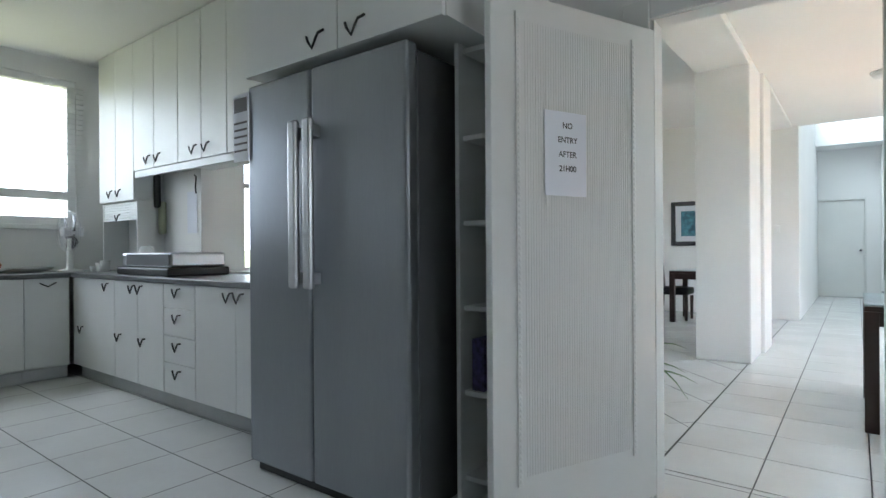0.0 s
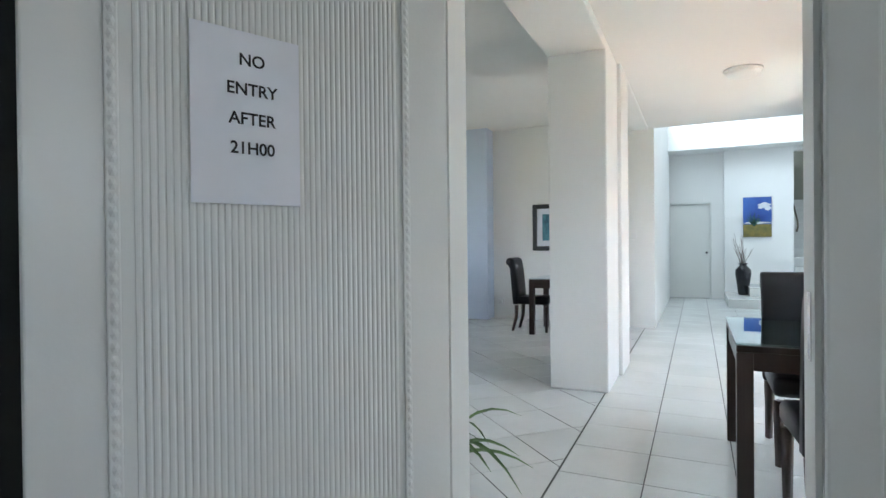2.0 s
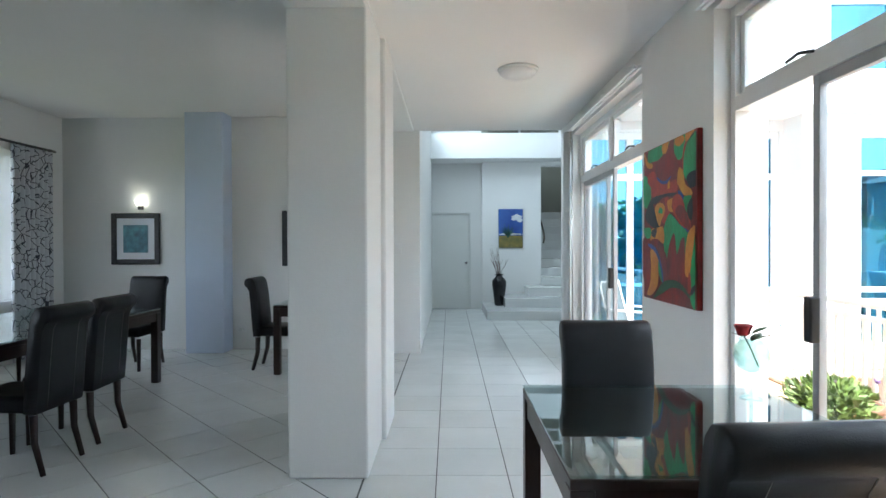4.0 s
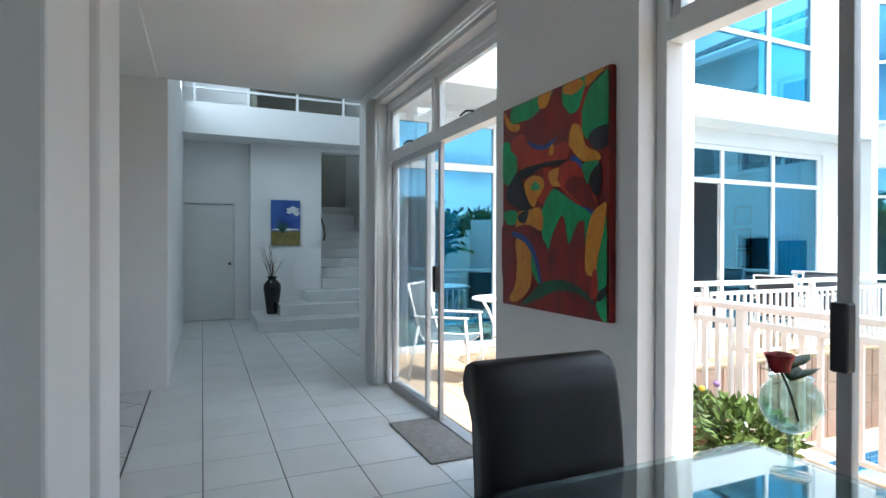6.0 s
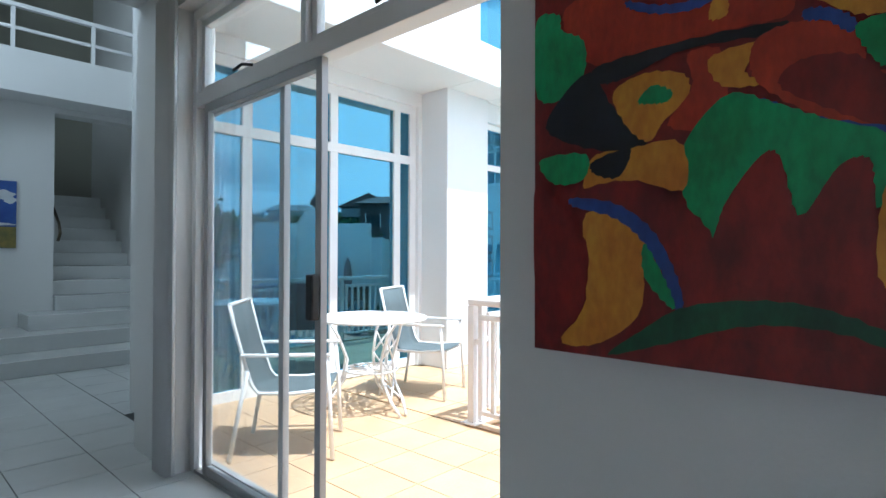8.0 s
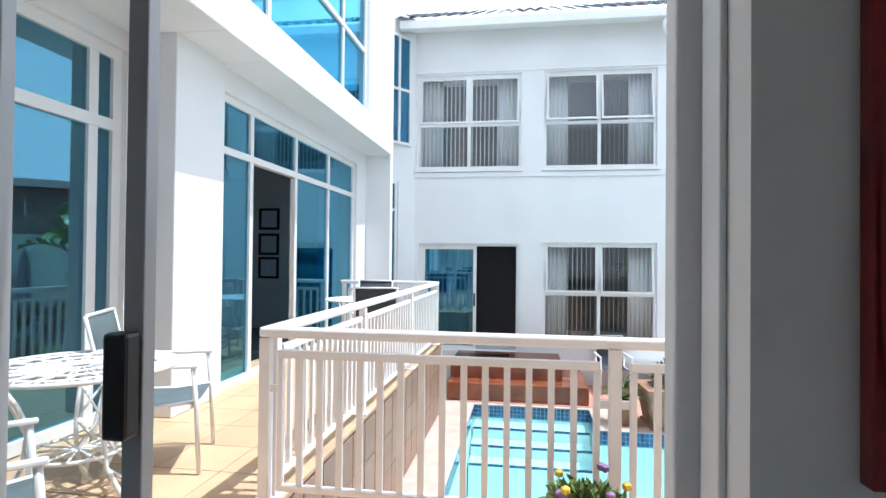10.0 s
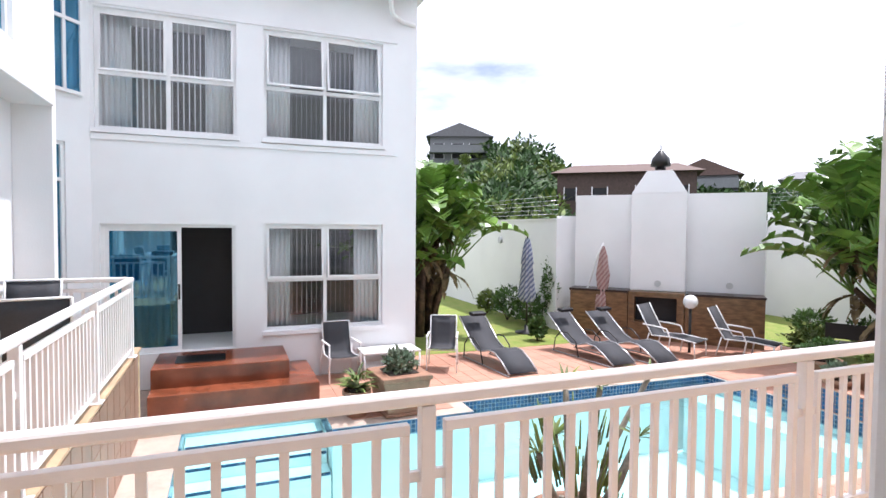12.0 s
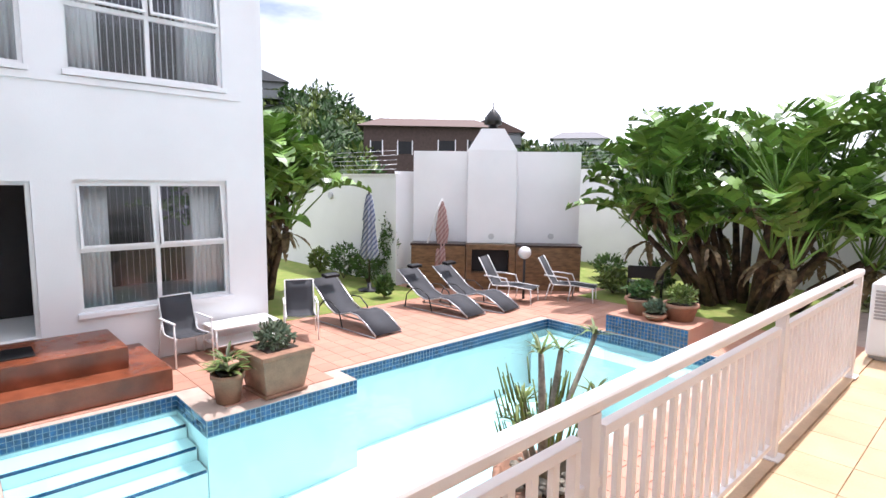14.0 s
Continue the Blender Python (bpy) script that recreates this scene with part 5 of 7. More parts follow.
lathe(bm, [(0.165, -0.028), (0.17, -0.015), (0.17, -0.001)], n=32)
part("base_ring", bm, CAB, cl)


# framed prints, wall lamp, switch, socket
def framed_print(x0, x1, z0, z1):
    f = thing("framed_print", "blue still-life print in a dark carved frame", "picture", ((x0 + x1) / 2, 9.498, (z0 + z1) / 2), group="dining room prints")
    w, h = (x1 - x0) / 2, (z1 - z0) / 2
    part("frame", boxes((-w, -0.035, -h, -w + 0.07, -0.001, h), (w - 0.07, -0.035, -h, w, -0.001, h), (-w + 0.07, -0.035, -h, w - 0.07, -0.001, -h + 0.07), (-w + 0.07, -0.035, h - 0.07, w - 0.07, -0.001, h), bevel=0.01), mat("pewter_frame", (0.06, 0.06, 0.07), 0.35, metal=0.4, var=0.2, scale=30), f)
    part("mount", boxes((-w + 0.07, -0.015, -h + 0.07, w - 0.07, -0.002, h - 0.07)), PAPER, f)
    part("print", boxes((-w + 0.16, -0.018, -h + 0.16, w - 0.16, -0.0155, h - 0.16)), mat("blue_print", (0.10, 0.30, 0.38), 0.5, var=0.25, scale=14, bump=0, tint=(0.03, 0.08, 0.13)), f)


framed_print(-4.63, -3.975, 1.145, 1.836)
framed_print(-2.325, -1.66, 1.12, 1.862)
wl = thing("wall_lamp", "small lit uplighter wall lamp over the print", "wall lamp", (-4.22, 9.44, 1.93))
bm = bmesh.new()
lathe(bm, [(0.02, 0.0), (0.05, 0.03), (0.065, 0.07), (0.06, 0.07), (0.02, 0.01)], n=20)
part("shade", bm, emitter("lit_shade", (1.0, 0.93, 0.72), 2.0), wl)
part("bracket", boxes((-0.02, -0.02, -0.05, 0.02, 0.058, 0.005), bevel=0.004), BLACK, wl)
wl2 = new("wall_lamp_bulb", bpy.data.lights.new("wall_lamp_bulb", "POINT"))
wl2.data.energy, wl2.data.color, wl2.data.shadow_soft_size = 0.05, (1.0, 0.88, 0.66), 0.04
wl2.location = (-4.22, 9.41, 2.04)
sw = thing("light_switch", "white light switch on the corridor wall", "switch", (-0.74, 9.199, 1.35))
part("plate", boxes((-0.04, -0.008, -0.06, 0.04, 0, 0.06), bevel=0.003), FRAME, sw)
part("rocker", boxes((-0.015, -0.013, -0.025, 0.015, -0.0082, 0.025), bevel=0.002), FRAME, sw)
so = thing("wall_socket", "white wall socket near the floor", "socket", (-2.88, 9.499, 0.28))
part("plate", boxes((-0.06, -0.01, -0.05, 0.06, 0, 0.05), bevel=0.003), FRAME, so)
part("plug", boxes((-0.02, -0.05, -0.03, 0.03, -0.0102, 0.02), bevel=0.006), CAB, so)
dm = bmesh.new()
box(dm, 1.10, 6.60, 0.001, 1.45, 7.43, 0.014, bevel=0.005)
tagged(new("door_mat", mesh_of("door_mat", dm, mat("grey_mat_pile", (0.26, 0.25, 0.24), 0.95, var=0.12, scale=20, bump=0.006, fine=200))), "flat grey door mat inside the sliding door", "mat")

# dining window, blind and curtains
dw = thing("window_3", "white dining room window with vertical blind", "window", (0, 0, 0), kind="structure")
for y0, y1, z0, z1 in ((6.6, 8.75, 0.75, 2.55), (3.2, 5.0, 0.85, 2.5)):
    ym, zm = (y0 + y1) / 2, z0 + (z1 - z0) * 0.6
    part("window_frame", boxes((-5.44, y0, z0, -5.38, y0 + 0.05, z1), (-5.44, y1 - 0.05, z0, -5.38, y1, z1), (-5.44, y0 + 0.05, z0, -5.38, y1 - 0.05, z0 + 0.05), (-5.44, y0 + 0.05, z1 - 0.05, -5.38, y1 - 0.05, z1), (-5.44, ym - 0.03, z0 + 0.05, -5.38, ym + 0.03, z1 - 0.05), (-5.44, y0 + 0.05, zm - 0.025, -5.38, ym - 0.03, zm + 0.025), (-5.44, ym + 0.03, zm - 0.025, -5.38, y1 - 0.05, zm + 0.025)), FRAME, dw)
    part("pane", boxes((-5.415, y0 + 0.05, z0 + 0.05, -5.41, y1 - 0.05, z1 - 0.05)), GLASS, dw)
for k in range(19):
    s = part("blind_slat", boxes((-0.045, -0.001, 0.78, 0.045, 0.001, 2.54)), CURTAIN_WHITE, dw)
    s.matrix_basis = pose(-5.33, 6.65 + k * 0.113, 0, 0, 0, 35)
rod = thing("curtain_rod", "black curtain rod with ball finials", "curtain rod", (0, 0, 0))
part("rod", wire([(-5.24, 6.2, 2.63), (-5.24, 9.28, 2.63)], 0.016, 10), BLACK, rod)
for y in (6.3, 9.2):
    part("bracket", boxes((-5.30, y - 0.01, 2.61, -5.24, y + 0.01, 2.65)), BLACK, rod)


def patterned_cloth():
    m = mat("patterned_curtain_cloth", (0.66, 0.68, 0.72), 0.9, var=0.03, bump=0.002)
    nt = m.node_tree
    bsdf = nt.nodes["Principled BSDF"]
    base = bsdf.inputs["Base Color"].links[0].from_socket
    geo = nt.nodes.new("ShaderNodeNewGeometry")
    vo = nt.nodes.new("ShaderNodeTexVoronoi")
    vo.feature = "DISTANCE_TO_EDGE"
    vo.inputs["Scale"].default_value = 9
    nt.links.new(geo.outputs["Position"], vo.inputs["Vector"])
    lt = nt.nodes.new("ShaderNodeMath")
    lt.operation = "LESS_THAN"
    lt.inputs[1].default_value = 0.035
    nt.links.new(vo.outputs["Distance"], lt.inputs[0])
    mx = nt.nodes.new("ShaderNodeMixRGB")
    mx.inputs["Color2"].default_value = (0.08, 0.09, 0.12, 1)
    nt.links.new(lt.outputs[0], mx.inputs["Fac"])
    nt.links.new(base, mx.inputs["Color1"])
    nt.links.new(mx.outputs["Color"], bsdf.inputs["Base Color"])
    return m


bm = bmesh.new()
nn = 60
sheet(bm, [[(-5.24 + 0.035 * math.sin(j * 0.9), 8.55 + 0.66 * j / nn, z) for j in range(nn + 1)] for z in (0.02, 0.8, 1.6, 2.61)], 0.002)
tagged(new("curtain", mesh_of("curtain", bm, patterned_cloth(), True)), "white curtain with black scribbled line pattern", "curtain")

# potted palm by the kitchen doorway
PALM = mat("palm_leaf", (0.10, 0.20, 0.04), 0.45, var=0.25, scale=12, bump=0.002)
pp = thing("potted_palm", "potted palm with long green blades by the doorway", "pot plant", (-0.98, 2.86, 0))
bm = bmesh.new()
lathe(bm, [(0.11, 0.001), (0.15, 0.25), (0.16, 0.26), (0.145, 0.26), (0.13, 0.22), (0.0, 0.21)], n=24)
part("pot", bm, TERRACOTTA, pp)


def blade(bm, base, a, reach, rise, width, droop=0.5, n=7):
    """A long leaf blade, arching out from its base."""
    g = []
    for i in range(n + 1):
        u = i / n
        r, z = reach * u, rise * u - droop * rise * u * u
        w = width * math.sin(math.pi * min(0.98, 0.12 + 0.88 * u)) * 0.5
        c, s = math.cos(a), math.sin(a)
        g.append([(base[0] + r * c - w * s, base[1] + r * s + w * c, base[2] + z + w * 0.35), (base[0] + r * c, base[1] + r * s, base[2] + z), (base[0] + r * c + w * s, base[1] + r * s - w * c, base[2] + z + w * 0.35)])
    sheet(bm, g)


rng = random.Random(5)
for k in range(16):
    bm = bmesh.new()
    a = rng.uniform(0, 6.28) if k > 4 else rng.uniform(-0.7, 0.4)
    blade(bm, (0, 0, 0.24), a, rng.uniform(0.30, 0.50), rng.uniform(0.45, 0.8), 0.045, rng.uniform(0.6, 1.0))
    part("leaf", bm, PALM, pp)

# ---- balcony railing ----
def railing(name, length, at, turn, posts, label):
    """A painted steel railing along local x: posts, a top rail, and baluster panels between the posts."""
    r = thing(name, label, "railing", at, turn, group="balcony railings")
    bm = bmesh.new()
    box(bm, -0.03, -0.032, 0.885, length + 0.03, 0.032, 0.94, bevel=0.014)
    part("top_rail", bm, PAINT_RAIL, r)
    for p in posts:
        part("post", boxes((p - 0.028, -0.028, 0.014, p + 0.028, 0.028, 0.884), bevel=0.004), PAINT_RAIL, r)
        part("base_plate", boxes((p - 0.07, -0.06, 0.013, p + 0.07, 0.06, 0.022), bevel=0.002), PAINT_RAIL, r)
    for a, b in zip(posts, posts[1:]):
        a, b = a + 0.07, b - 0.07
        panel = part("panel_frame", boxes((a, -0.02, 0.78, b, 0.02, 0.82), (a, -0.02, 0.09, b, 0.02, 0.12), (a, -0.018, 0.121, a + 0.03, 0.018, 0.779), (b - 0.03, -0.018, 0.121, b, 0.018, 0.779), (a - 0.042, -0.012, 0.60, a, 0.012, 0.64), (b, -0.012, 0.60, b + 0.042, 0.012, 0.64), bevel=0.003), PAINT_RAIL, r)
        n = max(1, round((b - a - 0.03) / 0.108))
        for k in range(1, n):
            x = a + 0.015 + (b - a - 0.03) * k / n
            part("baluster", boxes((x - 0.016, -0.011, 0.12, x + 0.016, 0.011, 0.78)), PAINT_RAIL, panel)
    return r


railing("balcony_railing", 5.92, (3.245, 7.95, 0), -90, [0.0, 1.77, 3.82, 5.90], "cream white steel balcony railing with upright balusters")
railing("balcony_railing", 5.27, (3.315, 7.95, 0), -0.4, [0.03, 1.62, 3.45, 5.24], "cream white steel railing along the tiled wall")
railing("balcony_railing", 1.40, (8.62, 7.98, 0), 90, [0.0, 1.38], "short cream white return railing")

# brown tiles on the wall below the walkway (joined backing; tiles last in the file)
# ---- outdoor seating ----
MESH_DARK = mat("charcoal_sling_mesh", (0.045, 0.047, 0.055), 0.8, var=0.12, scale=60, bump=0.002, fine=400)
MESH_TEAL = mat("grey_sling_mesh", (0.10, 0.13, 0.14), 0.75, var=0.1, scale=60, bump=0.002, fine=400)
WHITE_METAL = mat("white_enamel_metal", (0.78, 0.78, 0.78), 0.35, var=0.03, bump=0)
LOUNGE_FRAME = mat("grey_steel_tube", (0.50, 0.50, 0.52), 0.3, metal=0.7, var=0.04, bump=0)


def sling_chair(at, turn, cloth, frame_m, label, group):
    c = thing("sling_chair", label, "chair", at, turn, group)
    bm = bmesh.new()
    prof = [(0.27, 0.43), (0.05, 0.405), (-0.16, 0.41), (-0.2, 0.46), (-0.25, 0.62), (-0.30, 0.80), (-0.335, 0.95)]
    sheet(bm, [[(x, y, z - 0.012 * (1 - (x / 0.23) ** 2)) for x in (-0.23, -0.1, 0, 0.1, 0.23)] for y, z in prof], 0.004)
    part("sling", bm, cloth, c)
    for s in (-1, 1):
        x = 0.245 * s
        part("side_rail", wire([(x, y, z) for y, z in prof], 0.012, 8), frame_m, c)
        part("leg", wire([(x * 1.1, 0.25, 0.64), (x * 1.1, 0.27, 0.4), (x * 1.12, 0.29, 0.008)], 0.014, 8), frame_m, c)
        part("leg", wire([(x * 1.06, -0.22, 0.55), (x * 1.1, -0.27, 0.3), (x * 1.14, -0.32, 0.008)], 0.014, 8), frame_m, c)
        part("armrest", boxes((min(x * 1.1 - 0.02, x * 1.1 + 0.02), -0.26, 0.635, max(x * 1.1 - 0.02, x * 1.1 + 0.02), 0.28, 0.655), bevel=0.006), frame_m, c)
    part("cross_bar", wire([(-0.26, 0.24, 0.40), (0.26, 0.24, 0.40)], 0.01), frame_m, c)
    part("back_bar", wire([(-0.245, -0.335, 0.95), (0.245, -0.335, 0.95)], 0.012), frame_m, c)
    return c


ch = sling_chair((2.08, 8.52, 0), 228, MESH_TEAL, WHITE_METAL, "white framed patio chair with grey mesh sling", "patio chairs")
copy_thing(ch, pose(3.70, 8.90, 0, 0, 0, 203))
ch2 = sling_chair((6.9, 8.35, 0), -80, MESH_DARK, WHITE_METAL, "white framed patio chair with dark mesh sling", "walkway chairs")
copy_thing(ch2, pose(8.0, 8.75, 0, 0, 0, 95))
copy_thing(ch2, pose(10.72, 5.05, DZ, 0, 0, 95))
copy_thing(ch2, pose(10.75, 3.15, DZ, 0, 0, 65))


def lace_table(at, r, h):
    t = thing("garden_table", "round white cast metal table with pierced lace top", "table", at)
    bm = bmesh.new()
    for rad in (r, r * 0.8, r * 0.55, r * 0.3, r * 0.12):
        pts = [(rad * math.cos(a), rad * math.sin(a), h) for a in [2 * math.pi * k / 40 for k in range(41)]]
        tube(bm, pts, 0.012 if rad == r else 0.009, 6, caps=False)
    for k in range(36):
        a = 2 * math.pi * k / 36
        b = a + (0.16 if k % 2 else -0.16)
        tube(bm, [(0.12 * r * math.cos(a), 0.12 * r * math.sin(a), h), (0.55 * r * math.cos(b), 0.55 * r * math.sin(b), h), (r * math.cos(a), r * math.sin(a), h)], 0.008, 4)
        c = a + 0.087
        tube(bm, [(0.8 * r * math.cos(a), 0.8 * r * math.sin(a), h), (0.9 * r * math.cos(c), 0.9 * r * math.sin(c), h), (r * math.cos(a + 0.17), r * math.sin(a + 0.17), h)], 0.007, 4)
    part("lace_top", bm, WHITE_METAL, t)
    for k in range(3):
        a = 2 * math.pi * k / 3 + 0.5
        c, s = math.cos(a), math.sin(a)

        def on(rad, off, z):
            return (rad * c - off * s, rad * s + off * c, z)
        bm = bmesh.new()
        side = [(0.34, h - 0.02), (0.27, h - 0.14), (0.20, h - 0.32), (0.22, h - 0.48), (0.32, h - 0.62), (0.40, 0.012)]
        for off in (-0.06, 0.06):
            tube(bm, [on(rr, off * (1.0 if 0 < i < 5 else 0.5), z) for i, (rr, z) in enumerate(side)], 0.012, 6)
        for i in range(1, 5):
            r0, z0 = side[i]
            r1, z1 = side[i + 1] if i < 4 else side[i]
            if i < 4:
                tube(bm, [on(r0, -0.06, z0), on(r1, 0.06, z1)], 0.008, 4)
                tube(bm, [on(r0, 0.06, z0), on(r1, -0.06, z1)], 0.008, 4)
        part("lattice_leg", bm, WHITE_METAL, t)
    bm = bmesh.new()
    tube(bm, [(0.22 * math.cos(a), 0.22 * math.sin(a), 0.32) for a in [2 * math.pi * k / 24 for k in range(25)]], 0.01, 6, caps=False)
    shelf = part("lower_shelf", bm, WHITE_METAL, t)
    for k in range(6):
        a = math.pi * k / 6
        bm = bmesh.new()
        tube(bm, [(-0.22 * math.cos(a), -0.22 * math.sin(a), 0.32), (0.22 * math.cos(a), 0.22 * math.sin(a), 0.32 + 0.001 * k)], 0.007, 4)
        part("shelf_bar", bm, WHITE_METAL, shelf)
    return t


tb = lace_table((3.02, 8.85, 0), 0.45, 0.74)
copy_thing(tb, pose(7.5, 8.75, 0))
ct = thing("coffee_table", "low white metal coffee table by the pool", "table", (10.78, 4.18, DZ))
part("tabletop", boxes((-0.28, -0.52, 0.42, 0.28, 0.52, 0.45), bevel=0.006), WHITE_METAL, ct)
part("shelf", boxes((-0.25, -0.49, 0.16, 0.25, 0.49, 0.18)), WHITE_METAL, ct)
for sx in (-0.26, 0.26):
    for sy in (-0.5, 0.5):
        part("leg", wire([(sx, sy, 0.42), (sx, sy, 0.001)], 0.018, 8), WHITE_METAL, ct)


def lounger(at, turn):
    l = thing("sun_lounger", "curved grey mesh sun lounger with steel frame", "sun lounger", at, turn, "sun loungers")
    prof = [(0.0, 0.80), (0.3, 0.56), (0.58, 0.34), (0.8, 0.25), (1.0, 0.27), (1.25, 0.34), (1.45, 0.33), (1.7, 0.21), (1.95, 0.05)]
    bm = bmesh.new()
    sheet(bm, [[(x, y, z) for y in (-0.28, 0, 0.28)] for x, z in prof], 0.004)
    part("sling", bm, MESH_DARK, l)
    for s in (-1, 1):
        part("side_rail", wire([(x, 0.3 * s, z) for x, z in prof], 0.014, 8), LOUNGE_FRAME, l)
        part("arm_hoop", wire([(0.25, 0.31 * s, 0.02), (0.32, 0.33 * s, 0.30), (0.5, 0.34 * s, 0.46), (0.72, 0.34 * s, 0.47), (0.95, 0.33 * s, 0.33), (1.02, 0.31 * s, 0.02)], 0.013, 8), BLACK, l)
        part("runner", wire([(0.2, 0.31 * s, 0.015), (1.95, 0.31 * s, 0.015)], 0.013, 6), LOUNGE_FRAME, l)
    part("head_cushion", boxes((0.05, -0.17, 0.76, 0.22, 0.17, 0.83), bevel=0.025), LEATHER, l, "small dark head cushion").matrix_basis = pose(0.0, 0, 0.10, 0, 8, 0)
    return l


lg = lounger((11.75, 2.10, DZ), 184)
copy_thing(lg, pose(11.65, 0.05, DZ, 0, 0, 187))
copy_thing(lg, pose(11.50, -0.85, DZ, 0, 0, 188))


def deck_chair(at, turn):
    c = thing("deck_chair", "reclining pool chair with grey mesh and pale arms", "deck chair", at, turn, "deck chairs")
    prof = [(0.0, 0.98), (0.2, 0.62), (0.36, 0.36), (0.8, 0.38), (1.3, 0.34)]
    bm = bmesh.new()
    sheet(bm, [[(x, y, z) for y in (-0.25, 0, 0.25)] for x, z in prof], 0.004)
    part("sling", bm, MESH_DARK, c)
    for s in (-1, 1):
        part("side_rail", wire([(x, 0.27 * s, z) for x, z in prof], 0.014, 8), WHITE_METAL, c)
        part("armrest", wire([(0.16, 0.30 * s, 0.58), (0.45, 0.32 * s, 0.57), (0.7, 0.32 * s, 0.55), (0.78, 0.31 * s, 0.36), (0.72, 0.30 * s, 0.008)], 0.016, 8), WHITE_METAL, c)
        part("leg", wire([(0.3, 0.28 * s, 0.4), (0.2, 0.30 * s, 0.008)], 0.014, 8), WHITE_METAL, c)
        part("leg", wire([(1.26, 0.27 * s, 0.34), (1.28, 0.27 * s, 0.008)], 0.014, 8), WHITE_METAL, c)
    return c


dc = deck_chair((11.0, -1.75, DZ), 200)
copy_thing(dc, pose(10.15, -2.85, DZ, 0, 0, 204))


# ---- umbrellas ----
def striped(name, c1, c2):
    m = mat(name, c1, 0.85, var=0.05, bump=0.003)
    nt = m.node_tree
    bsdf = nt.nodes["Principled BSDF"]
    base = bsdf.inputs["Base Color"].links[0].from_socket
    geo = nt.nodes.new("ShaderNodeNewGeometry")
    wv = nt.nodes.new("ShaderNodeTexWave")
    wv.inputs["Scale"].default_value = 4.5
    wv.inputs["Distortion"].default_value = 1.5
    wv.bands_direction = "DIAGONAL"
    nt.links.new(geo.outputs["Position"], wv.inputs["Vector"])
    mx = nt.nodes.new("ShaderNodeMixRGB")
    mx.inputs["Color2"].default_value = (*c2, 1)
    nt.links.new(wv.outputs["Fac"], mx.inputs["Fac"])
    nt.links.new(base, mx.inputs["Color1"])
    nt.links.new(mx.outputs["Color"], bsdf.inputs["Base Color"])
    return m


def umbrella(at, cloth, label, top):
    u = thing("garden_umbrella", label, "umbrella", at)
    part("pole", wire([(0, 0, 0.04), (0, 0, top)], 0.022, 10), DARKWOOD, u)
    bm = bmesh.new()
    lathe(bm, [(0.28, 0.001), (0.28, 0.03), (0.06, 0.06), (0.05, 0.2)], n=24)
    part("base_plate", bm, BLACK, u)
    bm = bmesh.new()
    n = 32
    rings = []
    for z, r in ((top - 1.62, 0.15), (top - 1.55, 0.19), (top - 1.2, 0.15), (top - 0.75, 0.11), (top - 0.7, 0.13), (top - 0.3, 0.09), (top - 0.05, 0.04)):
        rings.append([bm.verts.new((r * (1 + 0.28 * math.cos(8 * a)) * math.cos(a), r * (1 + 0.28 * math.cos(8 * a)) * math.sin(a), z + 0.04 * math.cos(8 * a))) for a in [2 * math.pi * j / n for j in range(n)]])
    for a, b in zip(rings, rings[1:]):
        for j in range(n):
            bm.faces.new((a[j], a[(j + 1) % n], b[(j + 1) % n], b[j]))
    part("folded_canopy", bm, cloth, u, smooth=True)
    bm = bmesh.new()
    lathe(bm, [(0.03, top - 0.06), (0.02, top), (0.008, top + 0.05)], n=10)
    part("finial", bm, BLACK, u)


umbrella((13.35, -0.15, DZ), striped("blue_striped_canvas", (0.10, 0.13, 0.24), (0.42, 0.45, 0.52)), "closed blue and white striped garden umbrella", 2.42)
cu_ = thing("cantilever_umbrella", "closed pinkish cantilever umbrella on a leaning pole", "umbrella", (12.5, -1.75, DZ), -150)
part("pole", wire([(-0.55, 0, 0.02), (-0.42, 0, 0.9), (-0.1, 0, 1.95), (0.05, 0, 2.28)], 0.026, 10), WHITE_METAL, cu_)
part("base_plate", boxes((-0.8, -0.3, 0.001, -0.3, 0.3, 0.06), bevel=0.01), BLACK, cu_)
bm = bmesh.new()
rings = []
for z, r in ((0.55, 0.10), (0.6, 0.16), (1.0, 0.13), (1.05, 0.10), (1.5, 0.14), (2.0, 0.08), (2.22, 0.02)):
    rings.append([bm.verts.new((0.05 + r * (1 + 0.28 * math.cos(8 * a)) * math.cos(a), r * (1 + 0.28 * math.cos(8 * a)) * math.sin(a), z)) for a in [2 * math.pi * j / 32 for j in range(32)]])
for a, b in zip(rings, rings[1:]):
    for j in range(32):
        bm.faces.new((a[j], a[(j + 1) % 32], b[(j + 1) % 32], b[j]))
part("folded_canopy", bm, striped("rose_canvas", (0.30, 0.16, 0.15), (0.42, 0.30, 0.28)), cu_, smooth=True)

# ---- garden walls and barbecue ----
garden = thing("garden_wall", "white plastered boundary wall round the garden", "wall", (0, 0, 0), kind="structure")
part("wall_panel", boxes((13.5, -1.3, DZ - 0.05, 24, -1.1, 1.80)), WALL_OUT, garden)
part("wall_panel", boxes((-6, -9.1, DZ - 0.05, 13.6, -8.9, 2.1)), WALL_OUT, garden)
part("wall_panel", boxes((13.6, -9.1, DZ - 0.05, 13.8, -1.3, 1.9)), WALL_OUT, garden)
part("coping", boxes((-6, -9.13, 2.101, 13.6, -8.87, 2.14), (13.5, -1.33, 1.801, 24, -1.07, 1.83)), WALL_OUT, garden)
WOOD_B = mat("varnished_brown_panel", (0.24, 0.13, 0.06), 0.4, var=0.25, scale=5, bump=0.001, stretch=(1, 1, 4))
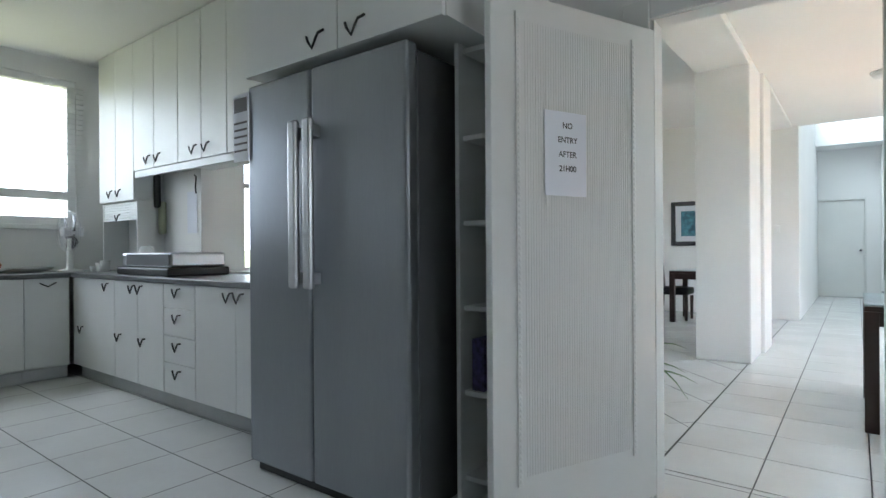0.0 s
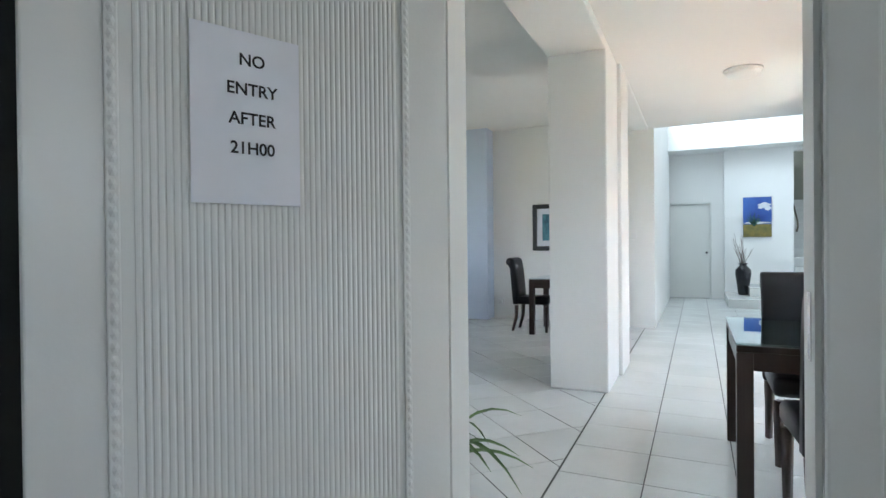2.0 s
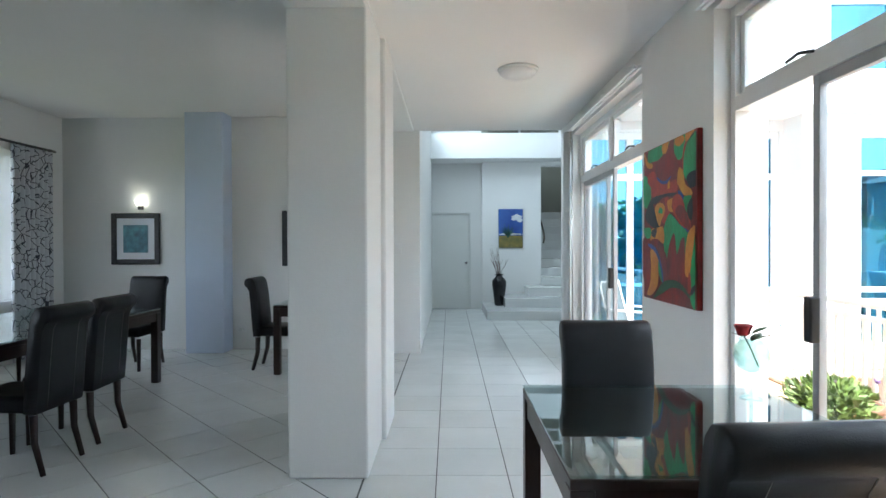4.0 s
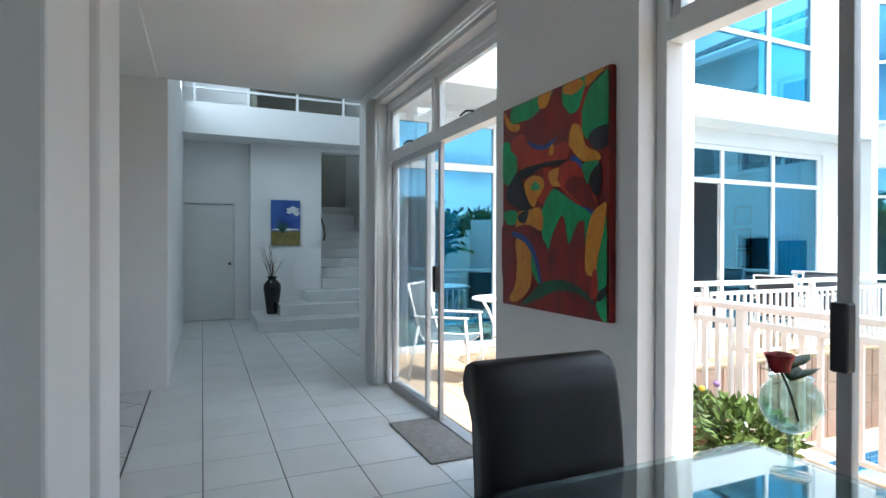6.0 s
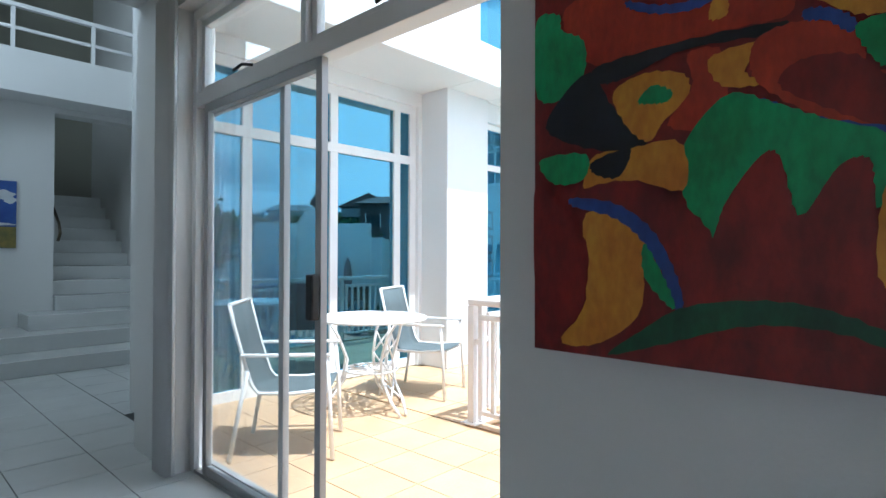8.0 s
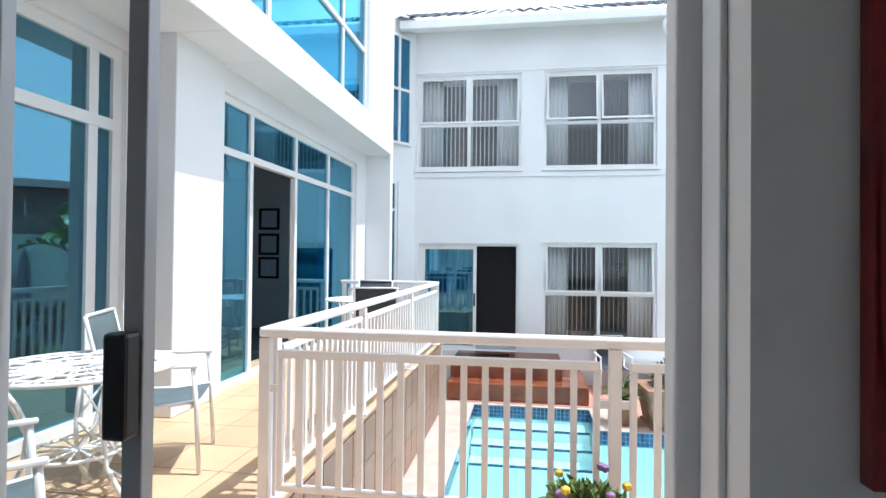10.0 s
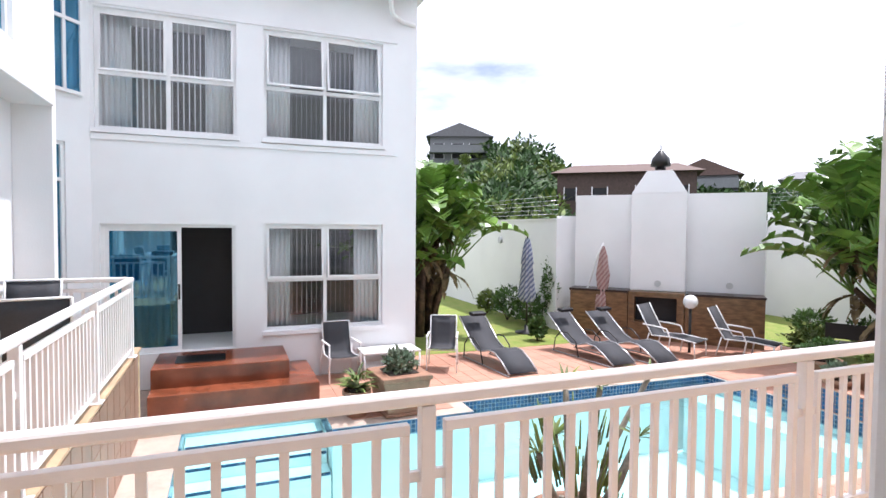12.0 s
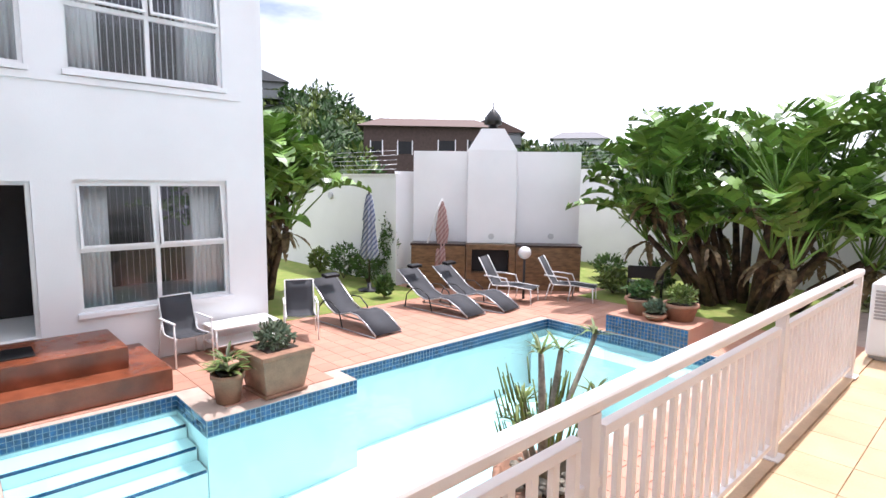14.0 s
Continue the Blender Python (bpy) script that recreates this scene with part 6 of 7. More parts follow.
bq = thing("barbecue", "built-in white barbecue with tapered chimney and brown panels", "barbecue", (13.40, -1.61, DZ), -137)
part("wall_panel", boxes((0, 0.0, 0.001, 4.31, 0.25, 3.50)), WALL_OUT, bq)
part("breast", boxes((1.42, -0.28, 1.15, 2.66, -0.001, 3.52), bevel=0.008), WALL_OUT, bq)
bm = bmesh.new()
vs = [bm.verts.new(p) for p in ((1.42, -0.28, 3.521), (2.66, -0.28, 3.521), (2.66, 0.22, 3.521), (1.42, 0.22, 3.521), (1.75, -0.2, 4.06), (2.33, -0.2, 4.06), (2.33, 0.12, 4.06), (1.75, 0.12, 4.06))]
for f in ((3, 2, 1, 0), (4, 5, 6, 7), (0, 1, 5, 4), (1, 2, 6, 5), (2, 3, 7, 6), (3, 0, 4, 7)):
    bm.faces.new([vs[i] for i in f])
part("chimney", bm, WALL_OUT, bq)
bm = bmesh.new()
lathe(bm, [(0.12, 4.061), (0.12, 4.16), (0.23, 4.17), (0.21, 4.36), (0.05, 4.55), (0.015, 4.58), (0.012, 4.72)], 2.04, -0.04, n=8)
part("cowl", bm, BLACK, bq, "black metal chimney cowl")
part("counter", boxes((0.02, -0.6, 0.001, 1.40, -0.002, 1.10), (2.68, -0.6, 0.001, 4.29, -0.002, 1.10), bevel=0.006), WOOD_B, bq, "brown panelled counter")
part("counter_trim", boxes((0.0, -0.62, 1.101, 1.40, -0.002, 1.15), (2.68, -0.62, 1.101, 4.31, -0.002, 1.15)), DARKWOOD, bq)
part("firebox", boxes((1.42, -0.6, 0.001, 2.66, -0.29, 0.42), (1.42, -0.6, 0.421, 1.56, -0.29, 1.14), (2.50, -0.6, 0.421, 2.66, -0.29, 1.14), (1.56, -0.6, 1.02, 2.50, -0.29, 1.14)), WOOD_B, bq)
part("hearth_back", boxes((1.56, -0.288, 0.421, 2.50, -0.282, 1.019)), INK, bq, "black back of the hearth")
for x in (0.75, 2.05, 3.6):
    bm = bmesh.new()
    tube(bm, [(x, -0.001 if x != 2.05 else -0.281, 1.33), (x, -0.05 if x != 2.05 else -0.33, 1.33)], 0.075, 14)
    part("bulkhead_light", bm, ALU, bq, "round bulkhead wall light")
wl3 = thing("bulkhead_light", "round grey bulkhead light on the garden wall", "wall light", (16.6, -1.099, 1.2))
bm = bmesh.new()
tube(bm, [(0, -0.0, 0), (0, 0.06, 0)], 0.1, 16)
part("cover", bm, ALU, wl3)
gl_ = thing("globe_lamp", "white globe garden lamp on a short post", "garden lamp", (10.25, -2.35, DZ))
part("post", wire([(0, 0, 0.001), (0, 0, 0.95)], 0.03, 10), BLACK, gl_)
bm = bmesh.new()
bmesh.ops.create_uvsphere(bm, u_segments=20, v_segments=12, radius=0.15)
part("globe", bm, WHITE_METAL, gl_, smooth=True).location = (0, 0, 1.09)
bm = bmesh.new()
for i in range(5):
    for s in (0, 1):
        z = 2.25 + 0.12 * i
        tube(bm, [(-5, -9.0, z), (13.6, -9.0, z)] if s == 0 else [(13.6, -1.2, z - 0.3), (22, -1.2, z - 0.3)], 0.004, 4)
tagged(new("electric_fence", mesh_of("electric_fence", bm, ALU)), "thin wire strands above the boundary wall", "fence", kind="stuff")
piece("lawn", boxes((11.9, -1.08, DZ - 0.04, 24, 3.5, DZ + 0.004), (5.0, -8.88, DZ - 0.04, 9.6, -3.6, DZ + 0.004), (9.6, -8.88, DZ - 0.04, 13.59, -5.0, DZ + 0.003)), GRASS, "bright short lawn behind the loungers", "lawn")


# ---- plants ----
def leaf_cloud(bm, c, rad, count, size, rng, flat=1.0):
    """Many small pointed leaves through a lumpy volume."""
    for k in range(count):
        d = Vector((rng.gauss(0, 1), rng.gauss(0, 1), rng.gauss(0, 1))).normalized()
        lump = 0.75 + 0.45 * noise.noise(d * 2.3 + Vector(c))
        r = lump * rng.uniform(0.45, 1.0) ** 0.5
        p = Vector((c[0] + d.x * rad[0] * r, c[1] + d.y * rad[1] * r, c[2] + d.z * rad[2] * r))
        u = (d + Vector((rng.uniform(-1, 1), rng.uniform(-1, 1), rng.uniform(-0.4, 1.0)))).normalized()
        v = u.cross(Vector((rng.uniform(-1, 1), rng.uniform(-1, 1), rng.uniform(-1, 1)))).normalized()
        s = size * rng.uniform(0.6, 1.3)
        a, b, e, f = p - u * s, p + v * s * 0.38, p + u * s, p - v * s * 0.38
        bm.faces.new([bm.verts.new(q) for q in (a, b, e, f)])


BUSH = mat("shrub_leaf", (0.075, 0.15, 0.03), 0.55, var=0.3, scale=3, bump=0, island=0.5, tint=(0.04, 0.09, 0.02))
BUSH_LIGHT = mat("light_shrub_leaf", (0.20, 0.28, 0.06), 0.55, var=0.3, scale=3, bump=0, island=0.4)
GREYLEAF = mat("grey_green_leaf", (0.16, 0.21, 0.13), 0.6, var=0.2, scale=3, bump=0, island=0.4)
STREL = mat("strelitzia_leaf", (0.16, 0.28, 0.05), 0.32, var=0.3, scale=2.5, bump=0.003, fine=30, island=0.4, tint=(0.09, 0.18, 0.035))
STREL_STEM = mat("strelitzia_stem", (0.14, 0.085, 0.05), 0.8, var=0.35, scale=6, bump=0.01, fine=25)
DRY = mat("dry_leaf", (0.24, 0.17, 0.08), 0.8, var=0.3, scale=6, bump=0.003, island=0.3)


def paddle(bm, base, a, lift, length, width, rng, curl):
    """A split banana-like leaf blade on a stalk end: rows of strips along a bent midrib."""
    n = 9
    mid = []
    p = Vector(base)
    el = lift
    for i in range(n + 1):
        mid.append(p.copy())
        p = p + Vector((math.cos(a) * math.cos(el), math.sin(a) * math.cos(el), math.sin(el))) * (length / n)
        el -= curl / n
    side = Vector((-math.sin(a), math.cos(a), 0))
    for s in (-1, 1):
        for i in range(n):
            w0 = width * math.sin(math.pi * min(1, 0.10 + 0.9 * i / n)) ** 0.6
            w1 = width * math.sin(math.pi * min(1, 0.10 + 0.9 * (i + 1) / n)) ** 0.6
            gap = 0.80 if rng.random() < 0.35 else 1.0
            dz = rng.uniform(-0.05, 0.10) * width * 2
            q0 = mid[i] + side * s * w0 * 0.5 + Vector((0, 0, 0.18 * w0 + dz))
            q1 = mid[i] + (mid[i + 1] - mid[i]) * gap + side * s * w1 * 0.5 + Vector((0, 0, 0.18 * w1 + dz))
            vs = [bm.verts.new(q) for q in (mid[i], mid[i + 1], q1, q0)]
            bm.faces.new(vs if s > 0 else list(reversed(vs)))


def strelitzia(at, spread, height, stems, seed, label):
    rng = random.Random(seed)
    t = thing("strelitzia_clump", label, "tree", at, group="strelitzia clumps")
    crown = bmesh.new()
    dry = bmesh.new()
    for k in range(stems):
        a = rng.uniform(0, 6.28)
        r = spread * math.sqrt(rng.random())
        bx, by = 0.45 * r * math.cos(a), 0.45 * r * math.sin(a)
        tx, ty = r * math.cos(a) * 1.05, r * math.sin(a) * 1.05
        h = height * rng.uniform(0.22, 0.62)
        bm = bmesh.new()
        tube(bm, [(bx, by, 0.0), (bx + 0.3 * (tx - bx), by + 0.3 * (ty - by), h * 0.4), (tx, ty, h)], 0.11, 8, 0.06)
        part("trunk", bm, STREL_STEM, t)
        for j in range(rng.randint(9, 12)):
            b = a + rng.uniform(-2.4, 2.4)
            lift = rng.uniform(0.6, 1.45)
            stalk = rng.uniform(0.5, 1.1) * height / 5.0
            e = Vector((tx, ty, h)) + Vector((math.cos(b) * math.cos(lift), math.sin(b) * math.cos(lift), math.sin(lift))) * stalk
            tube(crown, [(tx, ty, h - 0.1), e], 0.028, 5, 0.014, caps=False)
            paddle(crown, e, b, lift - 0.15, rng.uniform(0.8, 1.35) * height / 5.0, rng.uniform(0.42, 0.68) * height / 5.0, rng, rng.uniform(0.6, 1.7))
        for j in range(5):
            b = rng.uniform(0, 6.28)
            paddle(dry, (tx, ty, h - 0.15), b, -0.3, rng.uniform(0.5, 0.95), 0.16, rng, 1.1)
    part("crown", crown, STREL, t, "split green paddle leaves")
    part("dry_leaves", dry, DRY, t, "hanging dry brown leaves")
    return t


strelitzia((6.6, -5.7, DZ), 2.3, 5.25, 34, 21, "broad clump of giant strelitzia with split paddle leaves")
strelitzia((14.1, 2.5, DZ), 0.8, 4.9, 24, 8, "tall strelitzia clump behind the wing corner")


def shrub(at, rad, count, size, m, seed, label, name="shrub"):
    rng = random.Random(seed)
    t = thing(name, label, "shrub", at)
    bm = bmesh.new()
    for k in range(7):
        a = rng.uniform(0, 6.28)
        tube(bm, [(0, 0, 0.0), (rad[0] * 0.3 * math.cos(a), rad[1] * 0.3 * math.sin(a), rad[2] * 0.6), (rad[0] * 0.6 * math.cos(a), rad[1] * 0.6 * math.sin(a), rad[2] * 1.2)], 0.012, 4, 0.005)
    part("stems", bm, STREL_STEM, t)
    bm = bmesh.new()
    leaf_cloud(bm, (0, 0, rad[2]), rad, count, size, rng)
    part("foliage", bm, m, t)
    return t


for k, (x, y, r, h, m) in enumerate(((14.2, -0.7, 0.5, 0.5, BUSH), (12.4, 0.1, 0.25, 0.3, BUSH), (15.2, -0.6, 0.55, 0.55, BUSH), (16.5, -0.6, 0.4, 0.4, BUSH_LIGHT), (9.2, -4.6, 0.55, 0.32, BUSH_LIGHT), (8.6, -5.6, 0.6, 0.45, BUSH), (10.4, -6.4, 0.6, 0.4, BUSH), (4.6, -7.6, 0.8, 0.4, BUSH_LIGHT), (3.6, -8.2, 0.8, 0.3, BUSH), (8.0, -8.1, 0.7, 0.6, BUSH))):
    shrub((x, y, DZ + 0.003), (r, r, h), 700, 0.07, m, 40 + k, "leafy green garden shrub against the white wall")
for k, (x, y, w, h) in enumerate(((13.9, -1.35, 0.45, 1.1), (4.1, -8.75, 0.6, 1.35))):
    cl_ = thing("climber", "dark climbing plant on the boundary wall", "climber", (x, y, DZ))
    bm = bmesh.new()
    rng = random.Random(70 + k)
    leaf_cloud(bm, (0, 0.15, h), (w, 0.22, h * 1.05), 1500, 0.07, rng)
    part("foliage", bm, BUSH, cl_)
    part("stems", wire([(0, 0.12, 0.0), (0.1, 0.1, h * 0.6), (-0.05, 0.1, h * 1.4)], 0.02), STREL_STEM, cl_)


def pot(t, r0, r1, h, square=False, m=None):
    bm = bmesh.new()
    if square:
        for z0, z1, a, b in ((0.0, 0.04, r0 * 1.12, r0 * 1.12), (0.04, h - 0.07, r0, r1 * 0.94), (h - 0.07, h, r1, r1)):
            lo = [bm.verts.new((sx * a, sy * a, z0)) for sx, sy in ((-1, -1), (1, -1), (1, 1), (-1, 1))]
            hi = [bm.verts.new((sx * b, sy * b, z1)) for sx, sy in ((-1, -1), (1, -1), (1, 1), (-1, 1))]
            bm.faces.new(list(reversed(lo)))
            bm.faces.new(hi)
            for i in range(4):
                bm.faces.new((lo[i], lo[(i + 1) % 4], hi[(i + 1) % 4], hi[i]))
        bmesh.ops.bevel(bm, geom=list(bm.edges), offset=0.008, segments=1, affect="EDGES")
    else:
        lathe(bm, [(r0, 0.001), (r1 * 0.95, h - 0.06), (r1 * 1.06, h - 0.055), (r1 * 1.06, h), (r1 * 0.92, h), (r1 * 0.9, h - 0.04), (0.0, h - 0.03)], n=24)
    part("pot", bm, m or TERRACOTTA, t)
    part("soil", boxes((-r1 * 0.6, -r1 * 0.6, h - 0.02, r1 * 0.6, r1 * 0.6, h + 0.012), bevel=0.008), SOIL, t)


def spiky(bm, c, n, length, width, rng, up=0.6):
    for k in range(n):
        blade(bm, c, rng.uniform(0, 6.28), length * rng.uniform(0.5, 0.9), length * rng.uniform(0.3, 1.0) * up, width, rng.uniform(0.2, 0.9), 5)


rng = random.Random(31)
p1 = thing("pot_plant", "terracotta pot with spiky yucca by the pool", "pot plant", (8.80, 5.20, DZ))
pot(p1, 0.14, 0.19, 0.36)
bm = bmesh.new()
spiky(bm, (0, 0, 0.36), 40, 0.42, 0.05, rng)
spiky(bm, (0.02, 0, 0.48), 24, 0.40, 0.045, rng, 1.0)
part("foliage", bm, BUSH_LIGHT, p1)
p2 = thing("pot_plant", "square terracotta planter with a rounded shrub", "pot plant", (8.82, 4.58, DZ), 4)
pot(p2, 0.27, 0.37, 0.56, True)
bm = bmesh.new()
leaf_cloud(bm, (0, 0, 0.70), (0.30, 0.30, 0.24), 700, 0.045, rng)
part("foliage", bm, GREYLEAF, p2)
# raised mosaic planter at the pool end
rp = thing("raised_planter", "raised planter box clad in blue mosaic and brick", "planter", (0, 0, 0), kind="structure")
part("box", boxes((5.95, -2.3, DZ - 0.3, 7.45, -1.262, -0.74), (6.0, -1.26, DZ - 0.3, 7.4, -1.256, -0.74)), DECK, rp)
for k, (x, y, r, m) in enumerate(((7.05, -1.75, 0.28, BUSH), (6.35, -1.85, 0.30, BUSH_LIGHT), (6.65, -1.50, 0.20, GREYLEAF))):
    p = thing("pot_plant", "terracotta bowl with a clipped round shrub", "pot plant", (x, y, -0.739))
    pot(p, 0.2 * r / 0.28, 0.27 * r / 0.28, 0.30 if k < 2 else 0.12)
    bm = bmesh.new()
    leaf_cloud(bm, (0, 0, 0.45 if k < 2 else 0.24), (r * 1.1, r * 1.1, r * 0.72), 650, 0.05, rng)
    part("foliage", bm, m, p)
# large planter with pale branching stems below the balcony
PALE = mat("pale_stem", (0.34, 0.31, 0.25), 0.8, var=0.25, scale=10, bump=0.006, fine=40)
fp = thing("pot_plant", "round stone planter with pale-stemmed spiky plants", "pot plant", (4.58, 4.53, DZ))
pot(fp, 0.26, 0.37, 0.55)
fol = bmesh.new()
for k, (dx, dy, h, lean) in enumerate(((-0.05, 0.10, 1.02, 0.06), (0.05, -0.10, 0.95, -0.10), (-0.12, -0.18, 0.62, -0.22), (0.12, 0.0, 0.6, 0.12), (0.0, 0.18, 0.55, 0.15), (0.05, -0.2, 1.0, -0.42))):
    bm = bmesh.new()
    top = Vector((dx + 0.1 * lean, dy + lean, 0.5 + h))
    tube(bm, [(dx * 0.5, dy * 0.5, 0.5), (dx, dy + lean * 0.3, 0.5 + h * 0.5), top], 0.05 if k < 3 else 0.025, 7, 0.02)
    part("stem", bm, PALE, fp)
    spiky(fol, tuple(top), 16, 0.22, 0.022, rng, 0.9)
for k in range(90):
    a, r, z = rng.uniform(0, 6.28), rng.uniform(0.1, 0.36), rng.uniform(0.65, 1.15)
    b = Vector((r * math.cos(a), r * math.sin(a), z))
    tube(fol, [b, b + Vector((0.06 * math.cos(a), 0.06 * math.sin(a), 0.2))], 0.011, 4, 0.006)
part("foliage", fol, BUSH_LIGHT, fp)
bm = bmesh.new()
for k in range(60):
    a, r = rng.uniform(0, 6.28), 0.30 * math.sqrt(rng.random())
    m4 = Matrix.Translation((r * math.cos(a), r * math.sin(a), 0.565)) @ Matrix.Diagonal((1, 1, 0.7, 1))
    bmesh.ops.create_icosphere(bm, subdivisions=1, radius=rng.uniform(0.02, 0.045), matrix=m4)
part("pebbles", bm, PALE, fp)
# flowering pot on the balcony
bp_ = thing("pot_plant", "terracotta pot of bright green flowering succulents", "pot plant", (2.95, 6.33, 0))
pot(bp_, 0.15, 0.20, 0.2)
bm = bmesh.new()
leaf_cloud(bm, (-0.02, 0.02, 0.26), (0.22, 0.22, 0.12), 800, 0.032, rng)
part("foliage", bm, BUSH_LIGHT, bp_)
VIOLET = mat("violet_flower", (0.30, 0.16, 0.36), 0.6, var=0.2, bump=0)
YELLOW = mat("yellow_flower", (0.75, 0.5, 0.04), 0.6, var=0.2, bump=0)
for k in range(8):
    bm = bmesh.new()
    bmesh.ops.create_icosphere(bm, subdivisions=1, radius=0.022)
    o2 = part("flower", bm, YELLOW if k < 3 else VIOLET, bp_)
    a = rng.uniform(0, 6.28)
    o2.location = (0.16 * math.cos(a), 0.16 * math.sin(a), 0.36 + rng.uniform(-0.03, 0.04))
bp2 = thing("pot_plant", "tall terracotta pot with a bright yellow-green bush", "pot plant", (2.02, 5.22, 0))
pot(bp2, 0.14, 0.19, 0.36)
bm = bmesh.new()
leaf_cloud(bm, (0, 0, 0.50), (0.26, 0.26, 0.19), 1400, 0.032, rng)
part("foliage", bm, BUSH_LIGHT, bp2)
bm = bmesh.new()
for k in range(8):
    tube(bm, [(0, 0, 0.35), (0.08 * math.cos(k), 0.08 * math.sin(k), 0.44), (0.15 * math.cos(k), 0.15 * math.sin(k), 0.54)], 0.006, 5, 0.003)
part("stems", bm, STREL_STEM, bp2)
ac = thing("condenser_unit", "low white outdoor condenser unit with a slatted grille", "air conditioner", (3.02, 0.95, 0.001))
part("casing", boxes((-0.24, -0.38, 0.05, 0.24, 0.38, 0.74), bevel=0.02), FRAME, ac)
for k in range(9):
    part("grille_slat", boxes((-0.20, 0.381, 0.40 + k * 0.032, 0.20, 0.392, 0.418 + k * 0.032)), FRAME_GREY, ac)
for sy in (-0.28, 0.28):
    part("foot", boxes((-0.22, sy - 0.04, 0.0, 0.22, sy + 0.04, 0.049)), FRAME_GREY, ac)
sp_ = thing("garden_bench", "slender bare garden bench of dark metal", "bench", (8.4, -4.6, DZ + 0.005), 30)
part("seat", boxes((-0.4, -0.18, 0.38, 0.4, 0.18, 0.41)), BLACK, sp_)
part("backrest", boxes((-0.4, 0.17, 0.5, 0.4, 0.19, 0.8)), BLACK, sp_)
for sx in (-0.38, 0.38):
    for sy in (-0.16, 0.16):
        part("leg", wire([(sx, sy, 0.0), (sx, sy, 0.38 if sy < 0 else 0.8)], 0.014), BLACK, sp_)

# ---- hillside, far houses ----
C0 = Vector((1.8, 6.7, 1.7))


def hill_top(az):
    pts = [(-75, 4.0), (-62, 4.5), (-52, 4.6), (-47, 6.2), (-44, 4.2), (-39, 4.0), (-35, 6.2), (-31, 9.6), (-28, 10.6), (-24, 9.6), (-18, 8.2), (-5, 7.0)]
    for (a, e), (b, f) in zip(pts, pts[1:]):
        if a <= az <= b:
            return e + (f - e) * (az - a) / (b - a)
    return 4.0


def hill_z(az, d):
    k = max(0.0, min(1.0, (d - 22) / 45))
    return C0.z - 1.5 + d * math.tan(radians(0.2 + (hill_top(az) - 0.3) * k ** 0.62))


bm = bmesh.new()
grid = []
for i in range(19):
    az = -78 + 76 * i / 18
    row = []
    for j in range(14):
        d = 21 + 60 * j / 13
        row.append((C0.x + d * math.cos(radians(az)), C0.y + d * math.sin(radians(az)), hill_z(az, d) - (1.2 if j else 4.0)))
    grid.append(row)
sheet(bm, grid)
piece("hillside", bm, mat("hill_scrub", (0.05, 0.09, 0.025), 0.95, var=0.3, scale=0.8, bump=0.05, fine=5), "green scrubby hillside behind the garden", "hill", smooth=True)
rng = random.Random(77)
woods = bmesh.new()
woods2 = bmesh.new()
for k in range(420):
    az, d = rng.uniform(-76, -5), 22 + 50 * rng.random() ** 0.8
    r = rng.uniform(0.9, 2.0) * (0.6 + d / 70)
    x, y, z = C0.x + d * math.cos(radians(az)), C0.y + d * math.sin(radians(az)), hill_z(az, d)
    if -44 < az < -33 and 36 < d < 52:
        continue
    if -27 < az < -19 and d > 52:
        r *= 0.5
    leaf_cloud(woods if rng.random() < 0.72 else woods2, (x, y, z - 0.1 * r), (r, r, r * 0.75), 95, 0.16 + 0.0042 * d, rng)
HILL_LEAF = mat("hill_leaf", (0.055, 0.12, 0.028), 0.6, var=0.35, scale=0.5, bump=0, island=0.5, tint=(0.03, 0.07, 0.018))
tagged(new("woods", mesh_of("woods", woods, HILL_LEAF)), "dense dark green coastal bush on the hill", "woods", kind="stuff")
tagged(new("woods_pale", mesh_of("woods_pale", woods2, BUSH_LIGHT)), "paler green bush scattered on the hill", "woods", kind="stuff")
gt = thing("tree", "grey-green tree behind the boundary wall", "tree", (3.6, -12.0, DZ))
bm = bmesh.new()
tube(bm, [(0, 0, 0), (0.1, 0, 2.0), (0.0, 0.1, 3.6)], 0.16, 8, 0.06)
for k in range(6):
    a = k * 1.05
    tube(bm, [(0.08, 0, 1.8 + 0.2 * k), (0.8 * math.cos(a), 0.8 * math.sin(a), 3.0 + 0.2 * k), (1.4 * math.cos(a), 1.4 * math.sin(a), 3.9 + 0.2 * k)], 0.06, 6, 0.02)
part("trunk", bm, STREL_STEM, gt)
bm = bmesh.new()
for k in range(16):
    leaf_cloud(bm, (rng.uniform(-1.8, 1.8), rng.uniform(-1.2, 1.2), rng.uniform(2.8, 5.2)), (0.8, 0.8, 0.6), 260, 0.09, rng)
part("crown", bm, GREYLEAF, gt)


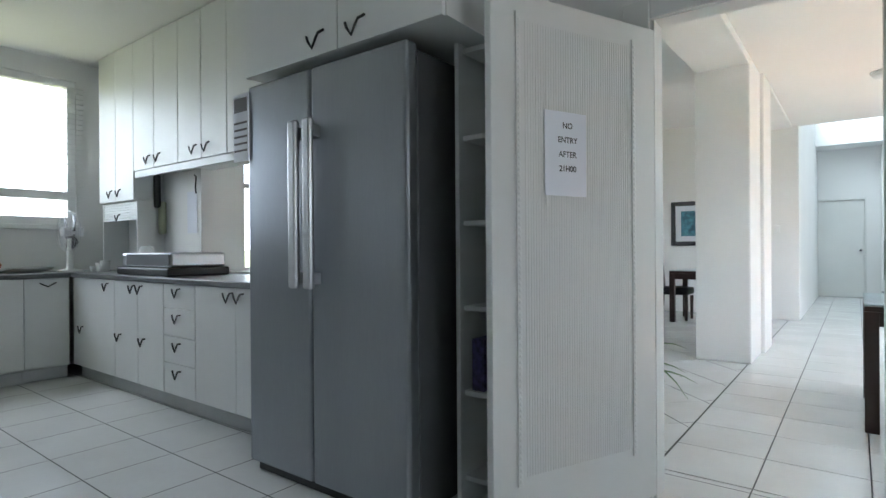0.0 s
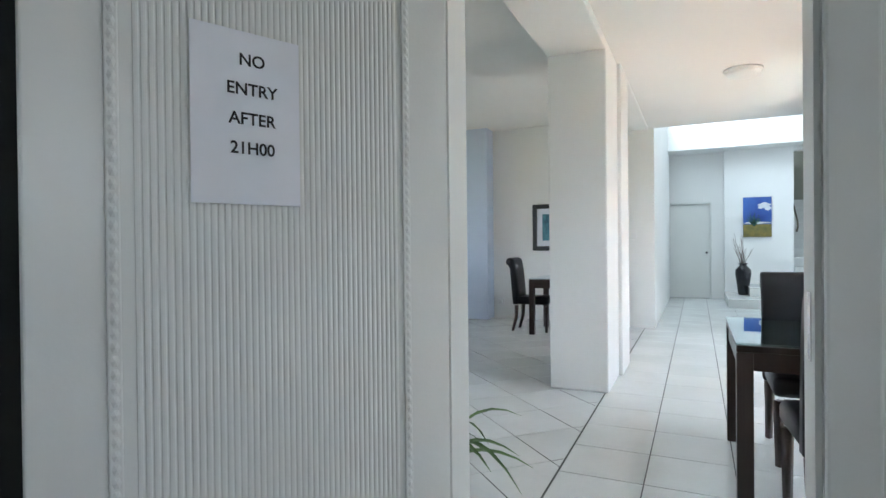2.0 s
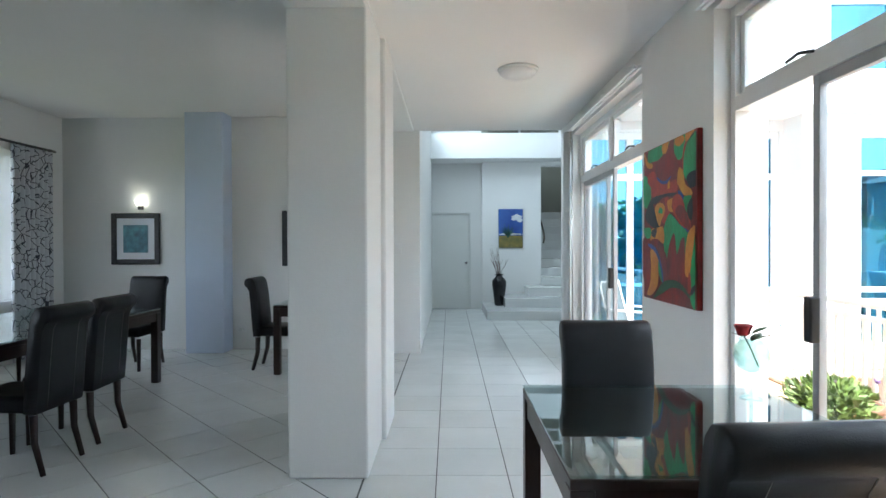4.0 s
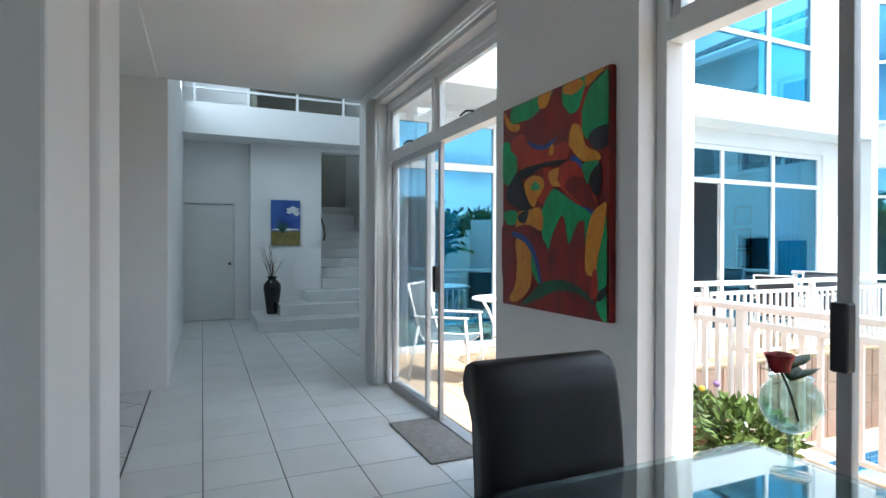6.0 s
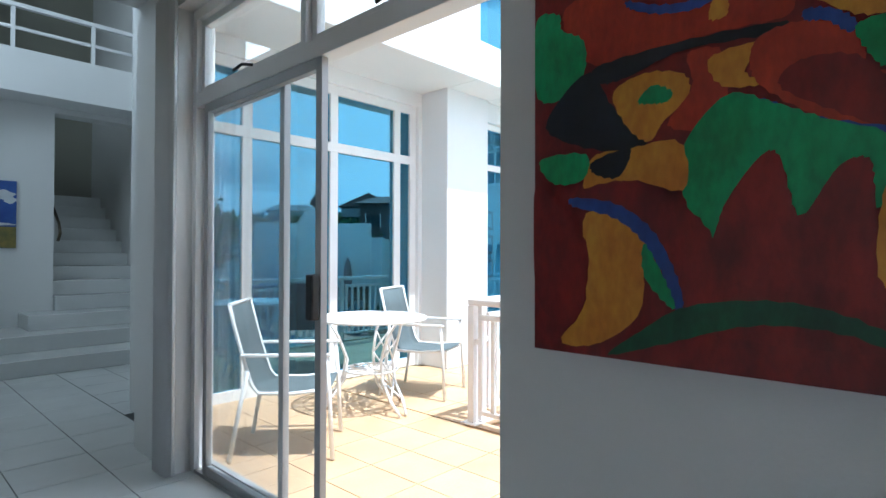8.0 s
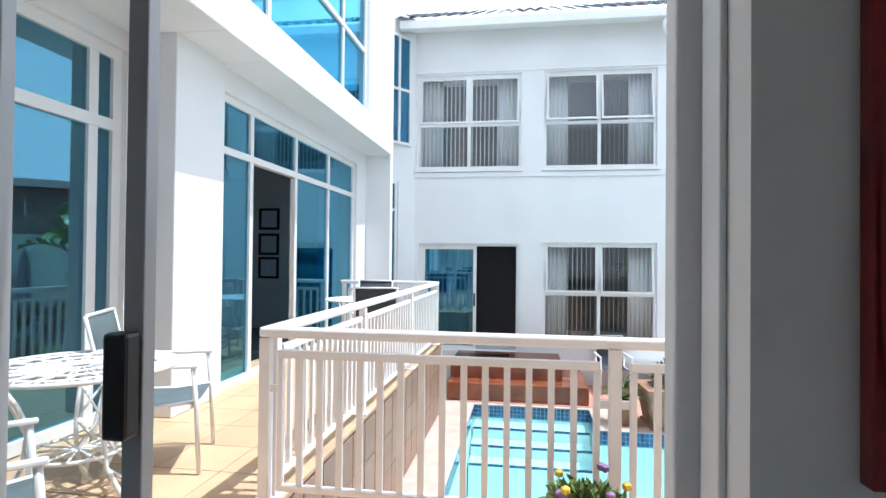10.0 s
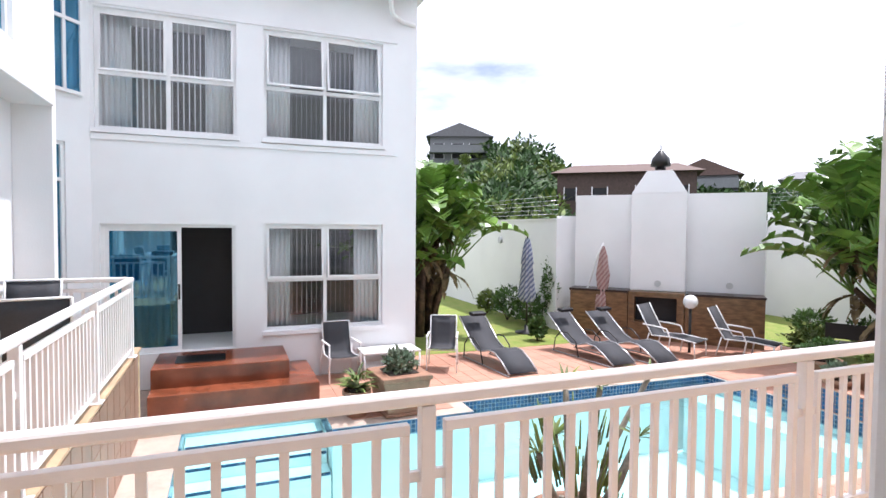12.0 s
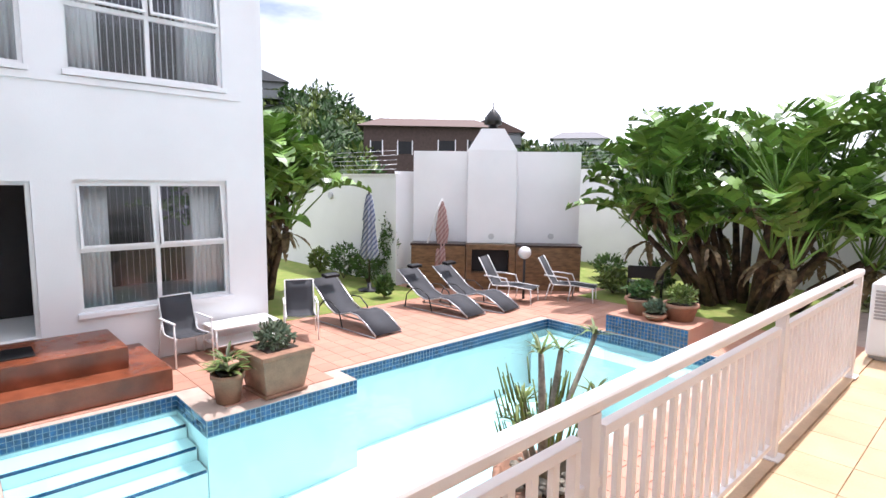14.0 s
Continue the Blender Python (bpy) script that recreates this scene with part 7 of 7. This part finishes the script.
def far_house(name, at, turn, w, d, h, roof_h, wall_m, roof_m, label, wins, balcony=False):
    t = thing(name, label, "house", at, turn)
    part("wall", boxes((-w / 2, -d / 2, -3.0, w / 2, d / 2, h)), wall_m, t)
    bm = bmesh.new()
    o = 0.5
    a = [bm.verts.new(p) for p in ((-w / 2 - o, -d / 2 - o, h), (w / 2 + o, -d / 2 - o, h), (w / 2 + o, d / 2 + o, h), (-w / 2 - o, d / 2 + o, h))]
    if balcony:
        r = [bm.verts.new(p) for p in ((0, -d / 2 - o, h + roof_h), (0, d / 2 + o, h + roof_h))]
        for f in ((a[0], a[1], r[0]), (a[2], a[3], r[1]), (a[1], a[2], r[1], r[0]), (a[3], a[0], r[0], r[1]), (a[3], a[2], a[1], a[0])):
            bm.faces.new(f)
    else:
        r = [bm.verts.new(p) for p in ((-w / 2 + 1, 0, h + roof_h), (w / 2 - 1, 0, h + roof_h))]
        for f in ((a[0], a[1], r[1], r[0]), (a[1], a[2], r[1]), (a[2], a[3], r[0], r[1]), (a[3], a[0], r[0]), (a[3], a[2], a[1], a[0])):
            bm.faces.new(f)
    part("roof", bm, roof_m, t)
    for x0, x1, z0, z1 in wins:
        wn = part("window", boxes((x0, -d / 2 - 0.05, z0, x1, -d / 2 - 0.001, z1)), INK, t, "dark window")
        part("frame", boxes((x0 - 0.08, -d / 2 - 0.04, z0 - 0.08, x0 - 0.001, -d / 2 - 0.002, z1 + 0.08), (x1 + 0.001, -d / 2 - 0.04, z0 - 0.08, x1 + 0.08, -d / 2 - 0.002, z1 + 0.08)), FRAME, wn)
    if balcony:
        part("balcony", boxes((-w / 2, -d / 2 - 1.2, h * 0.42, w / 2, -d / 2 - 0.06, h * 0.42 + 0.9)), wall_m, t)
    return t


HW = mat("grey_house_wall", (0.22, 0.23, 0.24), 0.8, var=0.06, bump=0)
HR = mat("grey_house_roof", (0.18, 0.18, 0.19), 0.7, var=0.08, bump=0)
BR = mat("dark_brick_house", (0.10, 0.065, 0.055), 0.8, var=0.15, bump=0)
RR = mat("brown_house_roof", (0.14, 0.09, 0.075), 0.8, var=0.1, bump=0)


def place(az, d, z):
    return (C0.x + d * math.cos(radians(az)), C0.y + d * math.sin(radians(az)), z)


far_house("far_house", place(-23.2, 68, 9.0), -113 + 0, 7.0, 6.5, 3.4, 1.6, HW, HR, "grey two storey house on the hilltop", [(-3.0, -1.9, 0.9, 2.6), (-0.9, 0.4, 0.9, 2.6), (1.2, 2.6, 0.9, 2.6)], True)
far_house("brick_house", place(-40.0, 44, 3.1), -130, 9.5, 6, 2.6, 0.9, BR, RR, "dark brick house with a low brown roof", [(-4.2, -3.4, 0.6, 1.5), (-2.2, -1.2, 0.6, 1.5), (0.8, 2.0, 0.6, 1.6), (3.0, 4.2, 0.6, 1.6)])
far_house("small_house", place(-47.0, 60, 4.6), -137, 6, 5, 2.2, 1.6, HW, RR, "small house with a brown gable roof", [(-1.0, 1.0, 0.5, 1.5)], True)
far_house("white_house", place(-56.0, 70, 4.8), -146, 6, 5, 2.2, 1.0, WALL_OUT, HR, "pale house far off on the slope", [(-2.0, -0.5, 0.5, 1.5), (0.5, 2.0, 0.5, 1.5)])

# ---- wing interiors: blinds, curtains ----
SLAT = mat("vertical_blind_slat", (0.80, 0.82, 0.84), 0.8, var=0.03, bump=0)
SHADE_GREY = bpy.data.materials["shade_grey_room_wall"]
for i, (y0, y1, z0, z1) in enumerate(WIN):
    vb = thing("vertical_blind", "pale vertical blind behind the window", "blind", (WX + 0.22, 0, 0), group="wing blinds")
    part("head_rail", boxes((-0.02, y0, z1 - 0.02, 0.03, y1, z1 + 0.03)), FRAME, vb)
    n = 24
    for k in range(n):
        y = y0 + 0.05 + (y1 - y0 - 0.1) * k / (n - 1)
        s = part("slat", boxes((-0.001, -0.035, z0, 0.001, 0.035, z1 - 0.03)), SLAT, vb)
        s.matrix_basis = pose(0.01, y, 0, 0, 0, (80, 84, 78)[i])
    for side in (0, 1):
        cu2 = thing("curtain", "pale blue-white curtain drawn to the window side", "curtain", (WX + 0.33, 0, 0), group="wing curtains")
        bm = bmesh.new()
        ya = y0 - 0.02 if side == 0 else y1 - 0.46
        sheet(bm, [[(0.03 * math.sin(j * 1.3), ya + 0.48 * j / 30, z) for j in range(31)] for z in (z0 - 0.1, z1 + 0.04)], 0.002)
        part("cloth", bm, CURTAIN_WHITE, cu2, smooth=True)
cu3 = thing("curtain", "pale curtain behind the blue sliding door", "curtain", (WX + 0.35, 0, 0), group="wing curtains")
bm = bmesh.new()
sheet(bm, [[(0.04 * math.sin(j * 1.1), 7.75 + 0.9 * j / 50, z) for j in range(51)] for z in (-0.48, 1.5)], 0.002)
part("cloth", bm, CURTAIN_WHITE, cu3, smooth=True)
wr = thing("wardrobe", "dark built-in wardrobe inside the wing room", "wardrobe", (WX + 1.6, 6.2, -0.499))
part("body", boxes((0.0, -0.3, 0.0, 0.6, 2.2, 2.4)), mat("dark_wardrobe", (0.03, 0.03, 0.032), 0.5, bump=0), wr)
for k, z in enumerate((1.05, 1.42, 1.79)):
    pf = thing("framed_certificate", "small dark framed certificate on the room wall", "picture", (6.75, 10.6, z), group="certificates")
    part("frame", boxes((-0.16, -0.02, -0.15, 0.16, 0.0, 0.15), bevel=0.006), BLACK, pf)
    part("sheet", boxes((-0.11, -0.024, -0.10, 0.11, -0.0202, 0.10)), PAPER, pf)
piece("room_partition", boxes((6.3, 10.602, 0.001, 7.2, 10.7, 2.98)), WALL, "white partition inside the glazed room", "wall")
# curtains behind the blue glazing
for x0, x1, z1 in ((1.85, 2.5, 2.9), (8.5, 9.3, 2.8)):
    cu4 = thing("curtain", "pale curtain gathered behind the blue glass", "curtain", (0, 10.12 if x0 < 5 else 9.75, 0), group="courtyard curtains")
    bm = bmesh.new()
    sheet(bm, [[(x0 + (x1 - x0) * j / 36, 0.03 * math.sin(j * 1.2), z) for j in range(37)] for z in (0.02, z1)], 0.002)
    part("cloth", bm, CURTAIN_WHITE, cu4, smooth=True)
mt = bmesh.new()
box(mt, 10.25, 6.9, -0.499, 10.75, 7.6, -0.485)
tagged(new("door_mat", mesh_of("door_mat", mt, BLACK)), "dark rubber mat before the wing door", "mat")

# side wall of the glazed room with three framed prints
piece("room_side_wall", boxes((9.75, 9.66, 0.001, 9.85, 12.49, 2.98)), WALL, "plain wall inside the glazed room", "wall")
for z in (1.95, 1.50, 1.08):
    pr = thing("framed_print", "small black framed print on the room wall", "picture", (9.748, 11.15, z), group="prints in the glazed room")
    part("frame", boxes((-0.03, -0.19, -0.19, -0.001, -0.15, 0.19), (-0.03, 0.15, -0.19, -0.001, 0.19, 0.19), (-0.03, -0.15, -0.19, -0.001, 0.15, -0.15), (-0.03, -0.15, 0.15, -0.001, 0.15, 0.19)), BLACK, pr)
    part("sheet", boxes((-0.012, -0.15, -0.15, -0.002, 0.15, 0.15)), PAPER, pr)

# ---- tiles and pavers, the nearest as pieces of their own ----
def tile_mesh(name, w, d, h, m, bevel=0.004):
    """A flat piece with sloped edges, its top at z = 0, centred."""
    bm = bmesh.new()
    lo = [bm.verts.new((sx * w / 2, sy * d / 2, -h)) for sx, sy in ((-1, -1), (1, -1), (1, 1), (-1, 1))]
    mi = [bm.verts.new((sx * w / 2, sy * d / 2, -bevel * 0.5)) for sx, sy in ((-1, -1), (1, -1), (1, 1), (-1, 1))]
    hi = [bm.verts.new((sx * (w / 2 - bevel), sy * (d / 2 - bevel), 0)) for sx, sy in ((-1, -1), (1, -1), (1, 1), (-1, 1))]
    for a, b in ((lo, mi), (mi, hi)):
        for i in range(4):
            bm.faces.new((a[i], a[(i + 1) % 4], b[(i + 1) % 4], b[i]))
    bm.faces.new(hi)
    return mesh_of(name, bm, m)


def lay(name, parent, me, spots, jitter=0.0):
    rng = random.Random(len(spots))
    for x, y, z, turn in spots:
        o = new(name, me)
        o.parent = parent
        o.matrix_basis = pose(x, y, z + rng.uniform(-jitter, jitter), 0, 0, turn)


def joined(name, me, spots, m, label, category):
    """The far pieces in one mesh."""
    vs, fs = [], []
    base = [v.co.copy() for v in me.vertices]
    faces = [tuple(p.vertices) for p in me.polygons]
    for x, y, z, turn in spots:
        k = len(vs)
        mm = pose(x, y, z, 0, 0, turn)
        vs += [tuple(mm @ v) for v in base]
        fs += [tuple(k + i for i in f) for f in faces]
    out = bpy.data.meshes.new(name)
    out.from_pydata(vs, [], fs)
    out.materials.append(m)
    tagged(new(name, out), label, category, "", "stuff")


floor_ob = bpy.data.objects["floor"]
P = 0.432
near = []
for i in range(-1, 4):
    for j in range(0, 27):
        x, y = -0.165 + (i + 0.5) * P, 2.45 + (j + 0.5) * P
        if x - P / 2 > -0.62 and x + P / 2 < 1.70 or i == 3:
            near.append((x, y, 0.0, 0))
tm = tile_mesh("tile", P - 0.006, P - 0.006, 0.006, TILE, 0.002)
near = [s for s in near if s[0] < 1.5 and s[1] < 14.0]
lay("tile", floor_ob, tm, near)


def clip_poly(poly, x0, y0, x1, y1):
    """A convex outline cut to a rectangle."""
    for axis, lim, sign in ((0, x0, 1), (0, x1, -1), (1, y0, 1), (1, y1, -1)):
        out = []
        for a, b in zip(poly, poly[1:] + poly[:1]):
            ia, ib = sign * (a[axis] - lim) >= 0, sign * (b[axis] - lim) >= 0
            if ia:
                out.append(a)
            if ia != ib:
                t = (lim - a[axis]) / (b[axis] - a[axis])
                out.append((a[0] + (b[0] - a[0]) * t, a[1] + (b[1] - a[1]) * t))
        poly = out
        if len(poly) < 3:
            return []
    return poly


def cut_tiles(name, rect, origin, turn, label, skip=()):
    """Tiles laid at an angle and cut at the edges of a rectangle; whole ones within skip are left out and returned."""
    vs, fs, whole = [], [], []
    c, s = math.cos(radians(turn)), math.sin(radians(turn))
    h = (P - 0.006) / 2
    for i in range(-40, 41):
        for j in range(-40, 41):
            cx, cy = origin[0] + (i * c - j * s) * P, origin[1] + (i * s + j * c) * P
            poly = [(cx + a * c - b * s, cy + a * s + b * c) for a, b in ((-h, -h), (h, -h), (h, h), (-h, h))]
            cut = clip_poly(poly, *rect)
            if not cut:
                continue
            if len(cut) == 4 and skip and skip[0] < cx < skip[2] and skip[1] < cy < skip[3] and all(abs(p[0] - q[0]) + abs(p[1] - q[1]) < 1e-6 for p, q in zip(sorted(cut), sorted(poly))):
                whole.append((cx, cy, -0.0005, turn))
                continue
            k = len(vs)
            vs += [(x, y, -0.0005) for x, y in cut]
            fs.append(tuple(range(k, k + len(cut))))
    me = bpy.data.meshes.new(name)
    me.from_pydata(vs, [], fs)
    me.materials.append(TILE)
    tagged(new(name, me), label, "floor tiles", "", "stuff")
    return whole


whole = cut_tiles("dining_tiles", (-5.3, 2.44, -0.605, 9.49), (-2.5, 6.0), 45, "white tiles laid diagonally in the dining room", (-3.2, 2.6, -0.6, 8.5))
lay("tile", floor_ob, tm, whole[:170])
cut_tiles("kitchen_tiles", (-5.9, -2.55, 1.36, 2.44), (0.05, 0.02), 0, "white kitchen floor tiles with dark joints")
cut_tiles("hall_tiles", (1.568, 10.1, 2.95, 13.8), (1.78, 10.3), 0, "white hall floor tiles with dark joints")
cut_tiles("hall_edge_tiles", (-0.46, 13.9, 0.62, 14.06), (0.05, 13.9), 0, "white cut tiles at the hall door")

bal = bpy.data.objects["balcony"]
om = tile_mesh("tile", 0.394, 0.394, 0.010, OCHRE, 0.003)
spots, rest = [], []
for i in range(0, 5):
    for j in range(0, 32):
        x, y = 1.585 + (i + 0.5) * 0.323, -2.5 + (j + 0.5) * 0.4
        if x < 3.20 and y < 9.8:
            spots.append((x, y, 0.0, 0))
om2 = tile_mesh("tile", 0.318, 0.394, 0.010, OCHRE, 0.003)
near_b = [s for s in spots if s[1] > 0]
lay("tile", bal, om2, near_b)
joined("balcony_tiles", om2, [s for s in spots if s[1] <= 0], OCHRE, "ochre balcony tiles further along", "floor tiles")
walkway = [(3.21 + (i + 0.5) * 0.42, 8.0 + (j + 0.5) * 0.43, 0.0, 0) for i in range(14) for j in range(4)]
om3 = tile_mesh("tile", 0.414, 0.424, 0.010, OCHRE, 0.003)
lay("tile", bal, om3, walkway)

# brown tiles on the wall under the walkway
wm = bmesh.new()
box(wm, -0.146, -0.012, 0.0, 0.146, 0.0, 0.334)
wme = mesh_of("wall_tile", wm, BROWN_TILE)
for i in range(18):
    for j in range(3):
        o = new("wall_tile", wme)
        o.parent = bal
        o.matrix_basis = pose(3.46 + i * 0.31, 7.898, -1.06 + j * 0.345)

# deck pavers
deck = bpy.data.objects["pool_deck"]


def inside(x, y, poly):
    hit = False
    for (x0, y0), (x1, y1) in zip(poly, poly[1:] + poly[:1]):
        if (y0 > y) != (y1 > y) and x < (x1 - x0) * (y - y0) / (y1 - y0) + x0:
            hit = not hit
    return hit


pm = tile_mesh("paver", 0.292, 0.292, 0.012, DECK, 0.004)
near_d, far_d = [], []
for i in range(36):
    for j in range(52):
        x, y = 3.55 + (i + 0.5) * 0.3, -7.0 + (j + 0.5) * 0.3
        m = 0.15
        if any(inside(x + a, y + b, POOL) for a in (-m, m) for b in (-m, m)) or y > 7.75 or (x > 11.0 and y > 3.5) or (x > 11.9 and y > -1.1):
            continue
        if 5.9 < x < 7.5 and -2.35 < y < -1.2 or x > 13.4 or (x < 9.5 and y < -3.7) or (x - 13.4) * 0.682 - (y + 1.61) * 0.731 > 0.0:
            continue
        (near_d if x > 8.3 and -1.8 < y < 7.8 else far_d).append((x, y, DZ, 0))
lay("paver", deck, pm, near_d[:300])
joined("deck_pavers", pm, near_d[300:] + far_d, DECK, "terracotta deck pavers further off", "pavers")
# a light nosing course along the pool, and the mosaic band under it
edge = bmesh.new()
mos = bmesh.new()
for (x0, y0), (x1, y1) in zip(POOL, POOL[1:] + POOL[:1]):
    L3 = math.hypot(x1 - x0, y1 - y0)
    ux, uy = (x1 - x0) / L3, (y1 - y0) / L3
    nx, ny = -uy, ux
    n = int(L3 / 0.062)
    for k in range(n):
        for r in range(3):
            a, b = (k + 0.06) * L3 / n, (k + 0.94) * L3 / n
            z0, z1 = DZ - 0.02 - (r + 0.94) * 0.062, DZ - 0.02 - (r + 0.06) * 0.062
            q = [(x0 + ux * t + nx * 0.006, y0 + uy * t + ny * 0.006, z) for t, z in ((a, z0), (b, z0), (b, z1), (a, z1))]
            mos.faces.new([mos.verts.new(p) for p in q])
    a, b = 0.0, L3
    q0 = [(x0 + nx * 0.003, y0 + ny * 0.003, DZ - 0.22), (x1 + nx * 0.003, y1 + ny * 0.003, DZ - 0.22), (x1 + nx * 0.003, y1 + ny * 0.003, DZ - 0.014), (x0 + nx * 0.003, y0 + ny * 0.003, DZ - 0.014)]
    edge.faces.new([edge.verts.new(p) for p in q0])
for k in range(24):
    for r in range(5):
        x0, z0 = 5.95 + k * 0.0625, -0.75 - (r + 1) * 0.062
        mos.faces.new([mos.verts.new(p) for p in ((x0 + 0.004, -1.248, z0), (x0 + 0.058, -1.248, z0), (x0 + 0.058, -1.248, z0 + 0.055), (x0 + 0.004, -1.248, z0 + 0.055))])
part("mosaic_band", mos, MOSAIC, bpy.data.objects["pool"], "blue mosaic tiles at the waterline")
part("mosaic_bed", edge, MOSAIC_JOINT, bpy.data.objects["pool"])
